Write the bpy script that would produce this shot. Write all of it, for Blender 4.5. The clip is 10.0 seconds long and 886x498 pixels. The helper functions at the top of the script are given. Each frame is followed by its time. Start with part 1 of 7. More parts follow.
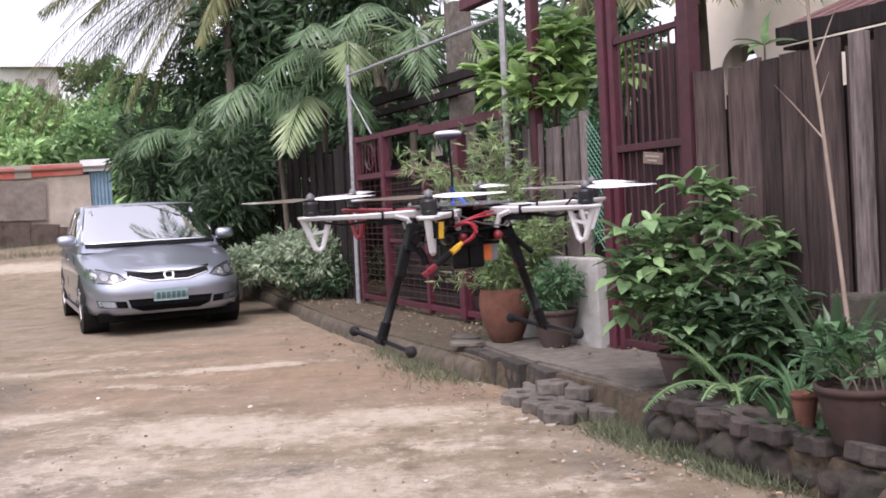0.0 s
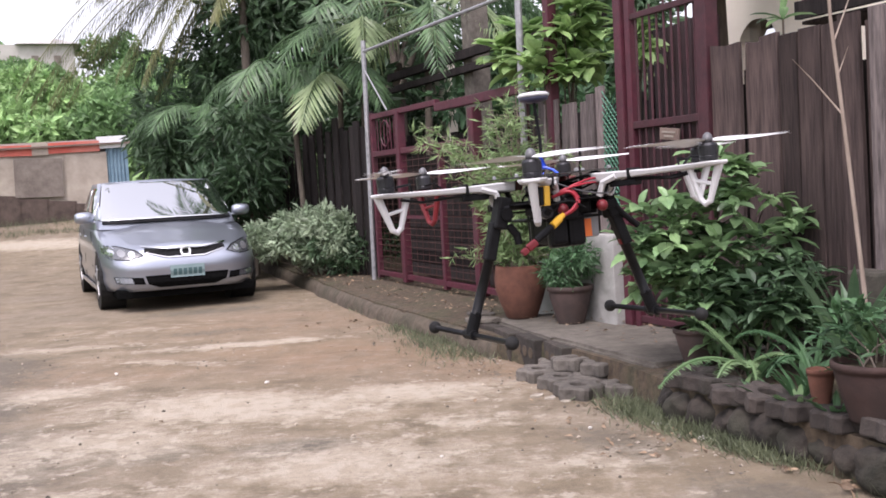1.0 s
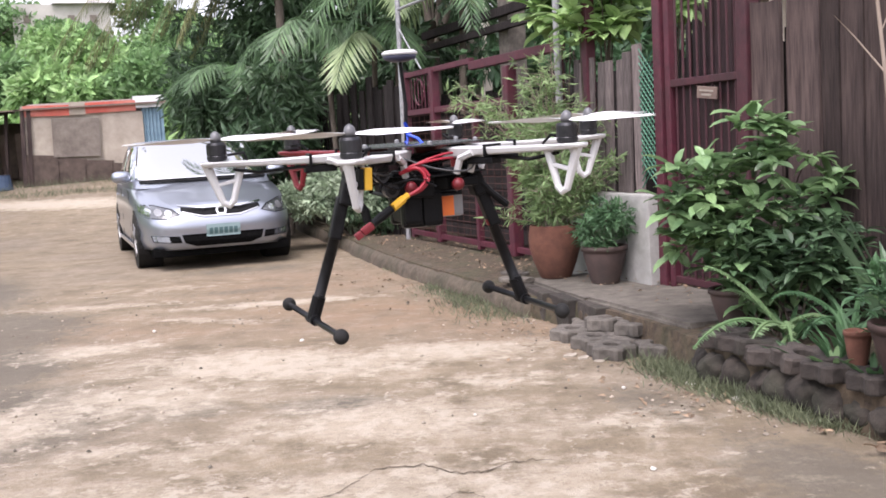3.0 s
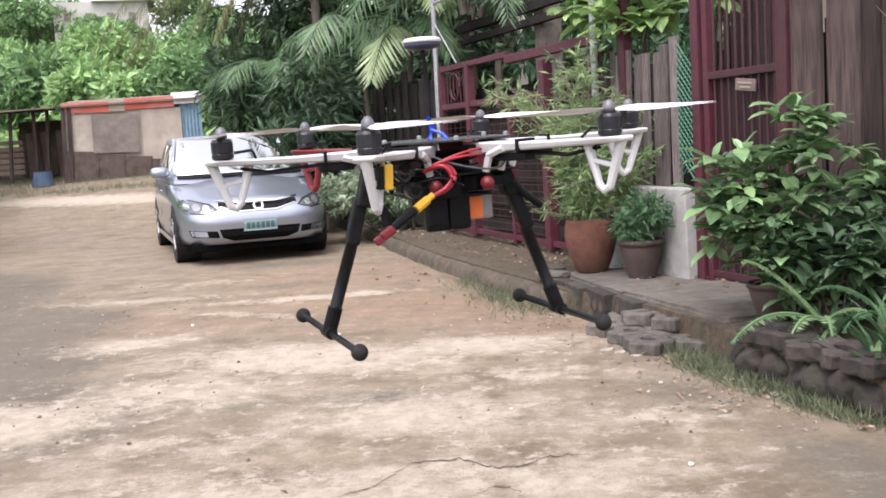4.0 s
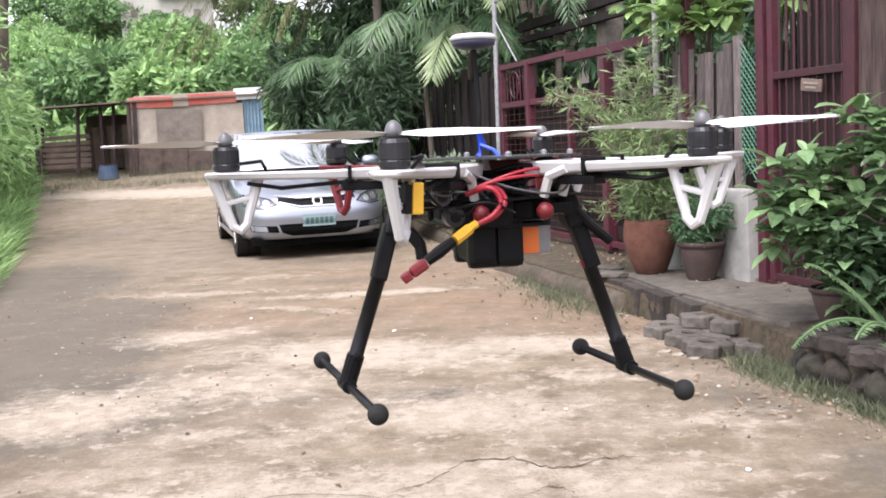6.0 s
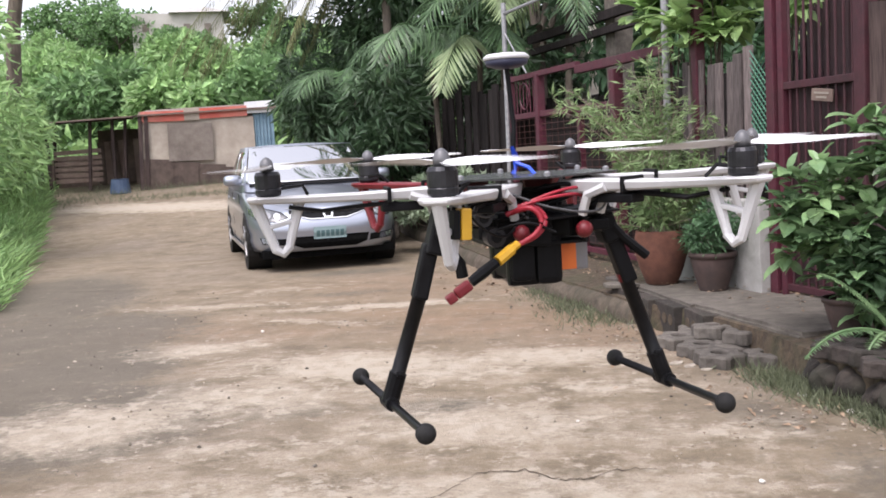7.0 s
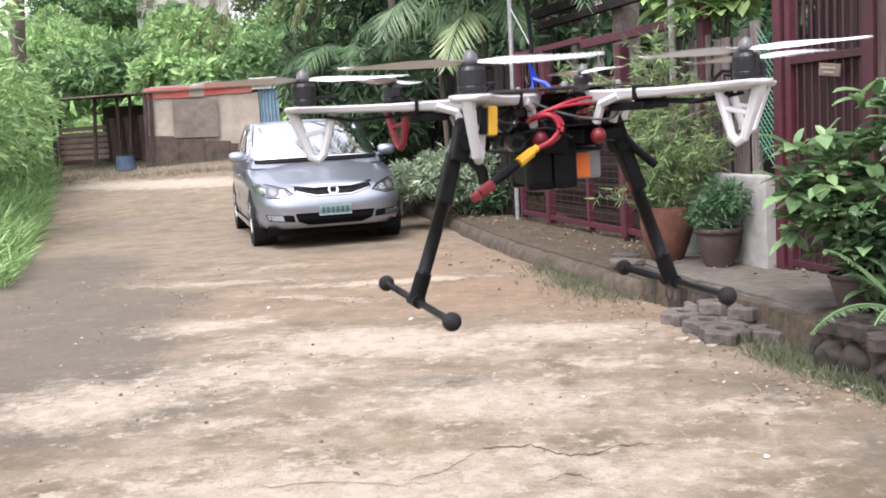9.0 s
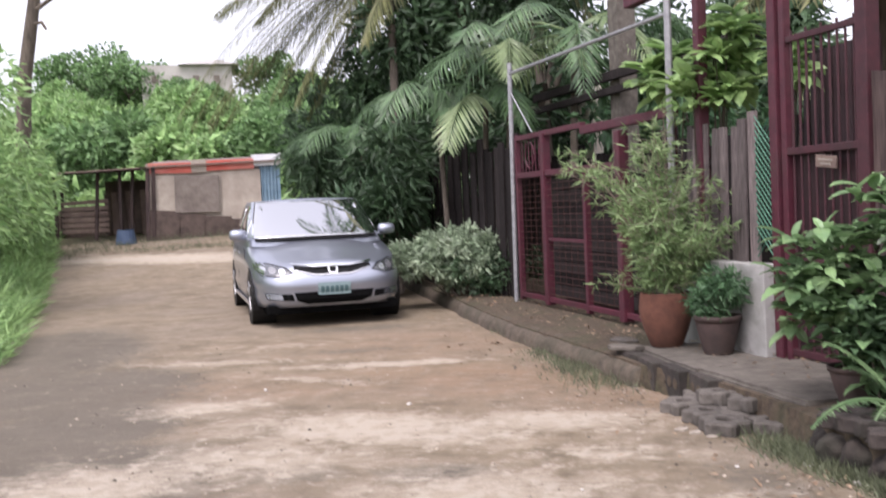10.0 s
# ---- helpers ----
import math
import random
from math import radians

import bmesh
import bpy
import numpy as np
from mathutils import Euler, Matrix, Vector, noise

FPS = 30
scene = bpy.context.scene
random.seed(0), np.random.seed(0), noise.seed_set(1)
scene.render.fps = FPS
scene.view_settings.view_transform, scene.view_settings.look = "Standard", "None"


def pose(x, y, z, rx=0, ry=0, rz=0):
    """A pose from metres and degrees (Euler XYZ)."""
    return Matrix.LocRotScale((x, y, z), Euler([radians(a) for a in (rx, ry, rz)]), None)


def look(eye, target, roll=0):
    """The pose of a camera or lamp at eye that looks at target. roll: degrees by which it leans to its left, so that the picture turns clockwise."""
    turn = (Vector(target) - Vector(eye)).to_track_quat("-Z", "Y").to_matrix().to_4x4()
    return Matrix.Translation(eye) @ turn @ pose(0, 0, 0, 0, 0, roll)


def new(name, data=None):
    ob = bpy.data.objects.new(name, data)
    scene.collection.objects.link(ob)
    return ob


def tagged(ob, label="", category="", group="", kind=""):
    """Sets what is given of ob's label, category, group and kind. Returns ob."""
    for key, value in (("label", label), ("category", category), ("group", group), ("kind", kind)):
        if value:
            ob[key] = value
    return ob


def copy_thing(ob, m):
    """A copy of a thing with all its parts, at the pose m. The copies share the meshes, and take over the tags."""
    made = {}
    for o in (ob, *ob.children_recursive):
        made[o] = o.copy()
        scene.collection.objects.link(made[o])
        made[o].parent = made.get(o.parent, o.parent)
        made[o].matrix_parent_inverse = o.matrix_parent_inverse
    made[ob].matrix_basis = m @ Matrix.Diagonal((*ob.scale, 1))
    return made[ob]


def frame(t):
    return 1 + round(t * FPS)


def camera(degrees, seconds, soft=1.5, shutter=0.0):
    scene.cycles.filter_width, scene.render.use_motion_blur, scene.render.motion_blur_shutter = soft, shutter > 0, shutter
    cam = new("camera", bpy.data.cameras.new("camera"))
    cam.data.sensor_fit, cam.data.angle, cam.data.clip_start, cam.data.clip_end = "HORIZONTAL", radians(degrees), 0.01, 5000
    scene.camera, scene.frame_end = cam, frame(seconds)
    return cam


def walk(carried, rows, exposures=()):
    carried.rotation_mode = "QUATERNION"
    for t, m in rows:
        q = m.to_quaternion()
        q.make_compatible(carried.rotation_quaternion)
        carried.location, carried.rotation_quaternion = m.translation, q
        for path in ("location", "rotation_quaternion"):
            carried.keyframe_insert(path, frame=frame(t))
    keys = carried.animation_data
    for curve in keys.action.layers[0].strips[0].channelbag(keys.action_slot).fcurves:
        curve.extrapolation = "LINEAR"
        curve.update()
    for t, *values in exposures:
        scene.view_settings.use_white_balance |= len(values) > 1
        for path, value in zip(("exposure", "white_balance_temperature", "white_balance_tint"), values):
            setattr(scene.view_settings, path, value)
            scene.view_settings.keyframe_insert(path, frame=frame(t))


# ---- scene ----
# ---- camera ----
cam = camera(46.62, 10.0, soft=1.7, shutter=0.25)
PATH = [
    (0, pose(0.000, 0.000, 1.250, 87.53, 2.99, 0.72)),
    (0.5, pose(0.000, 0.000, 1.250, 86.76, 3.15, 1.03)),
    (1, pose(0.000, 0.000, 1.250, 86.26, 3.05, 1.58)),
    (1.5, pose(0.000, 0.000, 1.250, 85.38, 2.70, -0.08)),
    (2, pose(0.000, 0.000, 1.250, 84.31, 2.44, 0.91)),
    (2.5, pose(0.000, 0.000, 1.250, 84.19, 2.73, 2.55)),
    (3, pose(0.000, 0.000, 1.250, 84.11, 3.06, 3.48)),
    (4.5, pose(0.000, 0.000, 1.250, 83.37, 3.65, 6.08)),
    (5, pose(0.000, 0.000, 1.250, 82.66, 3.99, 6.20)),
    (5.5, pose(0.000, 0.000, 1.250, 82.77, 3.37, 6.95)),
    (6, pose(0.000, 0.000, 1.250, 83.96, 2.75, 8.72)),
    (7.5, pose(0.000, 0.000, 1.250, 84.68, 3.09, 9.38)),
    (8, pose(0.000, 0.000, 1.250, 84.53, 3.10, 9.58)),
    (8.5, pose(0.000, 0.000, 1.250, 83.96, 3.24, 9.69)),
    (9, pose(0.000, 0.000, 1.250, 83.35, 3.20, 9.58)),
    (9.5, pose(0.000, 0.000, 1.250, 84.58, 2.61, 8.63)),
    (9.6, pose(0.000, 0.000, 1.250, 84.47, 2.42, 8.32)),
    (9.7, pose(0.000, 0.000, 1.250, 84.13, 2.44, 8.46)),
    (9.8, pose(0.000, 0.000, 1.260, 85.04, 2.27, 8.26)),
    (9.9, pose(0.000, 0.000, 1.280, 86.37, 2.18, 8.87)),
    (10, pose(-0.001, -0.005, 1.314, 87.53, 2.51, 9.56)),
]
EXPOSURES = [(0, 1.03, 6350, 24), (1, 1.06, 6350, 22), (2.5, 1.26, 6350, 21), (4.5, 1.35, 6350, 18), (5.5, 1.46, 6350, 18), (7.5, 0.98, 6350, 18), (8.5, 1.20, 6350, 18), (9, 1.36, 6350, 18), (9.5, 1.23, 6350, 18), (10, 1.02, 6350, 22)]
walk(cam, PATH, EXPOSURES)

# ---- light ----
world = bpy.data.worlds.new("overcast_sky")
scene.world = world
world.use_nodes = True
wn, wl = world.node_tree.nodes, world.node_tree.links
sky = wn.new("ShaderNodeTexSky")
sky.sky_type = "NISHITA"
sky.sun_disc = False
SUN_UP, SUN_TURN = 62.0, 200.0
sky.sun_elevation, sky.sun_rotation = radians(SUN_UP), radians(SUN_TURN)
sky.air_density, sky.dust_density = 1.0, 4.0
soft_sky = wn.new("ShaderNodeHueSaturation")
soft_sky.inputs["Saturation"].default_value = 0.25
wl.new(sky.outputs[0], soft_sky.inputs["Color"])
wl.new(soft_sky.outputs[0], wn["Background"].inputs["Color"])
wn["Background"].inputs["Strength"].default_value = 0.2

sun = new("sun", bpy.data.lights.new("sun", "SUN"))
sun.data.energy, sun.data.angle, sun.data.color = 0.6, radians(25), (1.0, 0.96, 0.9)
sun_dir = Vector((math.sin(radians(SUN_TURN)) * math.cos(radians(SUN_UP)),
                  math.cos(radians(SUN_TURN)) * math.cos(radians(SUN_UP)), math.sin(radians(SUN_UP))))
sun.matrix_basis = look(sun_dir * 50, (0, 0, 0))

# ---- materials ----
def mat(name, c1, c2, scale=8.0, rough=0.8, metal=0.0, bump=0.2, c3=None, stretch=(1, 1, 1), coat=0.0,
        spec=0.4, island=0.0, obj_random=0.0, through_light=0.0, detail=6.0, big=0.6):
    """Two-scale noise colour between c1 and c2, stains of c3, bump, variation per island or object."""
    m = bpy.data.materials.new(name)
    m.use_nodes = True
    n, l = m.node_tree.nodes, m.node_tree.links
    b = n["Principled BSDF"]
    tc = n.new("ShaderNodeTexCoord")
    mp = n.new("ShaderNodeMapping")
    mp.inputs["Scale"].default_value = stretch
    l.new(tc.outputs["Object"], mp.inputs["Vector"])
    fine = n.new("ShaderNodeTexNoise")
    fine.inputs["Scale"].default_value, fine.inputs["Detail"].default_value = scale, detail
    fine.inputs["Roughness"].default_value = 0.65
    l.new(mp.outputs[0], fine.inputs["Vector"])
    ramp = n.new("ShaderNodeValToRGB")
    ramp.color_ramp.elements[0].position, ramp.color_ramp.elements[1].position = 0.32, 0.68
    ramp.color_ramp.elements[0].color, ramp.color_ramp.elements[1].color = (*c1, 1), (*c2, 1)
    l.new(fine.outputs["Fac"], ramp.inputs[0])
    out = ramp.outputs[0]
    if c3:
        coarse = n.new("ShaderNodeTexNoise")
        coarse.inputs["Scale"].default_value, coarse.inputs["Detail"].default_value = scale * 0.17, 5
        l.new(tc.outputs["Object"], coarse.inputs["Vector"])
        r2 = n.new("ShaderNodeValToRGB")
        r2.color_ramp.elements[0].position, r2.color_ramp.elements[1].position = 0.45, 0.7
        r2.color_ramp.elements[0].color = (0, 0, 0, 1)
        r2.color_ramp.elements[1].color = (big, big, big, 1)
        l.new(coarse.outputs["Fac"], r2.inputs[0])
        mx = n.new("ShaderNodeMixRGB")
        mx.inputs[2].default_value = (*c3, 1)
        l.new(r2.outputs[0], mx.inputs[0])
        l.new(out, mx.inputs[1])
        out = mx.outputs[0]
    if island or obj_random:
        hs = n.new("ShaderNodeHueSaturation")
        mr = n.new("ShaderNodeMapRange")
        k = island or obj_random
        mr.inputs["To Min"].default_value, mr.inputs["To Max"].default_value = 1 - k, 1 + k
        if island:
            gi = n.new("ShaderNodeNewGeometry")
            l.new(gi.outputs["Random Per Island"], mr.inputs["Value"])
        else:
            oi = n.new("ShaderNodeObjectInfo")
            l.new(oi.outputs["Random"], mr.inputs["Value"])
        l.new(mr.outputs[0], hs.inputs["Value"])
        l.new(out, hs.inputs["Color"])
        out = hs.outputs[0]
    l.new(out, b.inputs["Base Color"])
    b.inputs["Roughness"].default_value, b.inputs["Metallic"].default_value = rough, metal
    b.inputs["Specular IOR Level"].default_value = spec
    b.inputs["Coat Weight"].default_value = coat
    b.inputs["Coat Roughness"].default_value = 0.06
    if bump:
        bp = n.new("ShaderNodeBump")
        bp.inputs["Strength"].default_value, bp.inputs["Distance"].default_value = bump, 0.02
        l.new(fine.outputs["Fac"], bp.inputs["Height"])
        l.new(bp.outputs[0], b.inputs["Normal"])
    if through_light:
        tr = n.new("ShaderNodeBsdfTranslucent")
        l.new(out, tr.inputs["Color"])
        ms = n.new("ShaderNodeMixShader")
        ms.inputs[0].default_value = through_light
        l.new(b.outputs[0], ms.inputs[1])
        l.new(tr.outputs[0], ms.inputs[2])
        l.new(ms.outputs[0], n["Material Output"].inputs["Surface"])
    return m


def leaf_mat(name, c1, c2, rough=0.45, island=0.45, through_light=0.3, spec=0.4):
    return mat(name, c1, c2, scale=3.0, rough=rough, bump=0.0, island=island, through_light=through_light, spec=spec)


M_CONCRETE = mat("weathered concrete", (0.066, 0.057, 0.047), (0.142, 0.126, 0.106), 11, 0.9, bump=0.7, c3=(0.057, 0.051, 0.041))
# Mossy, and darkened further to carry the shade along the planter.
M_PAVER = mat("mossy concrete paver with painted shade", (0.022, 0.018, 0.016), (0.052, 0.042, 0.036), 18, 0.95, bump=0.8, c3=(0.021, 0.024, 0.014), obj_random=0.3)
M_PILE = mat("grey concrete paver", (0.055, 0.048, 0.042), (0.130, 0.116, 0.100), 18, 0.95, bump=0.7, c3=(0.060, 0.053, 0.043), obj_random=0.2)
M_KERB = mat("earth-stained kerb", (0.042, 0.033, 0.024), (0.108, 0.086, 0.063), 9, 0.95, bump=0.9, c3=(0.036, 0.036, 0.022))
M_SOIL = mat("brown soil", (0.030, 0.021, 0.014), (0.095, 0.070, 0.045), 17, 0.95, bump=0.9, c3=(0.041, 0.049, 0.021))
M_WHITEWALL = mat("whitewashed wall", (0.235, 0.230, 0.218), (0.335, 0.329, 0.313), 10, 0.9, bump=0.3, c3=(0.17, 0.18, 0.15))
M_BEIGE = mat("cream plaster", (0.74, 0.67, 0.57), (0.80, 0.74, 0.64), 5, 0.85, bump=0.15, c3=(0.62, 0.55, 0.46))
M_WOOD = mat("grey-brown old plank", (0.024, 0.017, 0.017), (0.098, 0.070, 0.063), 7, 0.9, bump=0.9, stretch=(5, 5, 0.3), c3=(0.020, 0.016, 0.017), obj_random=0.45, big=0.8, spec=0.2)
M_SLAT = mat("bleached grey slat", (0.046, 0.037, 0.036), (0.165, 0.134, 0.128), 9, 0.85, bump=0.5, stretch=(5, 5, 0.5), obj_random=0.45)
# Near-black tone puts the shade behind gate and fence into the wood colour.
M_DARKWOOD = mat("dark plank with painted shade", (0.013, 0.011, 0.011), (0.030, 0.025, 0.024), 7, 0.9, bump=0.5, stretch=(4, 4, 0.5), obj_random=0.4, spec=0.12)
M_RED = mat("oxide red paint", (0.046, 0.009, 0.017), (0.080, 0.015, 0.026), 14, 0.55, bump=0.25, c3=(0.045, 0.020, 0.022))
M_REDDARK = mat("dark oxide red paint", (0.030, 0.008, 0.012), (0.054, 0.013, 0.019), 14, 0.6, bump=0.25, c3=(0.03, 0.015, 0.016))
M_REDPANEL = mat("dark red sheet", (0.017, 0.007, 0.009), (0.031, 0.011, 0.014), 8, 0.6, bump=0.2, c3=(0.018, 0.010, 0.011))
M_STEEL = mat("galvanised pipe", (0.22, 0.22, 0.23), (0.36, 0.36, 0.37), 20, 0.5, 0.6, bump=0.1)
M_WIRE = mat("rusty wire mesh", (0.045, 0.016, 0.013), (0.077, 0.032, 0.025), 20, 0.7, 0.3, bump=0.1)
M_LATTICE = mat("green plastic mesh", (0.03, 0.10, 0.065), (0.05, 0.16, 0.10), 20, 0.6, bump=0.0)
M_TERRA = mat("terracotta", (0.078, 0.032, 0.021), (0.150, 0.062, 0.040), 9, 0.9, bump=0.4, c3=(0.045, 0.028, 0.021))
M_DARKPOT = mat("dark brown pot", (0.036, 0.025, 0.023), (0.070, 0.044, 0.038), 9, 0.75, bump=0.3, c3=(0.03, 0.027, 0.022))
M_REDPOT = mat("weathered red-brown pot", (0.022, 0.012, 0.010), (0.045, 0.023, 0.019), 9, 0.8, bump=0.35, c3=(0.035, 0.027, 0.022))
M_BARK = mat("grey-brown bark", (0.055, 0.045, 0.036), (0.14, 0.115, 0.09), 12, 0.95, bump=0.9, stretch=(1, 1, 0.25))
M_TWIG = mat("pale twig bark", (0.182, 0.140, 0.112), (0.294, 0.238, 0.196), 16, 0.85, bump=0.4, stretch=(1, 1, 0.3))
M_DEADLEAF = mat("dry leaf", (0.12, 0.075, 0.045), (0.25, 0.18, 0.12), 8, 0.8, bump=0.0, island=0.5)
M_PEBBLE = mat("pale pebble", (0.45, 0.42, 0.38), (0.62, 0.6, 0.56), 12, 0.9, bump=0.3)
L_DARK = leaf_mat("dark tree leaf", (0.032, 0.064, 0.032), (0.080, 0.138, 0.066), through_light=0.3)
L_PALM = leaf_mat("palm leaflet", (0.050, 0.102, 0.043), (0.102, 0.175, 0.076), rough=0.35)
L_PALMDRY = leaf_mat("drooping coconut leaflet", (0.120, 0.138, 0.059), (0.240, 0.240, 0.112), rough=0.5)
# Lighter copy of the palm leaflet; sunlight is put into its colour.
L_PALMLIT = leaf_mat("palm leaflet with painted light", (0.15, 0.22, 0.095), (0.27, 0.34, 0.17), rough=0.35, island=0.25)
L_BUSH = leaf_mat("broad garden leaf", (0.070, 0.140, 0.068), (0.235, 0.355, 0.160), rough=0.30, island=0.5, through_light=0.4)
# Light green young leaf, lightened further to look sunlit.
L_YOUNG = leaf_mat("young pale-green leaf with painted sun", (0.15, 0.27, 0.095), (0.33, 0.47, 0.19), rough=0.4, island=0.35, through_light=0.4)
# Darker garden leaf with the shade among the plants put into its colour.
L_SHADE = leaf_mat("deep green leaf with painted shade", (0.039, 0.092, 0.042), (0.084, 0.165, 0.073), rough=0.5, island=0.4)
L_BAMBOO = leaf_mat("bamboo leaf", (0.120, 0.195, 0.078), (0.25, 0.35, 0.155), rough=0.55, island=0.4)
L_VARIEG = leaf_mat("variegated pale leaf", (0.135, 0.20, 0.115), (0.36, 0.43, 0.30), rough=0.5, island=0.4)
# Distant haze is put into this leaf colour as paleness.
L_HILL = leaf_mat("hillside leaf paled for haze", (0.145, 0.270, 0.098), (0.315, 0.460, 0.185), rough=0.6, island=0.4)
# Darker copy of the hillside leaf, with shade in its colour.
L_HILLDARK = leaf_mat("hillside leaf with painted shade", (0.100, 0.190, 0.075), (0.180, 0.295, 0.120), rough=0.6)
L_FERN = leaf_mat("fern frond", (0.085, 0.160, 0.070), (0.19, 0.28, 0.13), rough=0.5, island=0.35)
L_GRASS = leaf_mat("grass blade", (0.066, 0.082, 0.046), (0.150, 0.168, 0.098), rough=0.6)
L_SANS = leaf_mat("grey-green striped leaf", (0.055, 0.105, 0.055), (0.13, 0.20, 0.115), rough=0.4, island=0.3)
M_PAINT = mat("grey-lilac metallic paint", (0.300, 0.324, 0.378), (0.322, 0.346, 0.402), 220, 0.33, 0.75, bump=0.0, coat=0.7)
M_RUBBER = mat("black rubber", (0.006, 0.006, 0.006), (0.012, 0.0115, 0.011), 30, 0.75, bump=0.2, spec=0.3)
M_BLACK = mat("black plastic", (0.005, 0.005, 0.0055), (0.010, 0.010, 0.011), 30, 0.5, bump=0.05, spec=0.09)
M_CARBON = mat("black carbon tube", (0.005, 0.005, 0.006), (0.010, 0.010, 0.011), 60, 0.35, bump=0.0, spec=0.16)
M_WHITE = mat("white nylon", (0.42, 0.42, 0.43), (0.50, 0.50, 0.50), 25, 0.45, bump=0.05, c3=(0.36, 0.355, 0.35))
M_PROP = mat("white propeller plastic", (0.576, 0.576, 0.576), (0.640, 0.640, 0.640), 20, 0.4, bump=0.0)
M_DRED = mat("red nylon", (0.105, 0.008, 0.012), (0.16, 0.012, 0.018), 20, 0.45, bump=0.0)
M_WIRERED = mat("red silicone wire", (0.22, 0.010, 0.020), (0.30, 0.016, 0.03), 20, 0.45, bump=0.0)
M_YELLOW = mat("yellow plastic", (0.525, 0.285, 0.015), (0.600, 0.345, 0.030), 20, 0.45, bump=0.0)
M_BLUE = mat("blue tape", (0.015, 0.05, 0.42), (0.02, 0.08, 0.55), 20, 0.4, bump=0.0)
M_ORANGE = mat("orange label", (0.65, 0.13, 0.02), (0.75, 0.18, 0.03), 20, 0.5, bump=0.0)
M_GREYPL = mat("grey battery wrap", (0.16, 0.16, 0.17), (0.22, 0.22, 0.23), 20, 0.4, bump=0.0)
M_MOTOR = mat("dark anodised motor", (0.02, 0.02, 0.022), (0.045, 0.045, 0.05), 30, 0.35, 0.7, bump=0.0)
M_ALU = mat("dull aluminium", (0.26, 0.26, 0.27), (0.33, 0.33, 0.34), 30, 0.35, 0.8, bump=0.0)
M_CHROME = mat("chrome", (0.75, 0.75, 0.76), (0.8, 0.8, 0.8), 10, 0.08, 1.0, bump=0.0)
M_PLATE = mat("pale green plate", (0.17, 0.245, 0.25), (0.21, 0.285, 0.29), 10, 0.5, bump=0.0)
M_PLATETXT = mat("dark green plate marks", (0.05, 0.10, 0.105), (0.07, 0.13, 0.135), 10, 0.5, bump=0.0)
M_BOARD = mat("weathered plywood", (0.238, 0.204, 0.170), (0.357, 0.315, 0.264), 3, 0.9, bump=0.3, c3=(0.20, 0.17, 0.145), obj_random=0.2)
M_TARPRED = mat("faded red tarpaulin", (0.45, 0.08, 0.06), (0.55, 0.13, 0.09), 4, 0.6, bump=0.1, c3=(0.5, 0.3, 0.25))
M_TARPWHITE = mat("white tarpaulin", (0.62, 0.64, 0.66), (0.72, 0.74, 0.76), 4, 0.6, bump=0.1)
M_BLUESHEET = mat("blue corrugated sheet", (0.12, 0.20, 0.26), (0.20, 0.29, 0.36), 4, 0.6, 0.1, bump=0.1)
M_DRUM = mat("dull blue plastic", (0.035, 0.06, 0.11), (0.06, 0.09, 0.15), 6, 0.6, bump=0.1)
M_RUSTSHEET = mat("rusty corrugated sheet", (0.14, 0.10, 0.085), (0.24, 0.18, 0.15), 4, 0.7, 0.2, bump=0.2, c3=(0.09, 0.06, 0.05))
M_FARWALL = mat("grey concrete house", (0.36, 0.34, 0.31), (0.46, 0.44, 0.41), 1.0, 0.9, bump=0.1, c3=(0.30, 0.27, 0.25))
M_ROOF = mat("maroon roof tile", (0.065, 0.032, 0.032), (0.115, 0.055, 0.050), 6, 0.8, bump=0.4)


def glass_mat(name, tint, rough=0.02, ior=1.52):
    m = bpy.data.materials.new(name)
    m.use_nodes = True
    b = m.node_tree.nodes["Principled BSDF"]
    b.inputs["Base Color"].default_value = (*tint, 1)
    b.inputs["Roughness"].default_value = rough
    b.inputs["IOR"].default_value = ior
    b.inputs["Coat Weight"].default_value = 1.0
    b.inputs["Specular IOR Level"].default_value = 0.9
    return m


M_WINDSCREEN = glass_mat("tinted car glass", (0.012, 0.016, 0.016), 0.01, 4.6)
M_LENS = glass_mat("clear lamp lens", (0.045, 0.048, 0.052), 0.06, 1.5)
# Glossless black paints the darkness of the car's recesses and underside.
M_VOID = mat("flat black for painted shade", (0.004, 0.004, 0.004), (0.008, 0.008, 0.008), 30, 0.95, bump=0.0, spec=0.0)


# ---- mesh helpers ----
def mesh_ob(name, bm, material, parent=None, label="", smooth=False):
    me = bpy.data.meshes.new(name)
    bm.normal_update()
    bm.to_mesh(me)
    bm.free()
    me.materials.append(material)
    if smooth:
        me.shade_smooth()
    ob = new(name, me)
    if parent is not None:
        ob.parent = parent
    if label:
        ob["label"] = label
    return ob


def part(name, bm, material, parent, label="", smooth=False):
    return mesh_ob(name, bm, material, parent, label, smooth)


def thing(name, m, label, category, group="", kind=""):
    ob = new(name)
    ob.empty_display_size = 0.1
    ob.matrix_basis = m
    return tagged(ob, label, category, group, kind)


def box(bm, size, at=(0, 0, 0), turn=(0, 0, 0), bevel=0.0):
    r = bmesh.ops.create_cube(bm, size=1.0)
    vs = r["verts"]
    bmesh.ops.scale(bm, vec=size, verts=vs)
    if bevel:
        es = list({e for v in vs for e in v.link_edges})
        r2 = bmesh.ops.bevel(bm, geom=es, offset=bevel, segments=2, profile=0.6, affect="EDGES")
        vs = list({v for f in r2["faces"] for v in f.verts} | {v for v in vs if v.is_valid})
    bmesh.ops.transform(bm, matrix=pose(*at, *turn), verts=vs)
    return vs


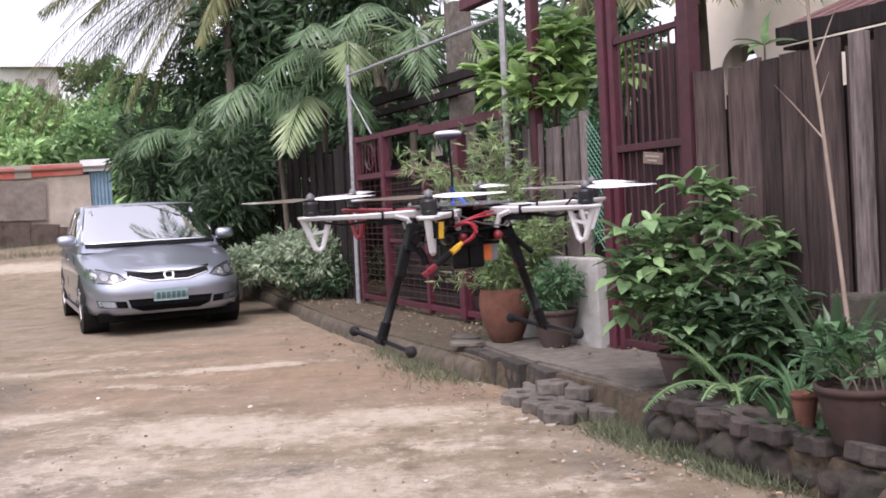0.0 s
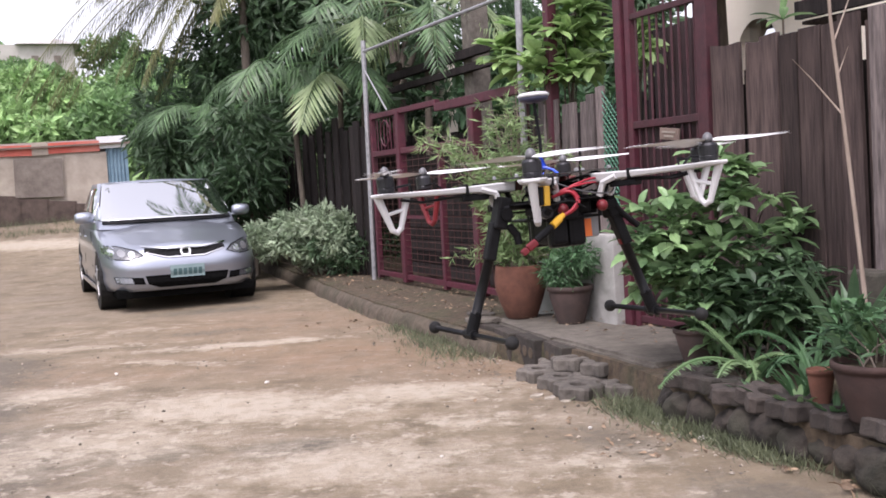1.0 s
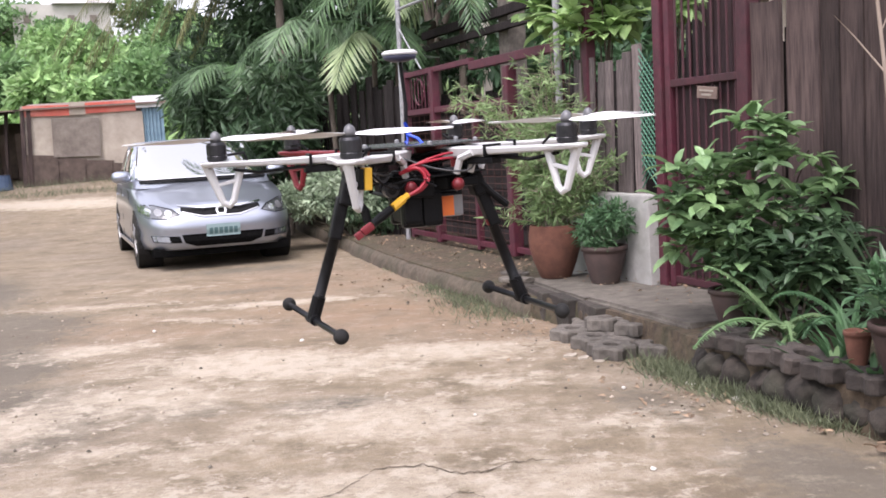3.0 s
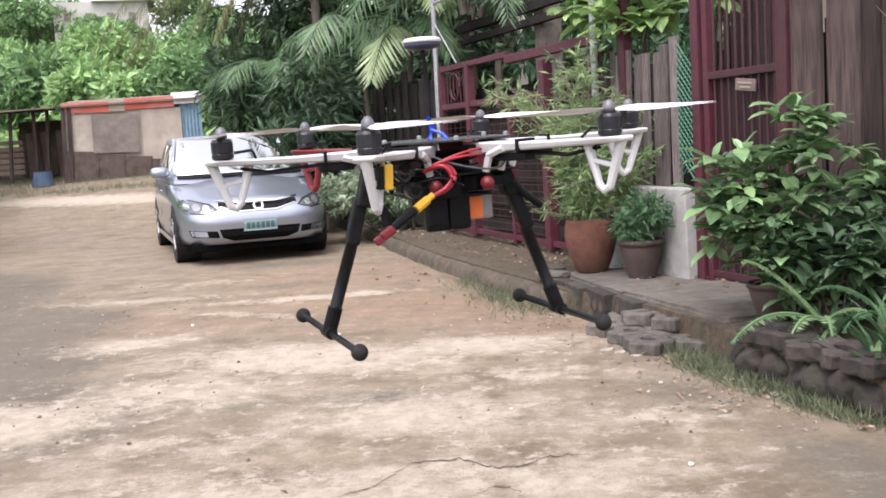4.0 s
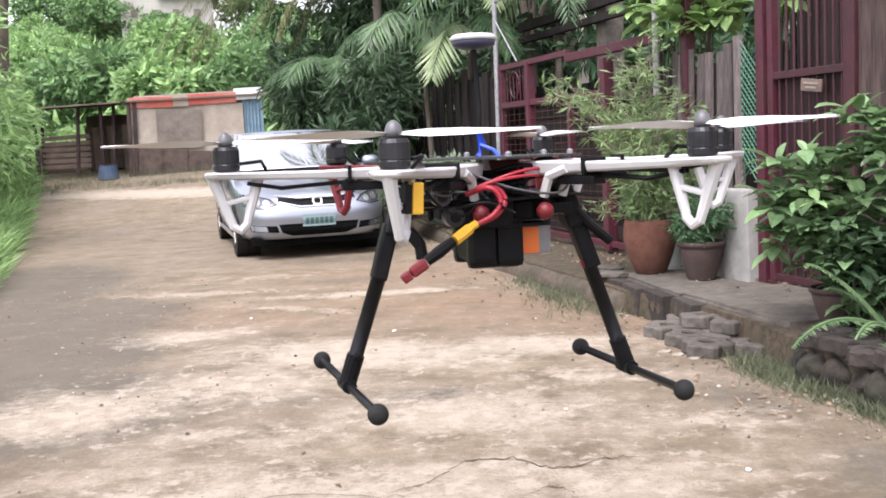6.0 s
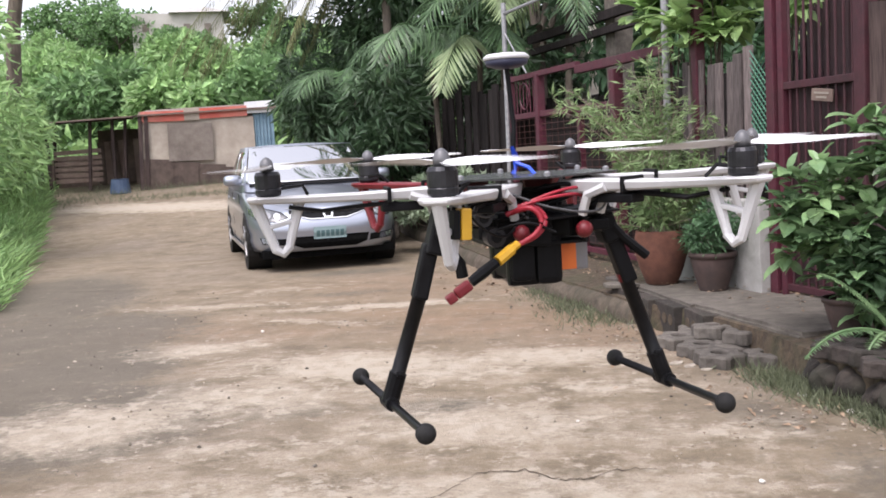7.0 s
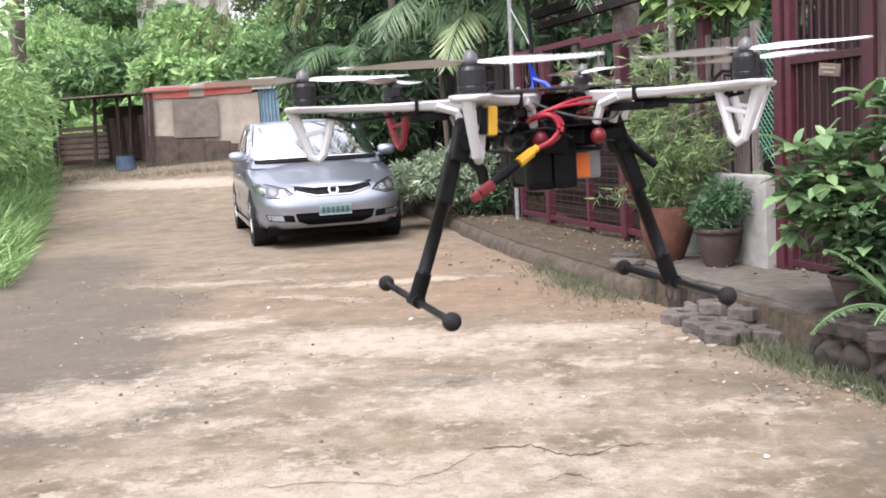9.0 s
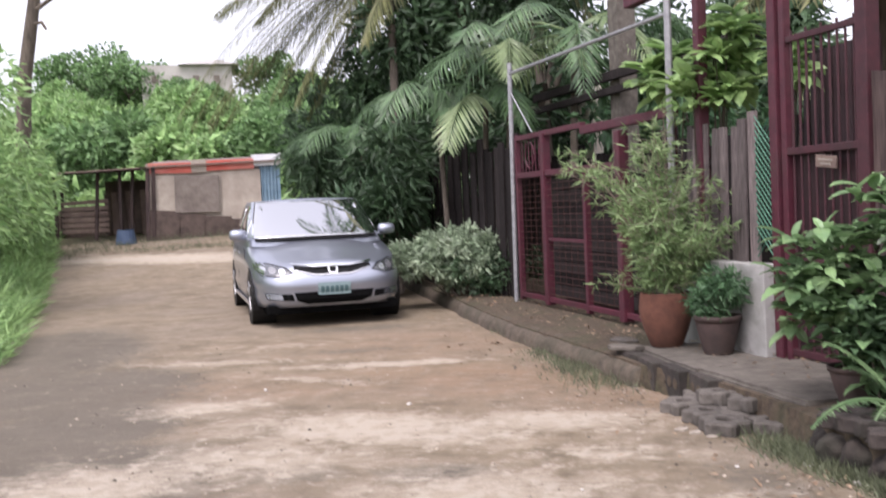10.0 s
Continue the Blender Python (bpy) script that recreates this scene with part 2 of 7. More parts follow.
def tube(bm, pts, radii, seg=8, cap=True):
    """A tube along pts, with a radius at each."""
    pts = [Vector([float(c) for c in p]) for p in pts]
    radii = [float(r) for r in radii] if isinstance(radii, (list, tuple)) else float(radii)
    if not isinstance(radii, (list, tuple)):
        radii = [radii] * len(pts)
    rings = []
    up = Vector((0, 0, 1))
    for i, p in enumerate(pts):
        d = (pts[min(i + 1, len(pts) - 1)] - pts[max(i - 1, 0)]).normalized()
        a = d.cross(up if abs(d.z) < 0.95 else Vector((1, 0, 0))).normalized()
        b = a.cross(d)
        rings.append([bm.verts.new(p + radii[i] * (math.cos(k * math.tau / seg) * a + math.sin(k * math.tau / seg) * b)) for k in range(seg)])
    for r0, r1 in zip(rings, rings[1:]):
        for k in range(seg):
            bm.faces.new((r0[k], r0[(k + 1) % seg], r1[(k + 1) % seg], r1[k]))
    if cap:
        bm.faces.new(rings[0])
        bm.faces.new(list(reversed(rings[-1])))


def lathe(bm, profile, seg=24, at=(0, 0, 0)):
    """Turn a list of (radius, z) about z."""
    rings = [[bm.verts.new((at[0] + r * math.cos(k * math.tau / seg), at[1] + r * math.sin(k * math.tau / seg), at[2] + z)) for k in range(seg)] for r, z in profile]
    for r0, r1 in zip(rings, rings[1:]):
        for k in range(seg):
            bm.faces.new((r0[k], r0[(k + 1) % seg], r1[(k + 1) % seg], r1[k]))
    bm.faces.new(list(reversed(rings[0])))
    bm.faces.new(rings[-1])


def prism(bm, outline, z0, z1):
    """An upright prism over a plan outline."""
    lo = [bm.verts.new((x, y, z0)) for x, y in outline]
    hi = [bm.verts.new((x, y, z1)) for x, y in outline]
    n = len(outline)
    for k in range(n):
        bm.faces.new((lo[k], lo[(k + 1) % n], hi[(k + 1) % n], hi[k]))
    bm.faces.new(hi)
    bm.faces.new(list(reversed(lo)))


def array_mesh(name, verts, faces, material, parent=None, label="", smooth=False):
    me = bpy.data.meshes.new(name)
    me.from_pydata(verts.tolist() if hasattr(verts, "tolist") else verts, [], faces.tolist() if hasattr(faces, "tolist") else faces)
    me.materials.append(material)
    if smooth:
        me.shade_smooth()
    ob = new(name, me)
    if parent is not None:
        ob.parent = parent
    if label:
        ob["label"] = label
    return ob


rng = np.random.default_rng(7)


def unit(v):
    return v / np.maximum(np.linalg.norm(v, axis=-1, keepdims=True), 1e-9)


def leaves(at, along, length, width, fold=0.25, normal=None):
    """Folded pointed leaves: at (n,3), along (n,3), length and width (n). Returns verts and faces, six vertices a leaf."""
    n = len(at)
    along = unit(along)
    side = np.cross(along, rng.normal(size=(n, 3)) if normal is None else normal)
    side = unit(side)
    nor = np.cross(side, along)
    length, width = np.broadcast_to(length, n)[:, None], np.broadcast_to(width, n)[:, None]
    v = np.stack([at,
                  at + along * length * 0.38 + side * width * 0.5 + nor * width * fold,
                  at + along * length * 0.45 + nor * width * 0.02,
                  at + along * length * 0.38 - side * width * 0.5 + nor * width * fold,
                  at + along * length - nor * length * 0.12], 1)
    base = np.arange(n)[:, None] * 5
    f = np.concatenate([base + np.array([0, 2, 1]), base + np.array([1, 2, 4]), base + np.array([0, 3, 2]), base + np.array([2, 3, 4])], 0)
    return v.reshape(-1, 3), f


def blob_points(lobes, n, hollow=0.55):
    """Points in the outer part of ellipsoid lobes (x, y, z, rx, ry, rz), and their way out."""
    lobes = np.array(lobes, float)
    wgt = lobes[:, 3] * lobes[:, 4] + lobes[:, 3] * lobes[:, 5]
    pick = rng.choice(len(lobes), n, p=wgt / wgt.sum())
    d = unit(rng.normal(size=(n, 3)))
    r = hollow + (1.08 - hollow) * rng.random(n) ** 0.6
    c = lobes[pick]
    return c[:, :3] + d * r[:, None] * c[:, 3:], d


def crown(lobes, n, length, width, droop=0.5, hollow=0.55):
    p, d = blob_points(lobes, n, hollow)
    a = d + rng.normal(size=d.shape) * 0.7 - np.array([0, 0, droop])
    ln = length * (0.6 + 0.8 * rng.random(n))
    return leaves(p, a, ln, width * ln / length)


def clustered_lobes(x, y, z, rx, ry, rz, n, size):
    """Many small lobes over a big one, for an uneven outline."""
    d = unit(rng.normal(size=(n, 3)))
    p = d * (0.55 + 0.5 * rng.random(n))[:, None] * np.array([rx, ry, rz]) + np.array([x, y, z])
    s = size * (0.6 + 0.8 * rng.random(n))
    return np.c_[p, s, s, s * 0.8]

# ---- plan ----
# The frontage runs along U from the gate post at P0; N points into the property.
P0, U, N = Vector((1.07, 7.10, 0)), Vector((-0.426, 0.905, 0)), Vector((0.905, 0.426, 0))
FRONT_TURN = math.degrees(math.atan2(U.y, U.x))


def fp(u, n=0.0, z=0.0):
    """A place u metres along the frontage, n metres behind it."""
    p = P0 + U * u + N * n
    return Vector((p.x, p.y, z))


def front_pose(u, n=0.0, z=0.0):
    """A pose whose x runs along the frontage (away), y points to the street, z up."""
    p = fp(u, n, z)
    return pose(p.x, p.y, p.z, 0, 0, FRONT_TURN)


KERB = [(1.95, 2.6), (1.62, 3.45), (1.31, 4.2), (1.14, 4.59), (0.98, 4.94), (0.75, 5.78), (0.42, 6.55), (0.10, 7.16), (-0.27, 8.03), (-0.80, 9.18), (-1.31, 10.46), (-2.08, 12.65), (-2.98, 15.07), (-4.1, 17.8), (-5.6, 21.0), (-8.0, 25.5)]


def rise(x, y):
    """The street's height: level before the car, climbing behind it, and a hill beyond."""
    a = np.maximum(0, y - 14.5)
    z = 0.11 * a * a / (a + 3.0)
    b = np.clip((y - 33.0 + 0.1 * (x + 12)) / 40.0, 0, 1)
    return z + 2.6 * b * b * (3 - 2 * b)


# ---- ground ----
def make_ground():
    def axis(lo, hi, step, far):
        fine = np.arange(lo, hi + 1e-6, step)
        out = np.geomspace(step * 1.5, far, 34)
        return np.concatenate([lo - out[::-1], fine, hi + out])
    xs, ys = axis(-9, 3, 0.1, 700), axis(1.5, 18, 0.1, 700)
    X, Y = np.meshgrid(xs, ys)
    Z = rise(X, Y)
    near = (np.abs(X) < 30) & (Y > -5) & (Y < 40)
    rough = np.array([noise.fractal(Vector((x * 0.9, y * 0.9, 0)), 1.0, 2.0, 4) for x, y in zip(X[near], Y[near])])
    Z[near] += 0.010 * rough
    # worn pale concrete where the brown silt has washed off, damp grey stains, wheel-worn red earth
    def patch(spots):
        a = np.zeros_like(X)
        for x, y, rx, ry, turn, k in spots:
            c, s = math.cos(radians(turn)), math.sin(radians(turn))
            dx, dy = (X - x) * c + (Y - y) * s, -(X - x) * s + (Y - y) * c
            a = np.maximum(a, k * np.exp(-((dx / rx) ** 2 + (dy / ry) ** 2)))
        return a
    pale = patch([(-1.45, 5.9, 0.9, 0.45, -10, 1), (-0.4, 6.1, 0.7, 0.35, 0, 0.8), (-2.0, 5.1, 0.7, 0.5, 0, 0.7), (-1.9, 8.4, 0.9, 0.16, 10, 0.9), (-0.6, 4.6, 0.8, 0.5, 0, 0.7), (-2.6, 4.6, 0.6, 0.5, 0, 0.8), (-0.2, 3.7, 1.0, 0.4, 0, 0.6), (-3.2, 9.6, 0.8, 0.25, 20, 0.4), (-1.6, 4.2, 0.9, 0.3, 0, 0.5), (0.4, 4.4, 0.6, 0.3, 0, 0.5), (-9.5, 20.4, 2.6, 0.55, -8, 1.4), (-1.0, 3.4, 1.4, 0.5, 0, 0.7), (-2.8, 6.6, 0.5, 0.3, 30, 0.7), (-3.5, 3.9, 0.6, 0.5, 0, 0.7), (-0.1, 5.3, 0.5, 0.25, 0, 0.6), (-2.3, 7.6, 0.8, 0.12, -15, 0.6), (-3.6, 8.6, 1.0, 0.15, 5, 0.6)])
    damp = patch([(-3.1, 4.7, 1.2, 1.0, 0, 1.0), (-1.7, 4.9, 0.45, 0.3, 0, 0.6), (-0.9, 4.9, 0.4, 0.25, 10, 0.7), (-4.3, 7.2, 1.2, 1.3, 0, 0.9), (-2.4, 9.2, 1.1, 0.3, 15, 0.45), (-3.4, 6.0, 0.7, 0.9, 0, 0.9), (-2.9, 10.9, 1.3, 0.5, 15, 0.5), (-5.6, 9.5, 1.0, 2.2, 25, 0.85), (0.62, 4.7, 0.7, 0.28, -68, 0.5), (1.1, 3.6, 0.8, 0.4, -68, 0.6), (0.1, 6.5, 0.7, 0.2, -65, 0.4)])
    red = patch([(-1.0, 7.6, 1.5, 1.0, -20, 0.9), (-1.9, 9.6, 1.3, 1.1, -20, 0.7), (0.0, 6.7, 0.7, 0.6, 0, 0.8), (-2.6, 7.3, 1.2, 0.7, 0, 0.6)])
    grass = np.clip((Y - 24) / 14, 0, 1) * 1.0
    left = -4.6 - 0.43 * (Y - 6)
    grass = np.maximum(grass, np.clip((left - X - 1.4) / 1.2, 0, 1))
    h, w = X.shape
    idx = np.arange(h * w).reshape(h, w)
    faces = np.stack([idx[:-1, :-1], idx[:-1, 1:], idx[1:, 1:], idx[1:, :-1]], -1).reshape(-1, 4)
    m = bpy.data.materials.new("silty concrete street")
    m.use_nodes = True
    n, l = m.node_tree.nodes, m.node_tree.links
    tc = n.new("ShaderNodeTexCoord")

    def nz(scale, detail=8, rough_=0.65):
        t = n.new("ShaderNodeTexNoise")
        t.inputs["Scale"].default_value, t.inputs["Detail"].default_value, t.inputs["Roughness"].default_value = scale, detail, rough_
        l.new(tc.outputs["Object"], t.inputs["Vector"])
        return t.outputs["Fac"]

    def ramp(src, lo, hi, c0=(0, 0, 0), c1=(1, 1, 1)):
        r = n.new("ShaderNodeValToRGB")
        r.color_ramp.elements[0].position, r.color_ramp.elements[1].position = lo, hi
        r.color_ramp.elements[0].color, r.color_ramp.elements[1].color = (*c0, 1), (*c1, 1)
        l.new(src, r.inputs[0])
        return r.outputs[0]

    def mathn(op, a, b):
        q = n.new("ShaderNodeMath")
        q.operation = op
        for k, v in enumerate((a, b)):
            if isinstance(v, (int, float)):
                q.inputs[k].default_value = v
            else:
                l.new(v, q.inputs[k])
        return q.outputs[0]

    def over(fac, below, colour):
        q = n.new("ShaderNodeMixRGB")
        l.new(fac, q.inputs[0])
        l.new(below, q.inputs[1])
        if isinstance(colour, tuple):
            q.inputs[2].default_value = (*colour, 1)
        else:
            l.new(colour, q.inputs[2])
        return q.outputs[0]

    def attr(name):
        q = n.new("ShaderNodeAttribute")
        q.attribute_name = name
        return q.outputs["Fac"]
    mid, fine, big, grit, blot = nz(2.2), nz(14, 10, 0.72), nz(0.55, 6), nz(70, 6, 0.75), nz(6.0, 9, 0.75)
    col = ramp(mid, 0.36, 0.64, (0.132, 0.104, 0.070), (0.232, 0.186, 0.130))
    col = over(ramp(big, 0.46, 0.66, (0, 0, 0), (0.6, 0.6, 0.6)), col, (0.190, 0.158, 0.126))
    col = over(mathn("MULTIPLY", attr("red"), ramp(mid, 0.25, 0.6)), col, (0.215, 0.144, 0.092))
    col = over(mathn("MULTIPLY", ramp(blot, 0.50, 0.60), 0.45), col, (0.265, 0.215, 0.168))
    k = mathn("ADD", mathn("MULTIPLY", attr("damp"), 0.55), mathn("MULTIPLY", mathn("ADD", fine, blot), 0.32))
    col = over(mathn("MULTIPLY", ramp(k, 0.48, 0.60), 0.75), col, (0.098, 0.087, 0.070))
    k = mathn("ADD", mathn("MULTIPLY", attr("pale"), 0.30), mathn("MULTIPLY", mathn("ADD", mathn("ADD", mid, mathn("MULTIPLY", blot, 1.5)), fine), 0.285))
    col = over(mathn("MULTIPLY", ramp(k, 0.555, 0.685), 0.85), col, (0.335, 0.286, 0.222))
    col = over(mathn("MULTIPLY", ramp(fine, 0.53, 0.66), 0.5), col, (0.104, 0.086, 0.063))
    col = over(mathn("MULTIPLY", ramp(grit, 0.56, 0.64), 0.45), col, (0.088, 0.072, 0.055))
    col = over(mathn("MULTIPLY", ramp(nz(45, 6, 0.75), 0.62, 0.68), 0.4), col, (0.36, 0.32, 0.28))
    k = mathn("ADD", mathn("MULTIPLY", attr("pale"), 0.16), mathn("MULTIPLY", mathn("ADD", nz(8.0, 12, 0.7), mathn("MULTIPLY", blot, 0.4)), 0.72))
    col = over(mathn("MULTIPLY", ramp(k, 0.600, 0.645), 0.7), col, (0.37, 0.325, 0.262))
    col = over(mathn("MULTIPLY", attr("grass"), ramp(mid, 0.3, 0.5)), col, (0.11, 0.15, 0.05))
    b = n["Principled BSDF"]
    l.new(col, b.inputs["Base Color"])
    b.inputs["Roughness"].default_value = 0.88
    b.inputs["Specular IOR Level"].default_value = 0.25
    bp = n.new("ShaderNodeBump")
    bp.inputs["Strength"].default_value, bp.inputs["Distance"].default_value = 0.9, 0.03
    l.new(mathn("ADD", mathn("MULTIPLY", fine, 0.7), mathn("MULTIPLY", grit, 0.25)), bp.inputs["Height"])
    l.new(bp.outputs[0], b.inputs["Normal"])
    me = bpy.data.meshes.new("ground")
    me.from_pydata(np.stack([X, Y, Z], -1).reshape(-1, 3).tolist(), [], faces.tolist())
    for name, a in (("pale", pale), ("damp", damp), ("red", red), ("grass", grass)):
        at = me.attributes.new(name, "FLOAT", "POINT")
        at.data.foreach_set("value", a.reshape(-1).astype(np.float32))
    me.materials.append(m)
    me.shade_smooth()
    ob = new("ground", me)
    return tagged(ob, "silt-covered worn concrete street with pale and damp patches", "ground", kind="structure")


ground = make_ground()
M_CRACK = mat("crack dirt", (0.05, 0.037, 0.025), (0.085, 0.063, 0.043), 20, 1.0, bump=0.0)


def crack(points, width):
    """A thin open crack in the concrete, lying just above the sheet."""
    pts = []
    for a, b in zip(points, points[1:]):
        for k in range(8):
            f = k / 8
            pts.append((a[0] + (b[0] - a[0]) * f + rng.normal() * 0.006, a[1] + (b[1] - a[1]) * f + rng.normal() * 0.009))
    vs, fs = [], []
    for i, (x, y) in enumerate(pts):
        w = width * (0.4 + 0.9 * rng.random()) * min(1, i / 5 + 0.15, (len(pts) - i) / 5)
        z = float(rise(x, y)) + 0.010 * noise.fractal(Vector((x * 0.9, y * 0.9, 0)), 1.0, 2.0, 4) + 0.004
        vs += [(x, y - w, z), (x, y + w, z)]
        if i:
            fs.append((2 * i - 2, 2 * i - 1, 2 * i + 1, 2 * i))
    array_mesh("crack", vs, fs, M_CRACK, ground, "dark crack in the concrete")


crack([(-0.80, 3.48), (-0.66, 3.60), (-0.56, 3.87), (-0.38, 3.90), (-0.26, 3.80), (-0.15, 3.79), (-0.02, 3.91), (0.15, 3.91)], 0.0055)
crack([(-0.30, 3.47), (-0.24, 3.58), (-0.17, 3.56), (-0.10, 3.43)], 0.004)
crack([(-1.45, 3.40), (-1.1, 3.47), (-0.8, 3.44), (-0.62, 3.52)], 0.0025)
crack([(-1.3, 7.6), (-1.0, 7.75), (-0.7, 7.65)], 0.008)
crack([(-3.3, 7.0), (-3.1, 8.1), (-3.25, 9.4), (-3.1, 10.6)], 0.008)
crack([(-6.2, 10.0), (-5.0, 9.9), (-4.2, 10.3)], 0.009)

# ---- kerb and planting strip ----
def make_strip():
    bm = bmesh.new()
    edge = [Vector((x, y, 0)) for x, y in KERB]
    lo, hi, back, far = [], [], [], []
    for p in edge:
        u = (p - P0).dot(U)
        z = float(rise(p.x, p.y))
        top = 0.17 if u > -0.2 else 0.20
        far_p = fp(u, 6.0)
        lo.append(bm.verts.new((p.x, p.y, z - 0.1)))
        hi.append(bm.verts.new((p.x + 0.03, p.y + 0.012, z + top - 0.02)))
        q = p + N * 0.25
        back.append(bm.verts.new((q.x, q.y, z + top)))
        far.append(bm.verts.new((far_p.x, far_p.y, z + top + 0.03)))
    for r0, r1 in ((lo, hi), (hi, back), (back, far)):
        for k in range(len(edge) - 1):
            bm.faces.new((r0[k], r0[k + 1], r1[k + 1], r1[k]))
    return tagged(mesh_ob("planting_strip", bm, M_SOIL), "brown earth strip with leaf litter beside the street", "ground", kind="structure")


make_strip()


def make_kerb():
    """Rounded concrete kerb along the far part of the strip."""
    bm = bmesh.new()
    pts = [Vector((x, y, float(rise(x, y)))) for x, y in KERB[7:14]]
    fine = []
    for a, b in zip(pts, pts[1:]):
        for k in range(24):
            fine.append(a.lerp(b, k / 24))
    rows = []
    for i, p in enumerate(fine):
        d = (fine[min(i + 1, len(fine) - 1)] - fine[max(i - 1, 0)]).normalized()
        s = Vector((d.y, -d.x, 0)) * 1.0
        j = 0.030 * noise.noise(p * 2.0) + 0.018 * noise.noise(p * 7.0)
        prof = [(-0.035, -0.05), (-0.025, 0.06), (-0.005, 0.105), (0.03, 0.135), (0.08, 0.145), (0.14, 0.135), (0.18, 0.05)]
        rows.append([bm.verts.new(p + s * (a + j) + Vector((0, 0, b + j))) for a, b in prof])
    for r0, r1 in zip(rows, rows[1:]):
        for k in range(6):
            bm.faces.new((r0[k], r1[k], r1[k + 1], r0[k + 1]))
    bm.faces.new(rows[0])
    bm.faces.new(rows[-1][::-1])
    return tagged(mesh_ob("kerb", bm, M_KERB, smooth=True), "low rounded old concrete kerb stained with earth", "kerb", kind="structure")


make_kerb()


def slab(name, outline, z0, z1, label):
    bm = bmesh.new()
    prism(bm, outline, z0, z1)
    bmesh.ops.bevel(bm, geom=list(bm.edges), offset=0.018, segments=2, affect="EDGES")
    bmesh.ops.subdivide_edges(bm, edges=[e for e in bm.edges if e.calc_length() > 0.3], cuts=5, use_grid_fill=True)
    for v in bm.verts:
        v.co += Vector([noise.noise(v.co * 5 + Vector((k * 9, 0, 0))) for k in range(3)]) * 0.010
    return tagged(mesh_ob(name, bm, M_CONCRETE), label, "slab", kind="structure")


slab("entrance_slab", [(0.93, 5.50), (1.75, 5.85), (1.30, 7.02), (0.46, 6.62)], 0.09, 0.215, "worn grey concrete entrance slab in front of the gate")
slab("side_slab", [(0.45, 6.66), (1.12, 6.98), (0.85, 8.0), (0.08, 7.75)], 0.125, 0.20, "thin concrete slab under the potted plants")


def hollow_block(at, turn):
    """A concrete block with a row of round openings under the slab's edge."""
    bm = bmesh.new()
    box(bm, (0.36, 0.10, 0.19), (0, 0, 0.095), bevel=0.008)
    ob = thing("vent_block", pose(*at, 0, 0, turn), "mossy pierced concrete block under the slab edge", "block", group="pierced blocks under the slab")
    part("body", bm, M_PAVER, ob)
    for k in (-0.11, 0.0, 0.11):
        bm = bmesh.new()
        tube(bm, [(k, -0.045, 0.10), (k, -0.054, 0.10)], 0.036, 10)
        part("opening", bm, M_CRACK, ob, "dark round opening")
    return ob


blk = hollow_block((0.075, 7.525, 0.0), -66)
for x, y in ((0.20, 7.165), (0.345, 6.815), (0.505, 6.465)):
    copy_thing(blk, pose(x, y, 0.0, 0, 0, -68 + rng.normal() * 4))

# ---- low wall, slats and mesh beside the gate ----
lw = thing("low_wall", front_pose(0.0), "whitewashed low wall with moss, beside the red gate post", "wall", kind="structure")
bm = bmesh.new()
box(bm, (1.32, 0.13, 0.66), (0.70, 0.05, 0.49), bevel=0.012)
bmesh.ops.subdivide_edges(bm, edges=[e for e in bm.edges if e.calc_length() > 0.25], cuts=6, use_grid_fill=True)
for v in bm.verts:
    v.co += Vector((0, 1, 0.6)) * noise.noise(v.co * 6) * 0.008
part("wall_body", bm, M_WHITEWALL, lw)

sf = thing("slat_screen", front_pose(0.0, 0.02), "bleached uneven wooden slats standing on the low wall", "fence")
for k, u in enumerate(np.linspace(0.33, 1.25, 8)):
    bm = bmesh.new()
    h = 1.02 + 0.025 * rng.normal()
    box(bm, (0.085 + 0.02 * rng.random(), 0.02, h), (0, 0, h / 2), bevel=0.004)
    s = part("slat", bm, M_SLAT, sf)
    s.matrix_basis = pose(u, 0.01 * rng.normal(), 0.80, 0, 1.5 * rng.normal(), 0)
for z in (1.0, 1.55):
    bm = bmesh.new()
    box(bm, (1.0, 0.035, 0.05), (0.8, -0.03, z))
    part("rail", bm, M_DARKWOOD, sf)

lt = thing("mesh_screen", front_pose(0.0, 0.0), "green plastic diamond mesh panel tied beside the gate post", "mesh")
bm = bmesh.new()
for k in np.arange(-1.0, 0.3, 0.048):
    for sgn in (1, -1):
        a, b = (0.08, k), (0.28, k + 0.2 * 1.0)
        if sgn < 0:
            a, b = (0.28, k), (0.08, k + 0.2)
        pts = [Vector((a[0], 0, 1.72 + a[1] - 0.1)), Vector((b[0], 0, 1.72 + b[1] - 0.1))]
        if min(pts[0].z, pts[1].z) > 0.82 and max(pts[0].z, pts[1].z) < 1.84:
            tube(bm, pts, 0.006, 4, cap=False)
part("diamond_net", bm, M_LATTICE, lt)

# ---- red gate ----
gd = thing("gate_door", front_pose(0.0), "dark red steel gate with upright bars and a name board", "gate")
def bar(name, a, b, r, material=M_RED, square=True, parent=None, label=""):
    bm = bmesh.new()
    a, b = Vector(a), Vector(b)
    if square:
        d = b - a
        vs = box(bm, (2 * r, 2 * r, d.length), (0, 0, 0), bevel=r * 0.2)
        q = d.to_track_quat("Z", "Y").to_matrix().to_4x4()
        bmesh.ops.transform(bm, matrix=Matrix.Translation((a + b) / 2) @ q, verts=bm.verts)
    else:
        tube(bm, [a, b], r, 8)
    return part(name, bm, material, parent, label)


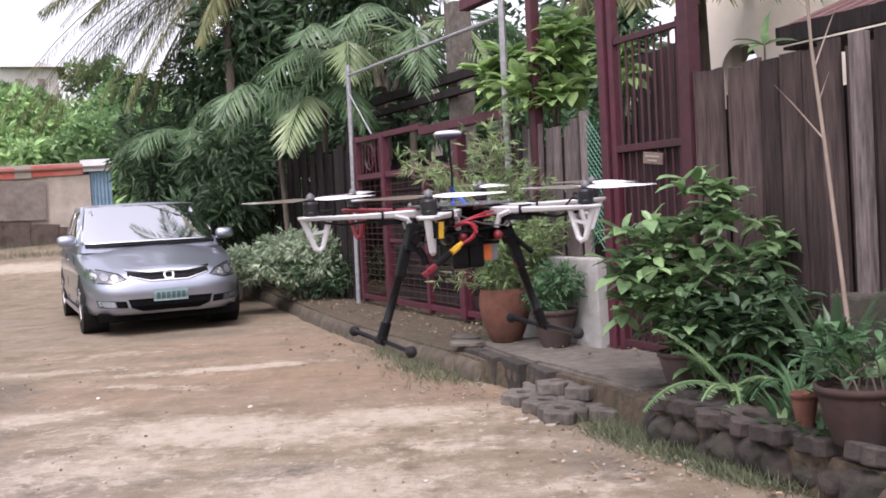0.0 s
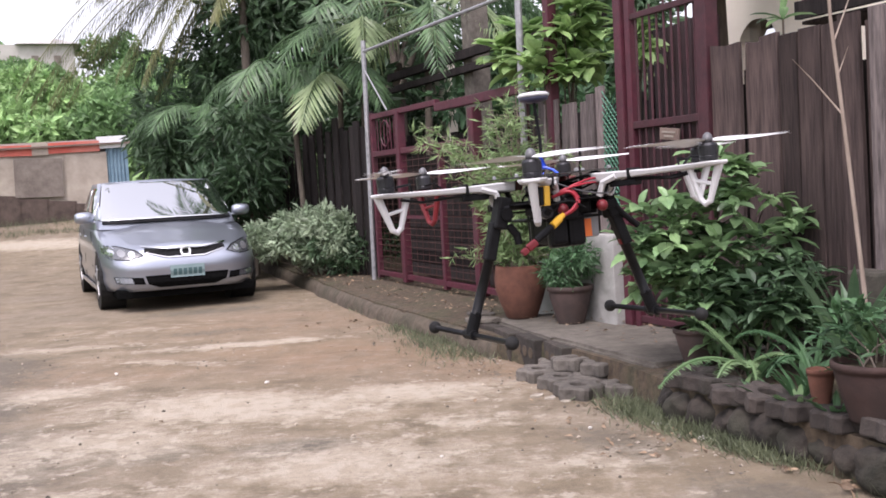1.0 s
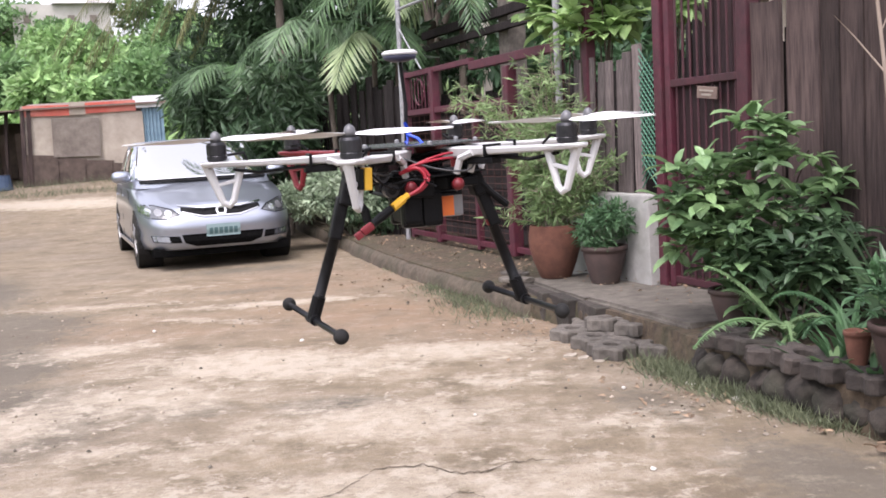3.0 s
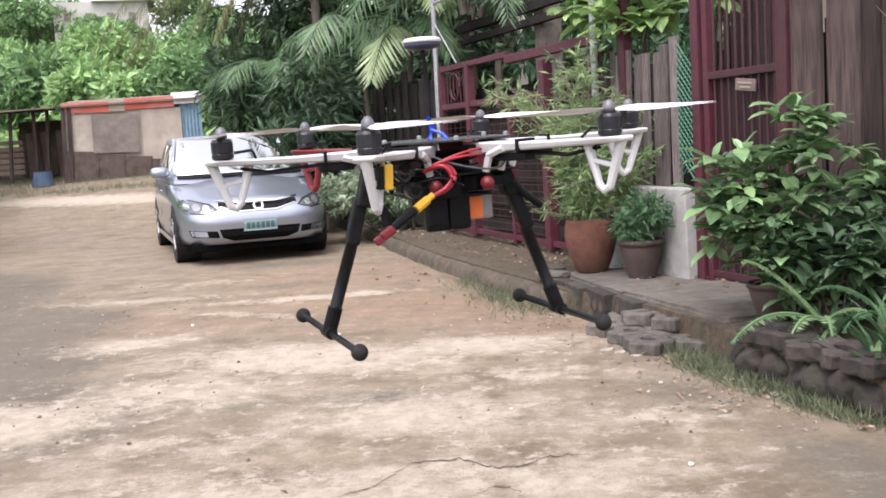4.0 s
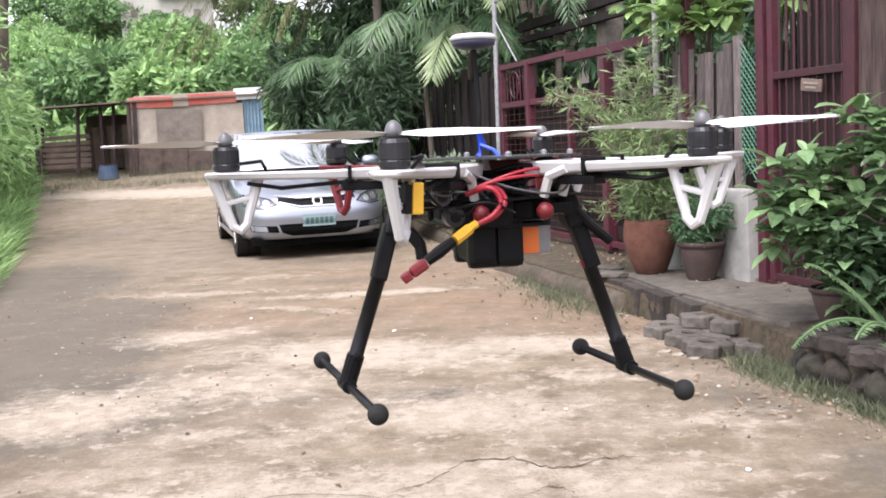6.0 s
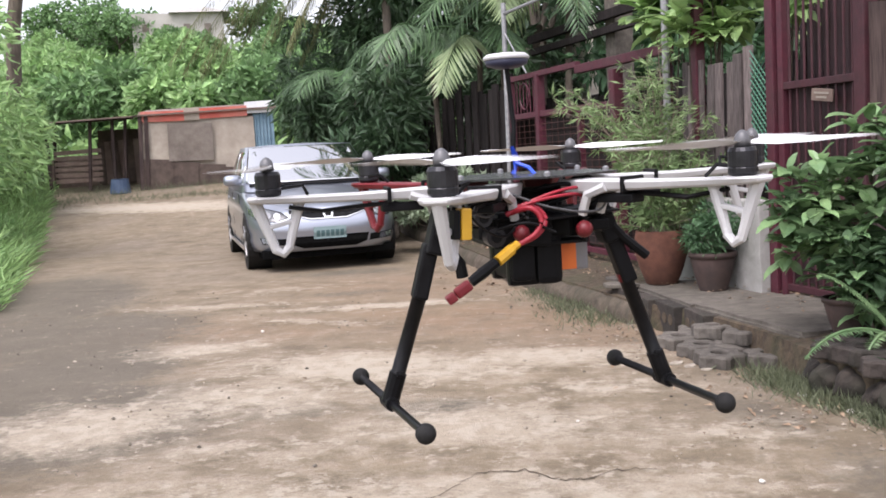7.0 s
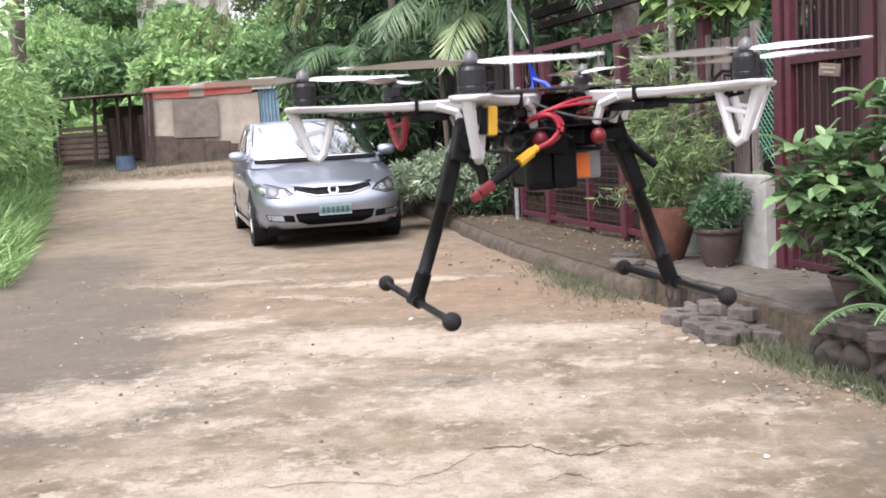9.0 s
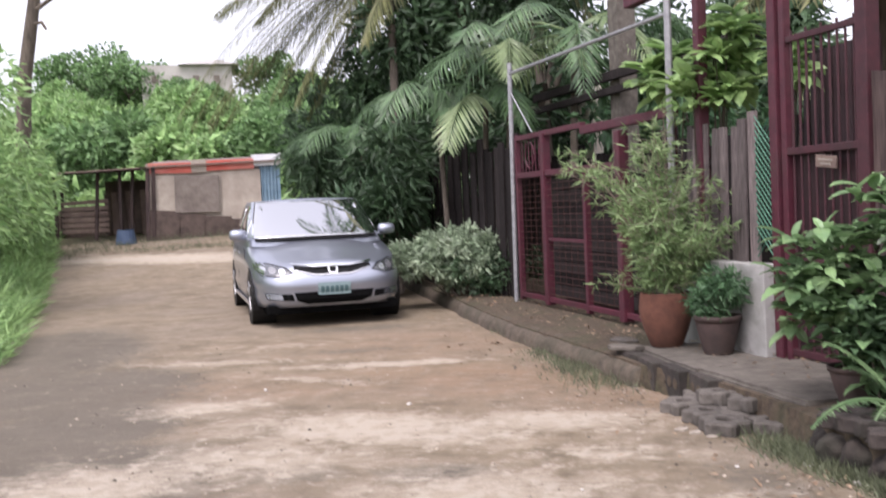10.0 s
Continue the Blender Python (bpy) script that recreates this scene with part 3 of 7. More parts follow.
bar("post", (0.0, 0, 0.18), (0.0, 0, 3.2), 0.042, parent=gd)
bar("post", (-0.10, 0, 0.18), (-0.10, 0, 3.0), 0.028, parent=gd)
bar("post", (-0.90, 0, 0.18), (-0.90, 0, 3.2), 0.05, M_REDDARK, True, gd)
for z, r in ((0.25, 0.022), (0.85, 0.018), (1.56, 0.024), (2.28, 0.02)):
    bar("rail", (-0.12, 0, z), (-0.86, 0, z), r, M_REDDARK, True, gd)
for k in range(9):
    u = -0.17 - 0.077 * k
    bar("upright_bar", (u, 0, 0.27), (u, 0, 2.27 + (0.0 if k % 2 else 0.06)), 0.0085, M_REDDARK, False, gd)
bm = bmesh.new()
box(bm, (0.74, 0.012, 1.26), (-0.50, -0.03, 0.92), bevel=0.003)
part("sheet", bm, M_REDPANEL, gd, "dark red steel sheet behind the bars")
bm = bmesh.new()
box(bm, (0.20, 0.012, 0.075), (-0.56, 0.045, 1.475), (0, -6, 0), bevel=0.003)
nb = part("name_board", bm, M_RUSTSHEET, gd, "small weathered name board")
bm = bmesh.new()
for k, w in enumerate((0.14, 0.10)):
    box(bm, (w, 0.004, 0.012), (-0.56, 0.0535, 1.487 - 0.026 * k), (0, -6, 0))
part("writing_bar", bm, M_BOARD, nb)

# ---- red mesh panels ----
pg = thing("gate_panels", front_pose(0.0), "dark red steel frame panels with rusty wire mesh", "gate")
for u, r, top in ((5.06, 0.03, 2.06), (4.22, 0.045, 2.02), (3.18, 0.03, 1.62), (2.38, 0.05, 1.9), (1.45, 0.03, 1.9)):
    bar("post", (u, 0, 0.2), (u, 0, top), r, parent=pg)
for a, b, z, r in ((5.06, 3.2, 2.02, 0.028), (3.2, 1.4, 1.97, 0.04), (5.06, 2.4, 1.60, 0.03), (5.06, 1.4, 0.26, 0.026), (4.22, 3.18, 0.9, 0.016)):
    bar("rail", (a, 0.0, z), (b, 0.0, z), r, parent=pg)
bm = bmesh.new()
for z in np.arange(0.32, 1.58, 0.065):
    tube(bm, [(5.03, 0.012, z), (2.4, 0.012, z + 0.01)], 0.003, 4, cap=False)
for u in np.arange(1.5, 5.0, 0.16):
    tube(bm, [(u, 0.006, 0.28), (u, 0.006, 1.58)], 0.0025, 4, cap=False)
part("wire_mesh", bm, M_WIRE, pg, "rusty welded wire mesh")
for k in range(7):
    bar("ornament_bar", (4.3 + 0.1 * k, 0, 1.63), (4.3 + 0.1 * k, 0, 1.99), 0.007, M_RED, False, pg)
bm = bmesh.new()
tube(bm, [(4.64 + 0.14 * math.cos(a), 0.012, 1.81 + 0.14 * math.sin(a)) for a in np.linspace(0, math.tau, 17)], 0.009, 5)
part("ornament_ring", bm, M_RED, pg)

# ---- pipes and pergola over the gate ----
pf = thing("pipe_frame", front_pose(0.0), "grey galvanised pipe frame over the mesh panels", "frame")
bar("pole", (5.15, 0.05, 0.15), (5.08, 0.05, 2.88), 0.028, M_STEEL, False, pf)
bar("pole", (1.42, 0.03, 0.2), (1.40, 0.03, 2.95), 0.030, M_STEEL, False, pf)
bar("top_pipe", (5.08, 0.05, 2.76), (1.40, 0.03, 2.74), 0.018, M_STEEL, False, pf)
bar("brace", (5.08, 0.05, 2.55), (4.45, 0.05, 2.05), 0.008, M_STEEL, False, pf)

pl = thing("pergola", front_pose(0.0), "dark red steel pergola with bamboo poles and creeper", "pergola")
bar("post", (1.02, -0.02, 0.3), (1.0, -0.02, 3.0), 0.04, parent=pl)
for a, b, r in (((2.2, -0.03, 2.98), (-0.95, -0.03, 2.98), 0.05), ((1.0, -0.02, 2.9), (1.0, -2.4, 3.0), 0.04), ((0, 0, 3.1), (0, -2.4, 3.0), 0.035), ((-0.9, 0, 3.1), (-0.9, -2.4, 3.0), 0.035)):
    bar("beam", a, b, r, parent=pl)
for k in range(5):
    n = -0.2 - 0.46 * k
    bar("bamboo_pole", (1.5, n, 3.02 + 0.03 * rng.normal()), (-1.0, n + 0.1, 2.75 + 0.1 * rng.normal()), 0.017, M_TWIG, False, pl)
for k in range(2):
    bar("sheet_strip", (1.0 - 0.45 * k, -0.35, 2.86), (0.72 - 0.45 * k, -1.9, 2.95), 0.03, M_RUSTSHEET, True, pl)

# ---- wooden fence ----
wf = thing("plank_fence", front_pose(0.0), "tall fence of old dark grey-brown wooden planks", "fence")
u = -0.95
k = 0
while u > -4.6:
    w = 0.128 + 0.035 * rng.random()
    h = 1.775 + 0.014 * rng.normal()
    bm = bmesh.new()
    vs = box(bm, (w, 0.024, h), (0, 0, h / 2))
    bmesh.ops.subdivide_edges(bm, edges=[e for e in bm.edges if abs(e.verts[0].co.z - e.verts[1].co.z) > 1], cuts=5)
    for v in bm.verts:
        v.co.x += 0.007 * noise.noise(Vector((k * 3.1, v.co.z * 2.5, v.co.x * 9)))
        v.co.y += 0.006 * noise.noise(Vector((k * 1.7, v.co.z * 1.5, 3)))
        if v.co.z > h - 0.01:
            v.co.z += 0.03 * noise.noise(Vector((k * 5.0, v.co.x * 20, 0)))
    p = part("plank", bm, M_WOOD, wf)
    p.matrix_basis = pose(u - w / 2, 0.020 * (k % 2) + 0.006 * rng.normal(), 0.18, 0.5 * rng.normal(), 0.30 * rng.normal(), 1.5 * rng.normal())
    u -= w + 0.003 + 0.010 * rng.random() ** 2
    k += 1
# Boards added behind the planks so the gaps read as dark shade.
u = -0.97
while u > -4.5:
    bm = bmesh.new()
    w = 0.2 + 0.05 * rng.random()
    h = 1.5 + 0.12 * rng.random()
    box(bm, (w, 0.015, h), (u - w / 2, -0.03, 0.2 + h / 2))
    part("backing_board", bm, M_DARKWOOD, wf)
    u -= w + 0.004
bm = bmesh.new()
box(bm, (0.085, 0.06, 1.80), (-2.27, 0.055, 1.08), (0, 0.5, 0), bevel=0.006)
part("post", bm, M_SLAT, wf, "bleached grey post in front of the planks")
for z in (0.6, 1.5):
    bm = bmesh.new()
    box(bm, (3.7, 0.05, 0.08), (-2.75, -0.07, z))
    part("rail", bm, M_DARKWOOD, wf)

M_ROUGHWALL = mat("dark mossy rendered wall", (0.035, 0.029, 0.025), (0.085, 0.070, 0.060), 9, 0.95, bump=0.9, c3=(0.030, 0.036, 0.020))
fw = thing("foot_wall", front_pose(0.0), "low dark rough rendered wall below the plank fence", "wall", kind="structure")
bm = bmesh.new()
box(bm, (2.6, 0.12, 0.60), (-3.42, 0.11, 0.42), bevel=0.02)
bmesh.ops.subdivide_edges(bm, edges=[e for e in bm.edges if e.calc_length() > 0.25], cuts=14, use_grid_fill=True)
for v in bm.verts:
    v.co += Vector((0.2, 0.5, 1.2 if v.co.z > 0.5 else 0)) * noise.noise(v.co * 5) * 0.03
part("wall_body", bm, M_ROUGHWALL, fw)

# These planks carry the shade behind the shrubs in their colour.
df = thing("dark_fence", front_pose(0.0), "plank fence behind the shrubs, darkened for shade", "fence")
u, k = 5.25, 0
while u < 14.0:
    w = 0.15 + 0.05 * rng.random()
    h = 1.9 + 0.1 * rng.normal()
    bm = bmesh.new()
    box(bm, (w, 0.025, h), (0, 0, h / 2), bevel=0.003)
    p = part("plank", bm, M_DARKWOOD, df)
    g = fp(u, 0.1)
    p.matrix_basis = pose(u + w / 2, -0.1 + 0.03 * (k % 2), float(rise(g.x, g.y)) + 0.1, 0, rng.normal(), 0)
    u += w + 0.012
    k += 1

# ---- house and dark store behind the gate ----
hs = thing("house", front_pose(0.0), "cream plastered house behind the fence with an arched opening", "house")
def slab_box(name, u0, u1, n0, n1, z0, z1, material, parent, label="", bevel=0.0):
    """A box between places along and behind the frontage."""
    bm = bmesh.new()
    box(bm, (abs(u1 - u0), abs(n1 - n0), z1 - z0), ((u0 + u1) / 2, -(n0 + n1) / 2, (z0 + z1) / 2), bevel=bevel)
    return part(name, bm, material, parent, label)


AU, AZ, AR = 1.2, 2.27, 0.25
slab_box("wall", AU + AR, 1.78, 2.2, 2.4, 0.2, 4.2, M_BEIGE, hs)
slab_box("wall", -6.0, AU - AR, 2.2, 2.4, 0.2, 4.2, M_BEIGE, hs)
slab_box("wall", AU - AR, AU + AR, 2.2, 2.4, 0.2, 1.5, M_BEIGE, hs)
bm = bmesh.new()
arc = [(AU + AR * math.cos(a), AZ + AR * math.sin(a)) for a in np.linspace(0, math.pi, 13)]
for n in (2.2, 2.4):
    vs = [bm.verts.new((u, -n, z)) for u, z in [(AU + AR, 4.2)] + arc + [(AU - AR, 4.2)]]
    bm.faces.new(vs)
part("wall", bm, M_BEIGE, hs)
slab_box("window_glass", AU - AR, AU + AR, 2.33, 2.34, 1.5, 2.54, M_WINDSCREEN, hs, "dark arched window")
rf = thing("eave_roof", front_pose(0.0), "maroon tiled eave over the plank fence", "roof", kind="structure")
for k in range(30):
    bm = bmesh.new()
    u = -0.92 - 0.085 * k
    box(bm, (0.082, 1.6, 0.018), (u, -1.5, 2.53 + 0.006 * (k % 2)), (-20, 0, 0), bevel=0.004)
    part("roof_tile", bm, M_ROOF, rf)
slab_box("fascia", -3.5, -0.86, 0.72, 0.77, 2.15, 2.26, M_DARKWOOD, rf)
slab_box("soffit", -3.5, -0.86, 0.78, 2.1, 2.12, 2.14, M_WOOD, rf)
nw = thing("neighbour_wall", front_pose(0.0), "cream plastered neighbouring wall beyond the garden trees", "wall", kind="structure")
slab_box("wall_body", 8.75, 9.85, 2.6, 2.75, 0.2, 3.65, M_BEIGE, nw)
# Boards and stacked planks form a near-black backdrop for the shaded interior.
st = thing("timber_store", front_pose(0.0), "timber shelter with a concrete column behind the red panels, boards darkened for shade", "shed")
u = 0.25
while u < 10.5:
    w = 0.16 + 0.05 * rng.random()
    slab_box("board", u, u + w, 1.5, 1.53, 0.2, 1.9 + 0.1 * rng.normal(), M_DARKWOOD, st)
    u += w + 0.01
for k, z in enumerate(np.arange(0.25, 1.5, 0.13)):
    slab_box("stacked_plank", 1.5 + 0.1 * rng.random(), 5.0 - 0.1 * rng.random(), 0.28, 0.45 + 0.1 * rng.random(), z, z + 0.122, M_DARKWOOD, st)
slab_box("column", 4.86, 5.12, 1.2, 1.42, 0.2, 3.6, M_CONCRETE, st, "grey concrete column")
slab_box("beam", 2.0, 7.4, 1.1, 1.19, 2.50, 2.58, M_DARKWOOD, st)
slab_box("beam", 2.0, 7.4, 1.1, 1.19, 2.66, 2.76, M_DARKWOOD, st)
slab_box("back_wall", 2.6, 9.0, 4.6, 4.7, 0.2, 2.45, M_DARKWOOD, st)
for k in range(10):
    u = 0.62 + 0.1 * k
    slab_box("bar_slat", u, u + 0.05, 1.3, 1.33, 0.3, 2.45, M_REDPANEL, st)

# dark sheet screen behind the gate bars
ss = thing("sheet_screen", front_pose(0.0), "dark maroon corrugated sheet screen standing behind the gate", "screen")
bm = bmesh.new()
xs = np.linspace(-0.10, 0.50, 97)
ys = [-0.62 + 0.010 * math.sin(x * 84) for x in xs]
for off in (0.0, -0.004):
    lo = [bm.verts.new((x, y + off, 0.2)) for x, y in zip(xs, ys)]
    hi = [bm.verts.new((x, y + off, 2.32 - 0.10 * x)) for x, y in zip(xs, ys)]
    for k in range(96):
        bm.faces.new((lo[k], lo[k + 1], hi[k + 1], hi[k]))
part("corrugated_sheet", bm, M_REDPANEL, ss)
for x in (-0.07, 0.45):
    bar("post", (x, -0.67, 0.2), (x, -0.67, 2.30), 0.03, M_DARKWOOD, True, ss)

# ---- shed at the street's end ----
sh = thing("shack", pose(-9.75, 24.05, 0.72, 0, 0, 21), "patched plywood shack with red and white tarpaulin under its roof edge", "shed")
def piece(name, size, at, material, parent, turn=(0, 0, 0), label="", bevel=0.0):
    bm = bmesh.new()
    box(bm, size, at, turn, bevel)
    return part(name, bm, material, parent, label)


M_PATCH = mat("grey-brown water-stained plywood", (0.13, 0.108, 0.092), (0.22, 0.19, 0.165), 5, 0.9, bump=0.3, c3=(0.09, 0.072, 0.06))
piece("wall_board", (0.96, 0.04, 1.65), (-1.08, 0.0, 0.85), M_BOARD, sh)
piece("wall_board", (0.86, 0.04, 1.6), (-0.20, 0.015, 0.9), M_BOARD, sh)
piece("wall_board", (0.92, 0.04, 1.6), (0.68, 0.0, 0.88), M_BOARD, sh)
piece("patch_board", (1.06, 0.03, 0.90), (-0.40, -0.075, 1.12), M_PATCH, sh, (0, 1, 0), "darker patched plywood panel")
for x, z in ((-0.6, 1.2), (-0.2, 0.85), (-0.45, 0.75), (0.0, 1.1)):
    piece("stain_patch", (0.22, 0.01, 0.16), (x, -0.06, z), M_PATCH, sh, (0, 8 * x, 0))
M_PLINTH = mat("dark brown rotten board", (0.055, 0.040, 0.034), (0.11, 0.082, 0.068), 5, 0.9, bump=0.4)
for x, w, h in ((-1.2, 0.7, 0.86), (-0.55, 0.6, 0.76), (0.05, 0.62, 0.68), (0.65, 0.6, 0.58), (1.2, 0.5, 0.5)):
    piece("plinth_board", (w + 0.03, 0.05, h), (x, -0.05, h / 2 - 0.12), M_PLINTH, sh, (0, 4, 0))
piece("tarpaulin", (1.02, 0.02, 0.25), (-1.02, -0.06, 1.77), M_TARPRED, sh, (4, 0.5, 0), "faded red tarpaulin strip")
piece("tarpaulin", (1.15, 0.02, 0.25), (0.42, -0.06, 1.81), M_TARPRED, sh, (4, -1.2, 0), "faded red tarpaulin strip")
piece("tarpaulin", (0.36, 0.02, 0.30), (-0.33, -0.075, 1.80), M_BOARD, sh, (4, 0, 0))
piece("tarpaulin", (0.72, 0.02, 0.28), (1.30, -0.06, 1.90), M_TARPWHITE, sh, (4, -1.2, 0), "white tarpaulin strip")
bm = bmesh.new()
xs = np.linspace(1.12, 1.62, 41)
lo = [bm.verts.new((x, 0.02 + 0.02 * math.sin((x - 1.12) * 75), 0.3)) for x in xs]
hi = [bm.verts.new((x, 0.02 + 0.02 * math.sin((x - 1.12) * 75), 1.85)) for x in xs]
for k in range(40):
    bm.faces.new((lo[k], lo[k + 1], hi[k + 1], hi[k]))
p = part("corrugated_sheet", bm, M_BLUESHEET, sh, "blue corrugated sheet")
piece("roof", (3.3, 3.0, 0.04), (0.05, 1.35, 1.97), M_RUSTSHEET, sh, (5, -1.2, 0))
piece("back_wall", (3.0, 0.05, 1.9), (0.0, 2.6, 0.95), M_BOARD, sh)
piece("side_wall", (0.05, 2.6, 1.9), (-1.56, 1.3, 0.95), M_BOARD, sh)
piece("side_wall", (0.05, 2.6, 1.9), (1.6, 1.3, 0.95), M_BLUESHEET, sh)
for x in (-1.58, -1.44):
    piece("post", (0.09, 0.09, 1.85), (x, -0.05, 0.9), M_WOOD, sh, (0, 2, 0))
ln = thing("lean_to", pose(-12.65, 23.35, 0.80, 0, 0, 12), "ramshackle open lean-to of poles and rusty sheets", "shed")
for x, y in ((-1.0, -0.1), (-0.85, 0.0), (0.15, 0.0), (0.75, -0.1), (1.0, 0.0), (-1.2, 1.6), (1.1, 1.6)):
    piece("post", (0.07, 0.07, 1.7), (x, y, 0.85), M_WOOD, ln, (0, rng.normal() * 2, 0))
piece("roof", (2.9, 2.4, 0.035), (-0.15, 0.8, 1.74), M_RUSTSHEET, ln, (3, -1.5, 0))
piece("roof_pole", (3.0, 0.06, 0.06), (-0.2, -0.2, 1.66), M_WOOD, ln, (0, -1.0, 0))
for k in range(6):
    piece("slat", (1.15, 0.02, 0.10), (-0.22, 0.25, 0.25 + 0.14 * k), M_RUSTSHEET, ln, (8, rng.normal(), 0))
piece("back_wall", (1.3, 0.04, 1.5), (0.55, 1.7, 0.75), M_PLINTH, ln)
for k in range(7):
    piece("hanging_board", (0.17, 0.025, 1.0 + 0.3 * rng.random()), (0.05 + 0.19 * k, 1.2 + 0.1 * rng.random(), 0.65), M_RUSTSHEET if k % 2 else M_PLINTH, ln, (0, 3 * rng.normal(), 0))
piece("back_wall", (1.2, 0.04, 0.8), (-0.75, 1.7, 0.4), M_RUSTSHEET, ln)
bm = bmesh.new()
lathe(bm, [(0.17, 0.0), (AR, 0.02), (0.20, 0.35), (0.21, 0.37)], 16)
tb = tagged(mesh_ob("blue_drum", bm, M_DRUM), "blue plastic drum beside the lean-to", "drum")
tb.matrix_basis = pose(-11.65, 23.1, 0.68)

# ---- house on the hill ----
M_FARROOF = mat("grey far roof", (0.30, 0.285, 0.27), (0.38, 0.36, 0.34), 1.5, 0.9, bump=0.1)
hh = thing("hill_house", pose(-29.4, 68.8, 7.2, 0, 0, 22), "pale grey concrete house on the hilltop", "house")
piece("wall", (6.2, 6, 4.9), (0, 3, 2.25), M_FARWALL, hh)
bm = bmesh.new()
v = [bm.verts.new(c) for c in ((-0.6, -0.4, 4.7), (3.6, -0.4, 4.7), (3.6, 6.4, 4.7), (-0.6, 6.4, 4.7), (1.5, 3, 5.6))]
for f in ((0, 1, 4), (1, 2, 4), (2, 3, 4), (3, 0, 4), (3, 2, 1, 0)):
    bm.faces.new([v[k] for k in f])
part("roof", bm, M_FARROOF, hh)
for x in (-2.2, -0.8, 0.6, 2.0):
    piece("window", (0.45, 0.06, 0.5), (x, -0.02, 3.7), M_PATCH, hh)
piece("wall", (3.2, 3, 4.6), (-4.4, 4, 2.2), M_FARWALL, hh)

# ---- vegetation ----
def merge(chunks):
    vs, fs, o = [], [], 0
    for v, f in chunks:
        vs.append(np.asarray(v))
        fs.append(np.asarray(f) + o)
        o += len(v)
    return np.concatenate(vs), np.concatenate(fs)


def limb_mesh(paths, material, name, parent, smooth=True):
    bm = bmesh.new()
    for pts, r0, r1 in paths:
        rr = [r0 + (r1 - r0) * k / (len(pts) - 1) for k in range(len(pts))]
        tube(bm, pts, rr, 7)
    return part(name, bm, material, parent, smooth=smooth)


def tree(at, trunk_h, lobes, n, length, width, leaf, label, r=0.09, droop=0.5, group="", name="tree", spread=5):
    """Trunk, limbs to the lobes and a crown of single leaves."""
    x, y, z = at
    t = thing(name, pose(x, y, z), label, "tree", group)
    paths = [([(0, 0, -0.1), (0.04, 0.02, trunk_h * 0.5), (0.0, -0.03, trunk_h)], r, r * 0.65)]
    lobes = np.array(lobes, float)
    for k in rng.choice(len(lobes), min(spread, len(lobes)), replace=False):
        p = lobes[k, :3]
        paths.append(([(0, -0.03, trunk_h * 0.85), tuple(p * 0.5 + np.array([0, 0, trunk_h * 0.5])), tuple(p)], r * 0.5, r * 0.12))
    limb_mesh(paths, M_BARK, "trunk", t)
    v, f = crown(lobes, n, length, width, droop)
    array_mesh("crown", v, f, leaf, t)
    return t


def frond(base, az, length, rise_, droop, leaf, hang=0.5, n=34, leaf_len=0.45, leaf_w=0.035, sweep=1.0):
    """One feather palm frond as a mesh: a bent midrib and two rows of leaflets."""
    s = np.linspace(0, 1, 14)
    d = np.array([math.cos(radians(az)), math.sin(radians(az)), 0])
    rib = np.array(base)[None] + d[None] * (length * s * (1 - 0.18 * s))[:, None] + np.array([0, 0, 1])[None] * (length * (rise_ * s - droop * s * s))[:, None]
    bm = bmesh.new()
    tube(bm, [Vector(p) for p in rib], [0.014 * (1 - 0.8 * k) + 0.002 for k in s], 5)
    bm.verts.index_update()
    v0 = np.array([v.co[:] for v in bm.verts])
    f0 = []
    for f in bm.faces:
        idx = [v.index for v in f.verts]
        for k in range(1, len(idx) - 1):
            f0.append((idx[0], idx[k], idx[k + 1]))
    bm.free()
    q = np.repeat(np.linspace(0.14, 0.99, n), 2)
    sgn = np.tile([1, -1], n)
    pos = np.stack([np.interp(q, s, rib[:, k]) for k in range(3)], 1)
    tan = unit(np.stack([np.interp(np.minimum(q + 0.03, 1), s, rib[:, k]) - np.interp(q - 0.03, s, rib[:, k]) for k in range(3)], 1))
    side = unit(np.cross(tan, [0, 0, 1])) * sgn[:, None]
    along = side * 0.8 + tan * (sweep * (0.45 + 0.5 * q[:, None])) + np.array([0, 0, -hang]) + rng.normal(size=pos.shape) * 0.07
    ln = leaf_len * (np.sin(math.pi * np.clip(q * 0.82 + 0.14, 0, 1)) ** 0.6) * (0.85 + 0.3 * rng.random(len(q)))
    nor = np.cross(along, side) + np.array([0, 0, 0.2])
    v1, f1 = leaves(pos, along, ln, leaf_w, 0.2, nor)
    v, f = merge([(v0, np.array(f0)), (v1, f1)])
    return v, f


def palm(at, stems, fronds, label, leaf, name="palm_tree", **kw):
    t = thing(name, pose(*at), label, "palm")
    limb_mesh(stems, M_BARK, "trunk", t)
    for fr in fronds:
        lf = leaf
        if len(fr) > 5:
            lf = fr[5]
        v, f = frond(*fr[:5], lf, **kw)
        array_mesh("frond", v, f, lf, t)
    return t


def g_at(x, y):
    return float(rise(x, y))


# dark trees along the frontage behind the car
tree((-4.42, 17.3, g_at(-4.42, 17.3)), 1.6, clustered_lobes(0, 0, 2.25, 1.0, 1.0, 1.75, 26, 0.42), 9000, 0.20, 0.045, L_DARK, "dense dark narrow-leaved tree with drooping branches", 0.10, 0.9)
tree((-3.3, 16.3, g_at(-3.3, 16.3)), 2.2, clustered_lobes(0, 0, 2.4, 1.1, 1.0, 2.2, 24, 0.45), 7000, 0.20, 0.05, L_DARK, "dark broad tree behind the parked car", 0.11, 0.7)
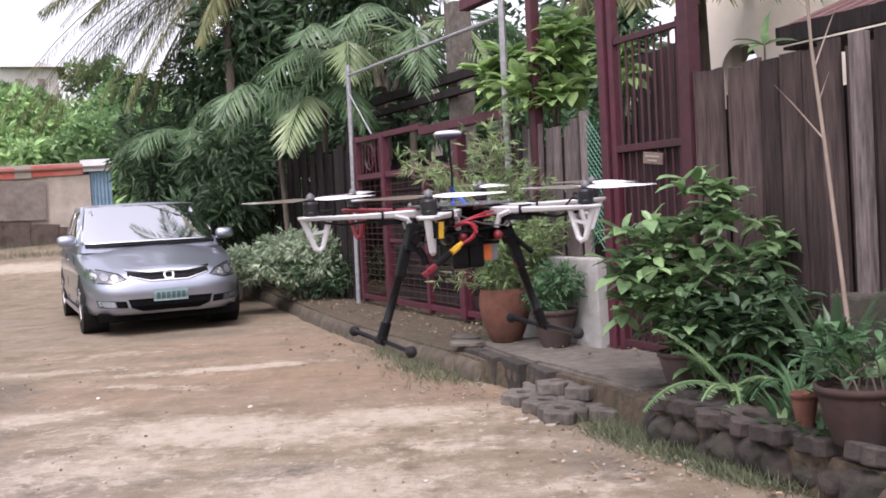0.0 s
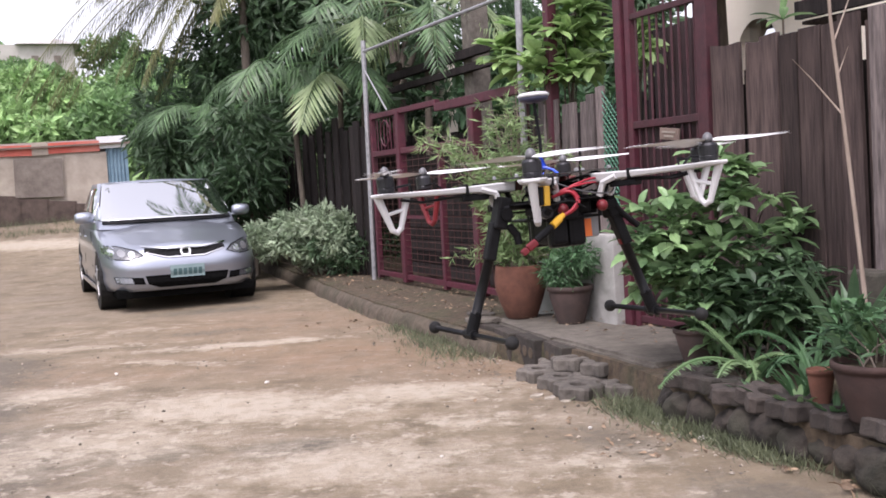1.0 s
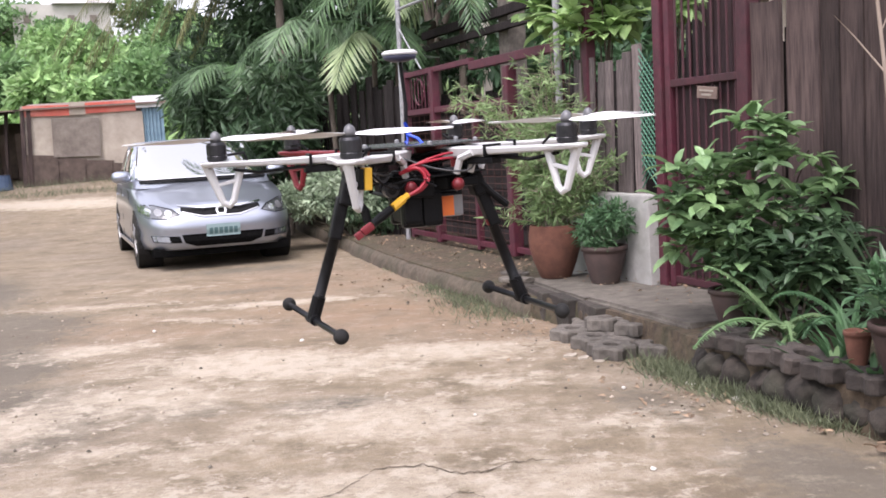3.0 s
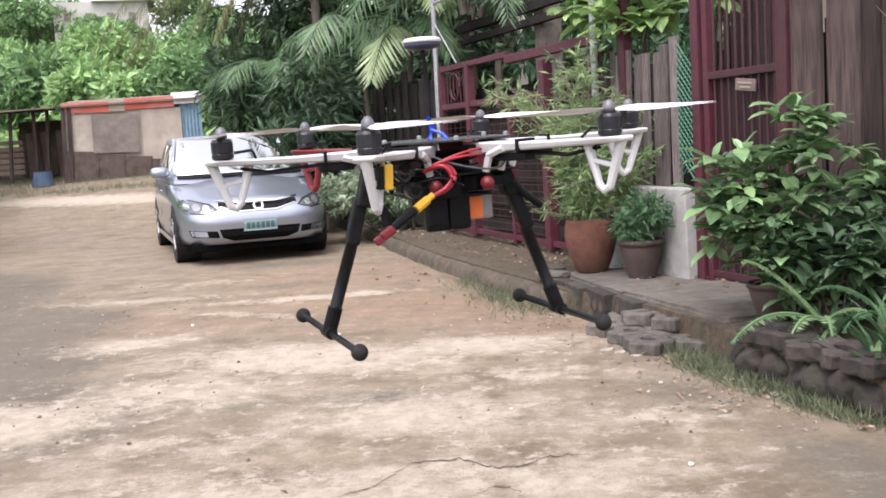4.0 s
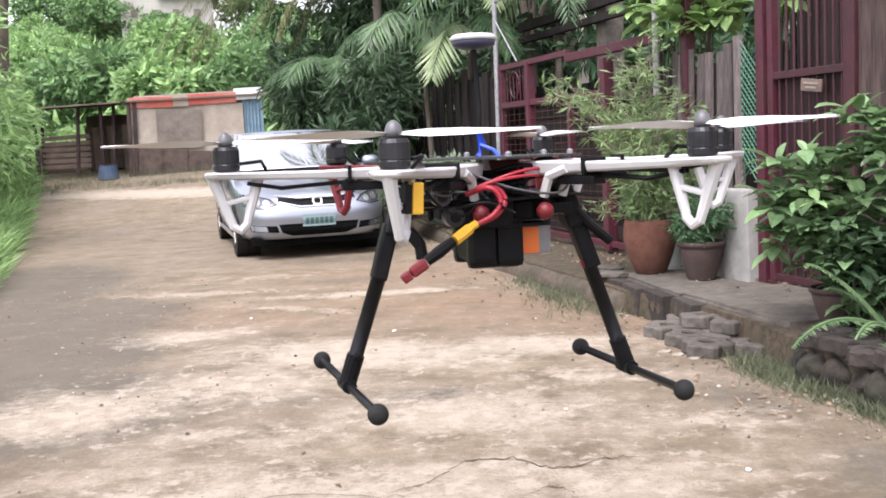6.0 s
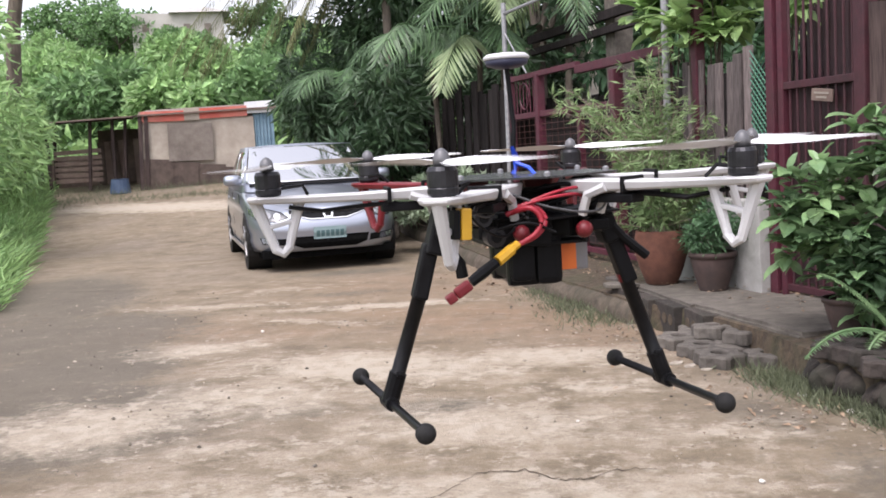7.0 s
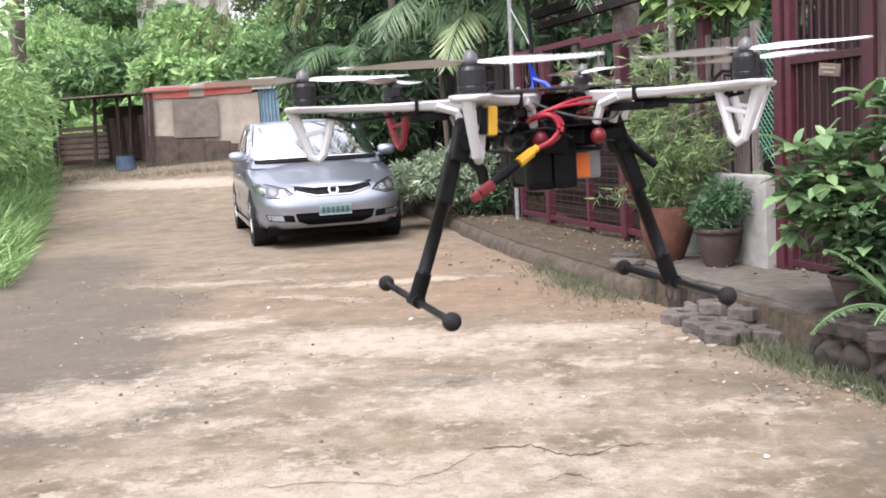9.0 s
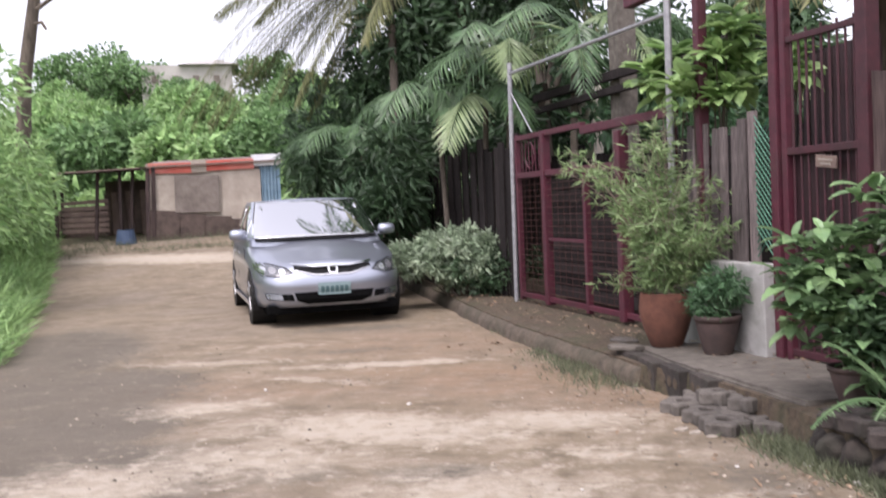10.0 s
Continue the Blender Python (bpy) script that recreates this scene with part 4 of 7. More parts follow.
tree((-1.9, 16.4, 0.3), 2.8, clustered_lobes(0, 0, 3.2, 1.6, 1.2, 1.9, 30, 0.55), 7000, 0.22, 0.07, L_DARK, "tall dark tree behind the fence", 0.12, 0.5)
tree((-1.0, 15.1, 0.2), 2.8, clustered_lobes(0, 0, 3.8, 1.0, 1.0, 1.9, 16, 0.45), 3000, 0.22, 0.07, L_DARK, "tall dark tree behind the timber shelter", 0.12, 0.5)
tree((1.0, 12.9, 0.2), 1.6, clustered_lobes(0, 0, 2.1, 1.2, 0.7, 0.7, 12, 0.34), 1300, 0.22, 0.08, L_SHADE, "mid-green tree behind the slat screen", 0.07, 0.4)
for u_, n_, z_, rz_, w_ in ((6.3, 4.4, 2.3, 2.0, 1.3), (8.8, 4.6, 2.2, 2.2, 1.3), (11.5, 4.6, 2.3, 2.2, 1.4), (13.6, 3.4, 2.2, 1.9, 1.2)):
    tree(tuple(fp(u_, n_, 0.2)), 1.8, clustered_lobes(0, 0, z_, w_, 0.8, rz_, 26, 0.42), 3200, 0.24, 0.085, L_DARK, "dark garden tree behind the timber shelter", 0.09, 0.5, "garden trees behind the shelter")
# coconut palm with hanging fronds
palm((-2.3, 16.4, 0.2), [([(0, 0, 0), (0.1, 0.0, 2.6), (0, 0, 5.1)], 0.14, 0.10)],
     [((0, 0, 5.1), a, L, r, d, L_PALMDRY) for a, L, r, d in ((177, 5.2, 0.24, 0.36), (184, 4.9, 0.30, 0.46), (170, 4.6, 0.34, 0.5), (196, 4.4, 0.30, 0.55), (176, 3.9, 0.20, 0.72), (186, 4.3, 0.16, 0.66), (200, 3.8, 0.14, 0.74), (192, 3.3, 0.10, 0.80), (166, 3.6, 0.12, 0.78), (208, 3.4, 0.16, 0.86), (182, 3.0, 0.05, 0.80), (150, 3.6, 0.4, 0.9), (120, 3.6, 0.5, 1.0), (60, 3.6, 0.5, 1.0), (10, 3.6, 0.5, 1.0), (320, 3.4, 0.5, 1.0), (235, 2.6, 0.3, 0.9), (190, 5.4, 0.10, 0.58), (184, 5.2, 0.06, 0.56), (196, 5.0, 0.08, 0.60), (188, 4.8, 0.02, 0.56), (193, 5.6, 0.16, 0.60))],
     "coconut palm with long drooping yellowish fronds", L_PALMDRY, hang=1.3, n=84, leaf_len=0.70, leaf_w=0.036)
# feather palms over the dark fence, some fronds coloured as if lit
palm((-1.75, 13.55, 0.15), [([(0, 0, 0), (0.05, 0, 1.3), (0.1, 0, 2.5)], 0.05, 0.035), ([(0.25, 0.15, 0), (0.35, 0.1, 1.5), (0.45, 0.0, 3.0)], 0.05, 0.035), ([(-0.5, 0.3, 0), (-0.55, 0.25, 1.5), (-0.6, 0.2, 2.6)], 0.045, 0.03)],
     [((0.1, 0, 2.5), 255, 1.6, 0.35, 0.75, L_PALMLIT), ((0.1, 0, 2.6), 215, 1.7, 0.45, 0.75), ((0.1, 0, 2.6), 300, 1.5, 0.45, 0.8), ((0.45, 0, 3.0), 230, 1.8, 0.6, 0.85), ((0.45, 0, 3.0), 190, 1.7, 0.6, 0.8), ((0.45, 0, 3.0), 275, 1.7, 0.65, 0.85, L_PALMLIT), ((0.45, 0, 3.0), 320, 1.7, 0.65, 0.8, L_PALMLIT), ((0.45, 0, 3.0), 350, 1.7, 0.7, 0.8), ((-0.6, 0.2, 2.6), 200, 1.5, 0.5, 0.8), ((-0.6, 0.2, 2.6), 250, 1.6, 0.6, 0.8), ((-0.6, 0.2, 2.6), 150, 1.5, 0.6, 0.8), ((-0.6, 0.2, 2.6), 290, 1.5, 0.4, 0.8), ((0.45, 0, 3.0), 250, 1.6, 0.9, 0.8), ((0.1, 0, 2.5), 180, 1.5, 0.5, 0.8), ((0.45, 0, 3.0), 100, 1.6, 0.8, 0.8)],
     "clump of feather palms over the fence, some fronds coloured as if lit", L_PALM, n=28, leaf_len=0.54, leaf_w=0.031, hang=0.6)
palm((-0.55, 13.3, 0.2), [([(0, 0, 0), (0.05, 0, 2.0), (0.1, 0, 3.2)], 0.06, 0.04)],
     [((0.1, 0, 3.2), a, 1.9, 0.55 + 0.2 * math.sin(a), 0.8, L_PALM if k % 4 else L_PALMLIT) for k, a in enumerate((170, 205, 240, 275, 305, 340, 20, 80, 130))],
     "feather palm with arching fronds above the pipe frame", L_PALM, n=28, leaf_len=0.54, leaf_w=0.031, hang=0.5)
palm((-3.28, 15.2, 0.03), [([(0, 0, 0), (0.06, 0, 2.9), (0.02, 0.1, 6.6)], 0.075, 0.055)],
     [((0.02, 0.1, 6.6), a, 1.7, 0.6 + 0.25 * math.sin(a), 0.75, L_PALM) for a in (10, 50, 95, 130, 175, 215, 250, 290, 330)],
     "tall slim feather palm beside the parked car", L_PALM, n=28, leaf_len=0.5, leaf_w=0.03, hang=0.5)
palm(tuple(fp(1.1, 1.7, 0.2)), [([(0, 0, 0), (0.04, 0, 1.6), (0, 0, 3.1)], 0.06, 0.05)],
     [((0, 0, 3.1), a, 1.5, 0.35, 0.75, L_PALMDRY) for a in (190, 205, 220, 235, 250, 265, 280, 300, 320, 350, 20, 160)],
     "palm with dry straw-coloured fronds behind the red gate", L_PALMDRY, n=34, leaf_len=0.5, leaf_w=0.026, hang=0.8)
palm((-3.9, 15.4, 0.1), [([(0, 0, 0), (0.05, 0, 1.2), (0.1, 0, 2.3)], 0.05, 0.035)],
     [((0.1, 0, 2.3), a, 1.5, 0.6, 0.75, L_PALM) for a in (200, 240, 280, 160, 320, 30, 100)],
     "young feather palm behind the parked car", L_PALM, n=28, leaf_len=0.5, leaf_w=0.029, hang=0.5)
tree((-3.15, 14.6, 0.15), 0.9, clustered_lobes(0, 0, 1.3, 0.7, 0.6, 0.9, 14, 0.32), 3000, 0.2, 0.05, L_DARK, "dark shrub beside the parked car", 0.05, 0.6)


def shrub(at, lobes, n, length, width, leaf, label, stems, droop=0.1, name="shrub", mat_stem=M_BARK):
    t = thing(name, pose(*at), label, "shrub")
    limb_mesh(stems, mat_stem, "stem", t)
    v, f = crown(lobes, n, length, width, droop, 0.3)
    array_mesh("foliage", v, f, leaf, t)
    return t


def stems_to(lobes, n, r0=0.012, r1=0.004, base=0.08):
    lobes = np.array(lobes, float)
    out = []
    for k in range(n):
        p = lobes[rng.integers(len(lobes)), :3] + rng.normal(size=3) * 0.05
        b = rng.normal(size=2) * base
        out.append(([(b[0], b[1], -0.03), (b[0] * 0.6 + p[0] * 0.4, b[1] * 0.6 + p[1] * 0.4, p[2] * 0.55), tuple(p)], r0, r1))
    return out


lob = np.vstack([clustered_lobes(-0.1, -0.1, 0.42, 0.80, 0.45, 0.26, 30, 0.15), clustered_lobes(0.1, -0.1, 0.66, 0.5, 0.4, 0.18, 14, 0.13)])
shrub((-2.0, 12.90, 0.18), lob, 6000, 0.098, 0.034, L_VARIEG, "pale variegated shrub spilling over the kerb", stems_to(lob, 14), 0.25)
lob = clustered_lobes(0, 0, 0.35, 0.55, 0.35, 0.22, 14, 0.15)
shrub((-1.45, 12.6, 0.18), lob, 1400, 0.09, 0.03, L_DARK, "low dark plant beside the gate pole", stems_to(lob, 8), 0.25)

# pot plants
def belly_pot(at, r, height, material, label):
    t = thing("flower_pot", pose(*at), label, "pot")
    bm = bmesh.new()
    lathe(bm, [(r * 0.55, 0), (r * 0.6, 0.01), (r * 0.82, height * 0.3), (r * 0.97, height * 0.55), (r, height * 0.72), (r * 0.97, height * 0.9), (r * 0.93, height), (r * 0.87, height * 0.99), (r * 0.85, height * 0.9)], 30)
    part("body", bm, material, t, smooth=True)
    bm = bmesh.new()
    lathe(bm, [(r * 0.5, height * 0.88), (r * 0.86, height * 0.905), (r * 0.4, height * 0.92)], 20)
    part("soil", bm, M_SOIL, t)
    return t


def pot(at, rim, height, material, label, name="flower_pot", belly=1.0):
    t = thing(name, pose(*at), label, "pot")
    bm = bmesh.new()
    b = rim * 0.62
    lathe(bm, [(b, 0), (b * 1.02, 0.01), (b + (rim - b) * 0.5 * belly, height * 0.4), (rim * (0.9 + 0.08 * belly), height * 0.8), (rim * 0.96, height * 0.86), (rim * 1.06, height * 0.87), (rim * 1.07, height * 0.99), (rim * 1.0, height), (rim * 0.94, height * 0.97), (rim * 0.9, height * 0.86)], 28)
    part("body", bm, material, t, smooth=True)
    bm = bmesh.new()
    lathe(bm, [(rim * 0.5, height * 0.84), (rim * 0.91, height * 0.865), (rim * 0.4, height * 0.88)], 20)
    part("soil", bm, M_SOIL, t)
    return t


belly_pot((0.33, 7.72, 0.20), 0.195, 0.40, M_TERRA, "round-bellied terracotta pot holding bamboo, on the slab")


def bamboo(at, label):
    """Thin arching culms with sprays of narrow leaves along them and on short side twigs."""
    t = thing("bamboo_plant", pose(*at), label, "bamboo")
    paths, P, A = [], [], []
    for k in range(84):
        az = rng.uniform(0, math.tau)
        out_ = rng.uniform(0.08, 0.48)
        h = rng.uniform(0.45, 1.18) * (1.18 - 0.7 * out_)
        if k < 7:
            az, out_, h = math.pi + rng.normal() * 0.22, rng.uniform(0.48, 0.74), rng.uniform(0.98, 1.2)
        elif k < 11:
            az, out_, h = rng.uniform(0, math.tau), rng.uniform(0.02, 0.12), rng.uniform(1.25, 1.50)
        elif k < 32:
            out_, h = rng.uniform(0.22, 0.44), rng.uniform(0.12, 0.6)
        d = np.array([math.cos(az), math.sin(az), 0])
        b = np.array([rng.normal() * 0.05, rng.normal() * 0.05, -0.03])
        s = np.linspace(0, 1, 9)
        line = b[None] + d[None] * (out_ * s ** 1.8)[:, None] + np.array([0, 0, 1.0])[None] * (h * (1.12 * s - 0.12 * s ** 4))[:, None]
        paths.append(([tuple(p) for p in line], 0.0042, 0.0012))
        for j in range(16):
            q = 0.20 + 0.80 * (j + rng.random()) / 16
            c = np.array([np.interp(q, s, line[:, i]) for i in range(3)])
            w = unit(rng.normal(size=3) * np.array([1, 1, 0.35]) + d * 0.5 + np.array([0, 0, 0.25]))
            tip = c + w * rng.uniform(0.05, 0.17)
            paths.append(([tuple(c), tuple((c + tip) / 2 + np.array([0, 0, 0.012])), tuple(tip)], 0.0014, 0.0007))
            for i in range(rng.integers(7, 12)):
                g = rng.random() ** 0.6
                P.append(c + (tip - c) * g)
                A.append(w * 0.9 + rng.normal(size=3) * 0.65 + np.array([0, 0, -0.15]))
    limb_mesh(paths, M_TWIG, "stem", t)
    ln = 0.076 * (0.55 + 0.8 * rng.random(len(P)))
    v, f = leaves(np.array(P), np.array(A), ln, ln * 0.15, 0.2)
    array_mesh("foliage", v, f, L_BAMBOO, t)
    return t


bamboo((0.33, 7.72, 0.56), "bushy fine-leaved bamboo with arching culms in the terracotta pot")
pot((0.66, 7.30, 0.20), 0.155, 0.27, M_DARKPOT, "dark brown pot beside the low wall")
lob = clustered_lobes(0, 0, 0.20, 0.20, 0.18, 0.14, 14, 0.09)
shrub((0.66, 7.30, 0.42), lob, 1500, 0.06, 0.016, L_SHADE, "small green feathery plant in the dark pot", stems_to(lob, 14, 0.004, 0.002, 0.05), 0.2, "pot_plant")


def broad_bush(at, lobes, stems, n, length, width, leaf, label, name="broadleaf_bush"):
    """Leaves set in whorls round the ends of stems."""
    t = thing(name, pose(*at), label, "shrub")
    lobes = np.array(lobes, float)
    limb_mesh(stems_to(lobes, stems, min(0.012, length * 0.06), min(0.005, length * 0.03), 0.07), M_BARK, "stem", t)
    P, A = [], []
    for k in range(n):
        c = lobes[rng.integers(len(lobes))]
        d = unit(rng.normal(size=3) + np.array([0, -0.3, 0.25]))
        tip = c[:3] + d * c[3:] * (0.5 + 0.6 * rng.random())
        m = rng.integers(4, 7)
        for j in range(m):
            az = j * math.tau / m + rng.random()
            P.append(tip + rng.normal(size=3) * 0.012)
            A.append(np.array([math.cos(az), math.sin(az), 0.55 - 0.8 * rng.random()]) + d * 0.35 + rng.normal(size=3) * 0.28)
    P, A = np.array(P), np.array(A)
    ln = length * (0.55 + 0.6 * rng.random(len(P)))
    up = np.cross(np.cross(A, [0, 0, 1.0]) + 1e-6, A) + rng.normal(size=A.shape) * 0.25
    v, f = wide_leaves(P, A, ln, width * ln / length, up)
    array_mesh("foliage", v, f, leaf, t)
    return t


def wide_leaves(at, along, length, width, normal):
    """Broad bent leaves with a midrib, nine vertices each."""
    along = unit(along)
    side = unit(np.cross(along, normal))
    nor = np.cross(side, along)
    L, W = length[:, None], width[:, None]
    rows = []
    for s, w, h in ((0.0, 0.06, 0.0), (0.25, 0.40, 0.03), (0.55, 0.5, 0.0), (0.82, 0.30, -0.08)):
        c = at + along * L * s + nor * L * h
        rows += [c + side * W * w + nor * W * 0.12, c, c - side * W * w + nor * W * 0.12]
    rows.append(at + along * L + nor * L * -0.17)
    v = np.stack(rows, 1)
    b = np.arange(len(at))[:, None] * 13
    f = []
    for r in range(3):
        k = 3 * r
        for a in ((k, k + 3, k + 4), (k, k + 4, k + 1), (k + 1, k + 4, k + 5), (k + 1, k + 5, k + 2)):
            f.append(b + np.array(a))
    f += [b + np.array((9, 12, 10)), b + np.array((10, 12, 11))]
    return v.reshape(-1, 3), np.concatenate(f, 0)


lob = np.vstack([clustered_lobes(0, 0, 0.52, 0.36, 0.28, 0.36, 24, 0.13), np.array([[0.02, 0, 0.98, 0.12, 0.12, 0.10], [0.08, 0.05, 0.92, 0.12, 0.1, 0.1], [-0.26, -0.05, 0.80, 0.14, 0.1, 0.1], [0.27, 0, 0.80, 0.14, 0.1, 0.08], [0.36, 0.0, 0.66, 0.10, 0.1, 0.1], [-0.40, -0.05, 0.62, 0.08, 0.1, 0.08], [-0.38, -0.05, 0.40, 0.08, 0.1, 0.08]]), clustered_lobes(0.12, -0.05, 0.20, 0.36, 0.22, 0.12, 9, 0.10)])
broad_bush((1.28, 5.50, 0.26), lob, 18, 265, 0.150, 0.074, L_BUSH, "large glossy broadleaf bush in a dark pot before the gate")
# Undergrowth added in dark leaf for the bush's shadowed interior.
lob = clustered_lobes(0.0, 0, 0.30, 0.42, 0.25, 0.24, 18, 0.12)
broad_bush((1.38, 5.25, 0.22), lob, 12, 110, 0.13, 0.05, L_DARK, "undergrowth below the broadleaf bush, darkened for its shade", "low_plant")
pot((1.16, 5.42, 0.215), 0.13, 0.20, M_DARKPOT, "dark pot under the broadleaf bush")
# tall broad plants behind the gate and beside the fence
lob = clustered_lobes(0, 0, 2.12, 0.32, 0.22, 0.36, 14, 0.13)
broad_bush(tuple(fp(1.05, 0.12, 0.2)), lob, 8, 85, 0.20, 0.105, L_YOUNG, "tall broad-leaved plant rising behind the slats", "tall_plant")
lob = clustered_lobes(0, 0, 2.0, 0.14, 0.12, 0.34, 6, 0.1)
broad_bush(tuple(fp(1.75, 0.14, 0.2)), lob, 4, 22, 0.26, 0.13, L_YOUNG, "tall large-leaved plant behind the grey pole", "tall_plant")
lob = clustered_lobes(0, 0, 1.95, 0.12, 0.1, 0.2, 4, 0.08)
broad_bush(tuple(fp(0.30, 0.30, 0.2)), lob, 3, 16, 0.20, 0.10, L_YOUNG, "tall broad-leaved plant behind the red gate bars", "tall_plant")
lob = np.array([[0, 0, 0.03, 0.03, 0.03, 0.03]])
t = thing("fence_top_plant", pose(*fp(-1.42, 0.12, 1.97)), "green seedling rising behind the plank fence", "plant")
az = np.linspace(0, math.tau, 8)[:-1]
A = np.stack([np.cos(az), np.sin(az), 0.25 + 0.2 * np.sin(3 * az)], 1)
A[1] = (0.1, -0.1, 1.2)
v, f = wide_leaves(np.tile([[0, 0, 0.08]], (7, 1)), A, np.full(7, 0.19), np.full(7, 0.05), np.cross(np.cross(A, [0, 0.1, 1.0]), A))
array_mesh("foliage", v, f, L_BUSH, t)
limb_mesh([([(0, 0, -1.7), (0, 0, 0.08)], 0.008, 0.006)], M_TWIG, "stem", t)


def long_fern(at, fronds, leaf, label):
    """A fern of a few long fronds: way round, length, rise and droop of each."""
    t = thing("fern", pose(*at), label, "fern")
    for az, L, r_, dr in fronds:
        v, f = frond((0, 0, 0.02), az, L, r_, dr, leaf, 0.05, 34, 0.062 * (L / 0.5) ** 0.5, 0.0075, 0.08)
        array_mesh("frond", v, f, leaf, t)
    return t


long_fern((1.30, 5.02, 0.24), ((200, 0.60, 0.55, 0.62), (172, 0.44, 1.35, 0.62), (150, 0.36, 1.2, 0.7), (225, 0.36, 0.7, 0.8), (265, 0.30, 0.8, 0.9), (320, 0.34, 0.9, 0.8)), L_FERN, "arching green fern with long fronds over the paver edge")
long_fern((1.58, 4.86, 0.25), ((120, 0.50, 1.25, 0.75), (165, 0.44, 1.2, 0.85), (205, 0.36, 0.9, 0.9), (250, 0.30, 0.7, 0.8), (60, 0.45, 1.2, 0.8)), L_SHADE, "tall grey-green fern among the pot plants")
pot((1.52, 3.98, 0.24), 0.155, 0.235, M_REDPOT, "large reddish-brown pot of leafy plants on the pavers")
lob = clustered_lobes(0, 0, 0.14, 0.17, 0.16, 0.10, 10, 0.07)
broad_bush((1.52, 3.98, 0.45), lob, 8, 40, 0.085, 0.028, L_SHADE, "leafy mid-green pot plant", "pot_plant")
pot((1.405, 4.26, 0.24), 0.055, 0.155, M_TERRA, "small terracotta pot beside a large one")


def blades(at, n, length, width, leaf, label, name, lean=0.35, cat="plant"):
    t = thing(name, pose(*at), label, cat)
    az = rng.random(n) * math.tau
    A = np.stack([np.cos(az) * lean, np.sin(az) * lean, np.ones(n)], 1) * (0.8 + 0.4 * rng.random((n, 1)))
    P = np.stack([np.cos(az) * 0.03, np.sin(az) * 0.03, np.zeros(n)], 1)
    nor = np.cross(np.cross(A, [0.1, 0.2, 1.0]), A)
    ln = length * (0.6 + 0.5 * rng.random(n))
    for k in range(n):
        v, f = wide_leaves(P[k:k + 1], A[k:k + 1], ln[k:k + 1], np.full(1, width), nor[k:k + 1])
        array_mesh("blade", v, f, leaf, t)
    return t


blades((1.60, 4.46, 0.30), 11, 0.62, 0.062, L_SANS, "grey-green pale-edged upright sword plant", "sword_plant", 0.28)
blades((1.68, 4.30, 0.30), 9, 0.55, 0.05, L_BUSH, "upright strap-leaved plant beside the fence", "strap_plant", 0.6)
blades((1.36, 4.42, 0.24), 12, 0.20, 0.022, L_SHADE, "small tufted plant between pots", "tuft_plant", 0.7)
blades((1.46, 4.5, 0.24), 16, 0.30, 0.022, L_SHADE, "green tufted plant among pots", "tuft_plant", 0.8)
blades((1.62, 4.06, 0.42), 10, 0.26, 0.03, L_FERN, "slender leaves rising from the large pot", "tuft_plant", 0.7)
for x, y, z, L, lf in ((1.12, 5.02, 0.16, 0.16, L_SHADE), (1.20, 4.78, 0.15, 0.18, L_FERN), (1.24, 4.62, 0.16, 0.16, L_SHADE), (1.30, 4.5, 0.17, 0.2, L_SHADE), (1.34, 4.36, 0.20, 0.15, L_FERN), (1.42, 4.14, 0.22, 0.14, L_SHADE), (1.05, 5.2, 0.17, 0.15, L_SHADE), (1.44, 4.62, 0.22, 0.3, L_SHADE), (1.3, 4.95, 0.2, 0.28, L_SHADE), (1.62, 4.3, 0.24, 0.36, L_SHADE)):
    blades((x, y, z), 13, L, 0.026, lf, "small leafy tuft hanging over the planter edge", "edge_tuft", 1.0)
sp = thing("sapling", pose(1.66, 4.36, 0.24), "thin bare pale sapling leaning before the plank fence", "tree")
limb_mesh([([(0, 0, 0), (-0.03, 0.0, 0.45), (-0.08, 0, 1.0), (-0.14, 0, 1.6), (-0.17, 0, 2.2)], 0.012, 0.006), ([(-0.10, 0, 1.2), (-0.22, 0, 1.35), (-0.30, 0, 1.44)], 0.004, 0.0015), ([(-0.13, 0, 1.5), (-0.06, 0, 1.68), (-0.03, 0, 1.75)], 0.004, 0.0015), ([(-0.12, 0, 1.35), (-0.07, 0, 1.48)], 0.003, 0.0012), ([(-0.15, 0, 1.75), (-0.25, 0, 1.85), (-0.38, 0, 1.92)], 0.003, 0.001), ([(-0.15, 0, 1.8), (-0.08, 0, 1.95)], 0.003, 0.001)], M_TWIG, "stem", sp)


# ---- pavers ----
def paver_mesh(material):
    """Lobed concrete paver with a round opening."""
    bm = bmesh.new()
    n = 32
    rows = []
    for r_in, z in ((0.004, 0.0), (0, 0.008), (0, 0.064), (0.010, 0.074)):
        rows.append([bm.verts.new(((0.128 + 0.020 * math.cos(6 * k * math.tau / n) - r_in) * math.cos(k * math.tau / n), (0.128 + 0.020 * math.cos(6 * k * math.tau / n) - r_in) * math.sin(k * math.tau / n), z)) for k in range(n)])
    for r, z in ((0.054, 0.074), (0.047, 0.066), (0.047, 0.0)):
        rows.append([bm.verts.new((r * math.cos(k * math.tau / n), r * math.sin(k * math.tau / n), z)) for k in range(n)])
    for r0, r1 in zip(rows, rows[1:] + rows[:1]):
        for k in range(n):
            bm.faces.new((r0[k], r0[(k + 1) % n], r1[(k + 1) % n], r1[k]))
    bmesh.ops.recalc_face_normals(bm, faces=bm.faces)
    me = bpy.data.meshes.new("paver")
    bm.to_mesh(me)
    bm.free()
    me.materials.append(material)
    return me


PAVER, PILE = paver_mesh(M_PAVER), paver_mesh(M_PILE)


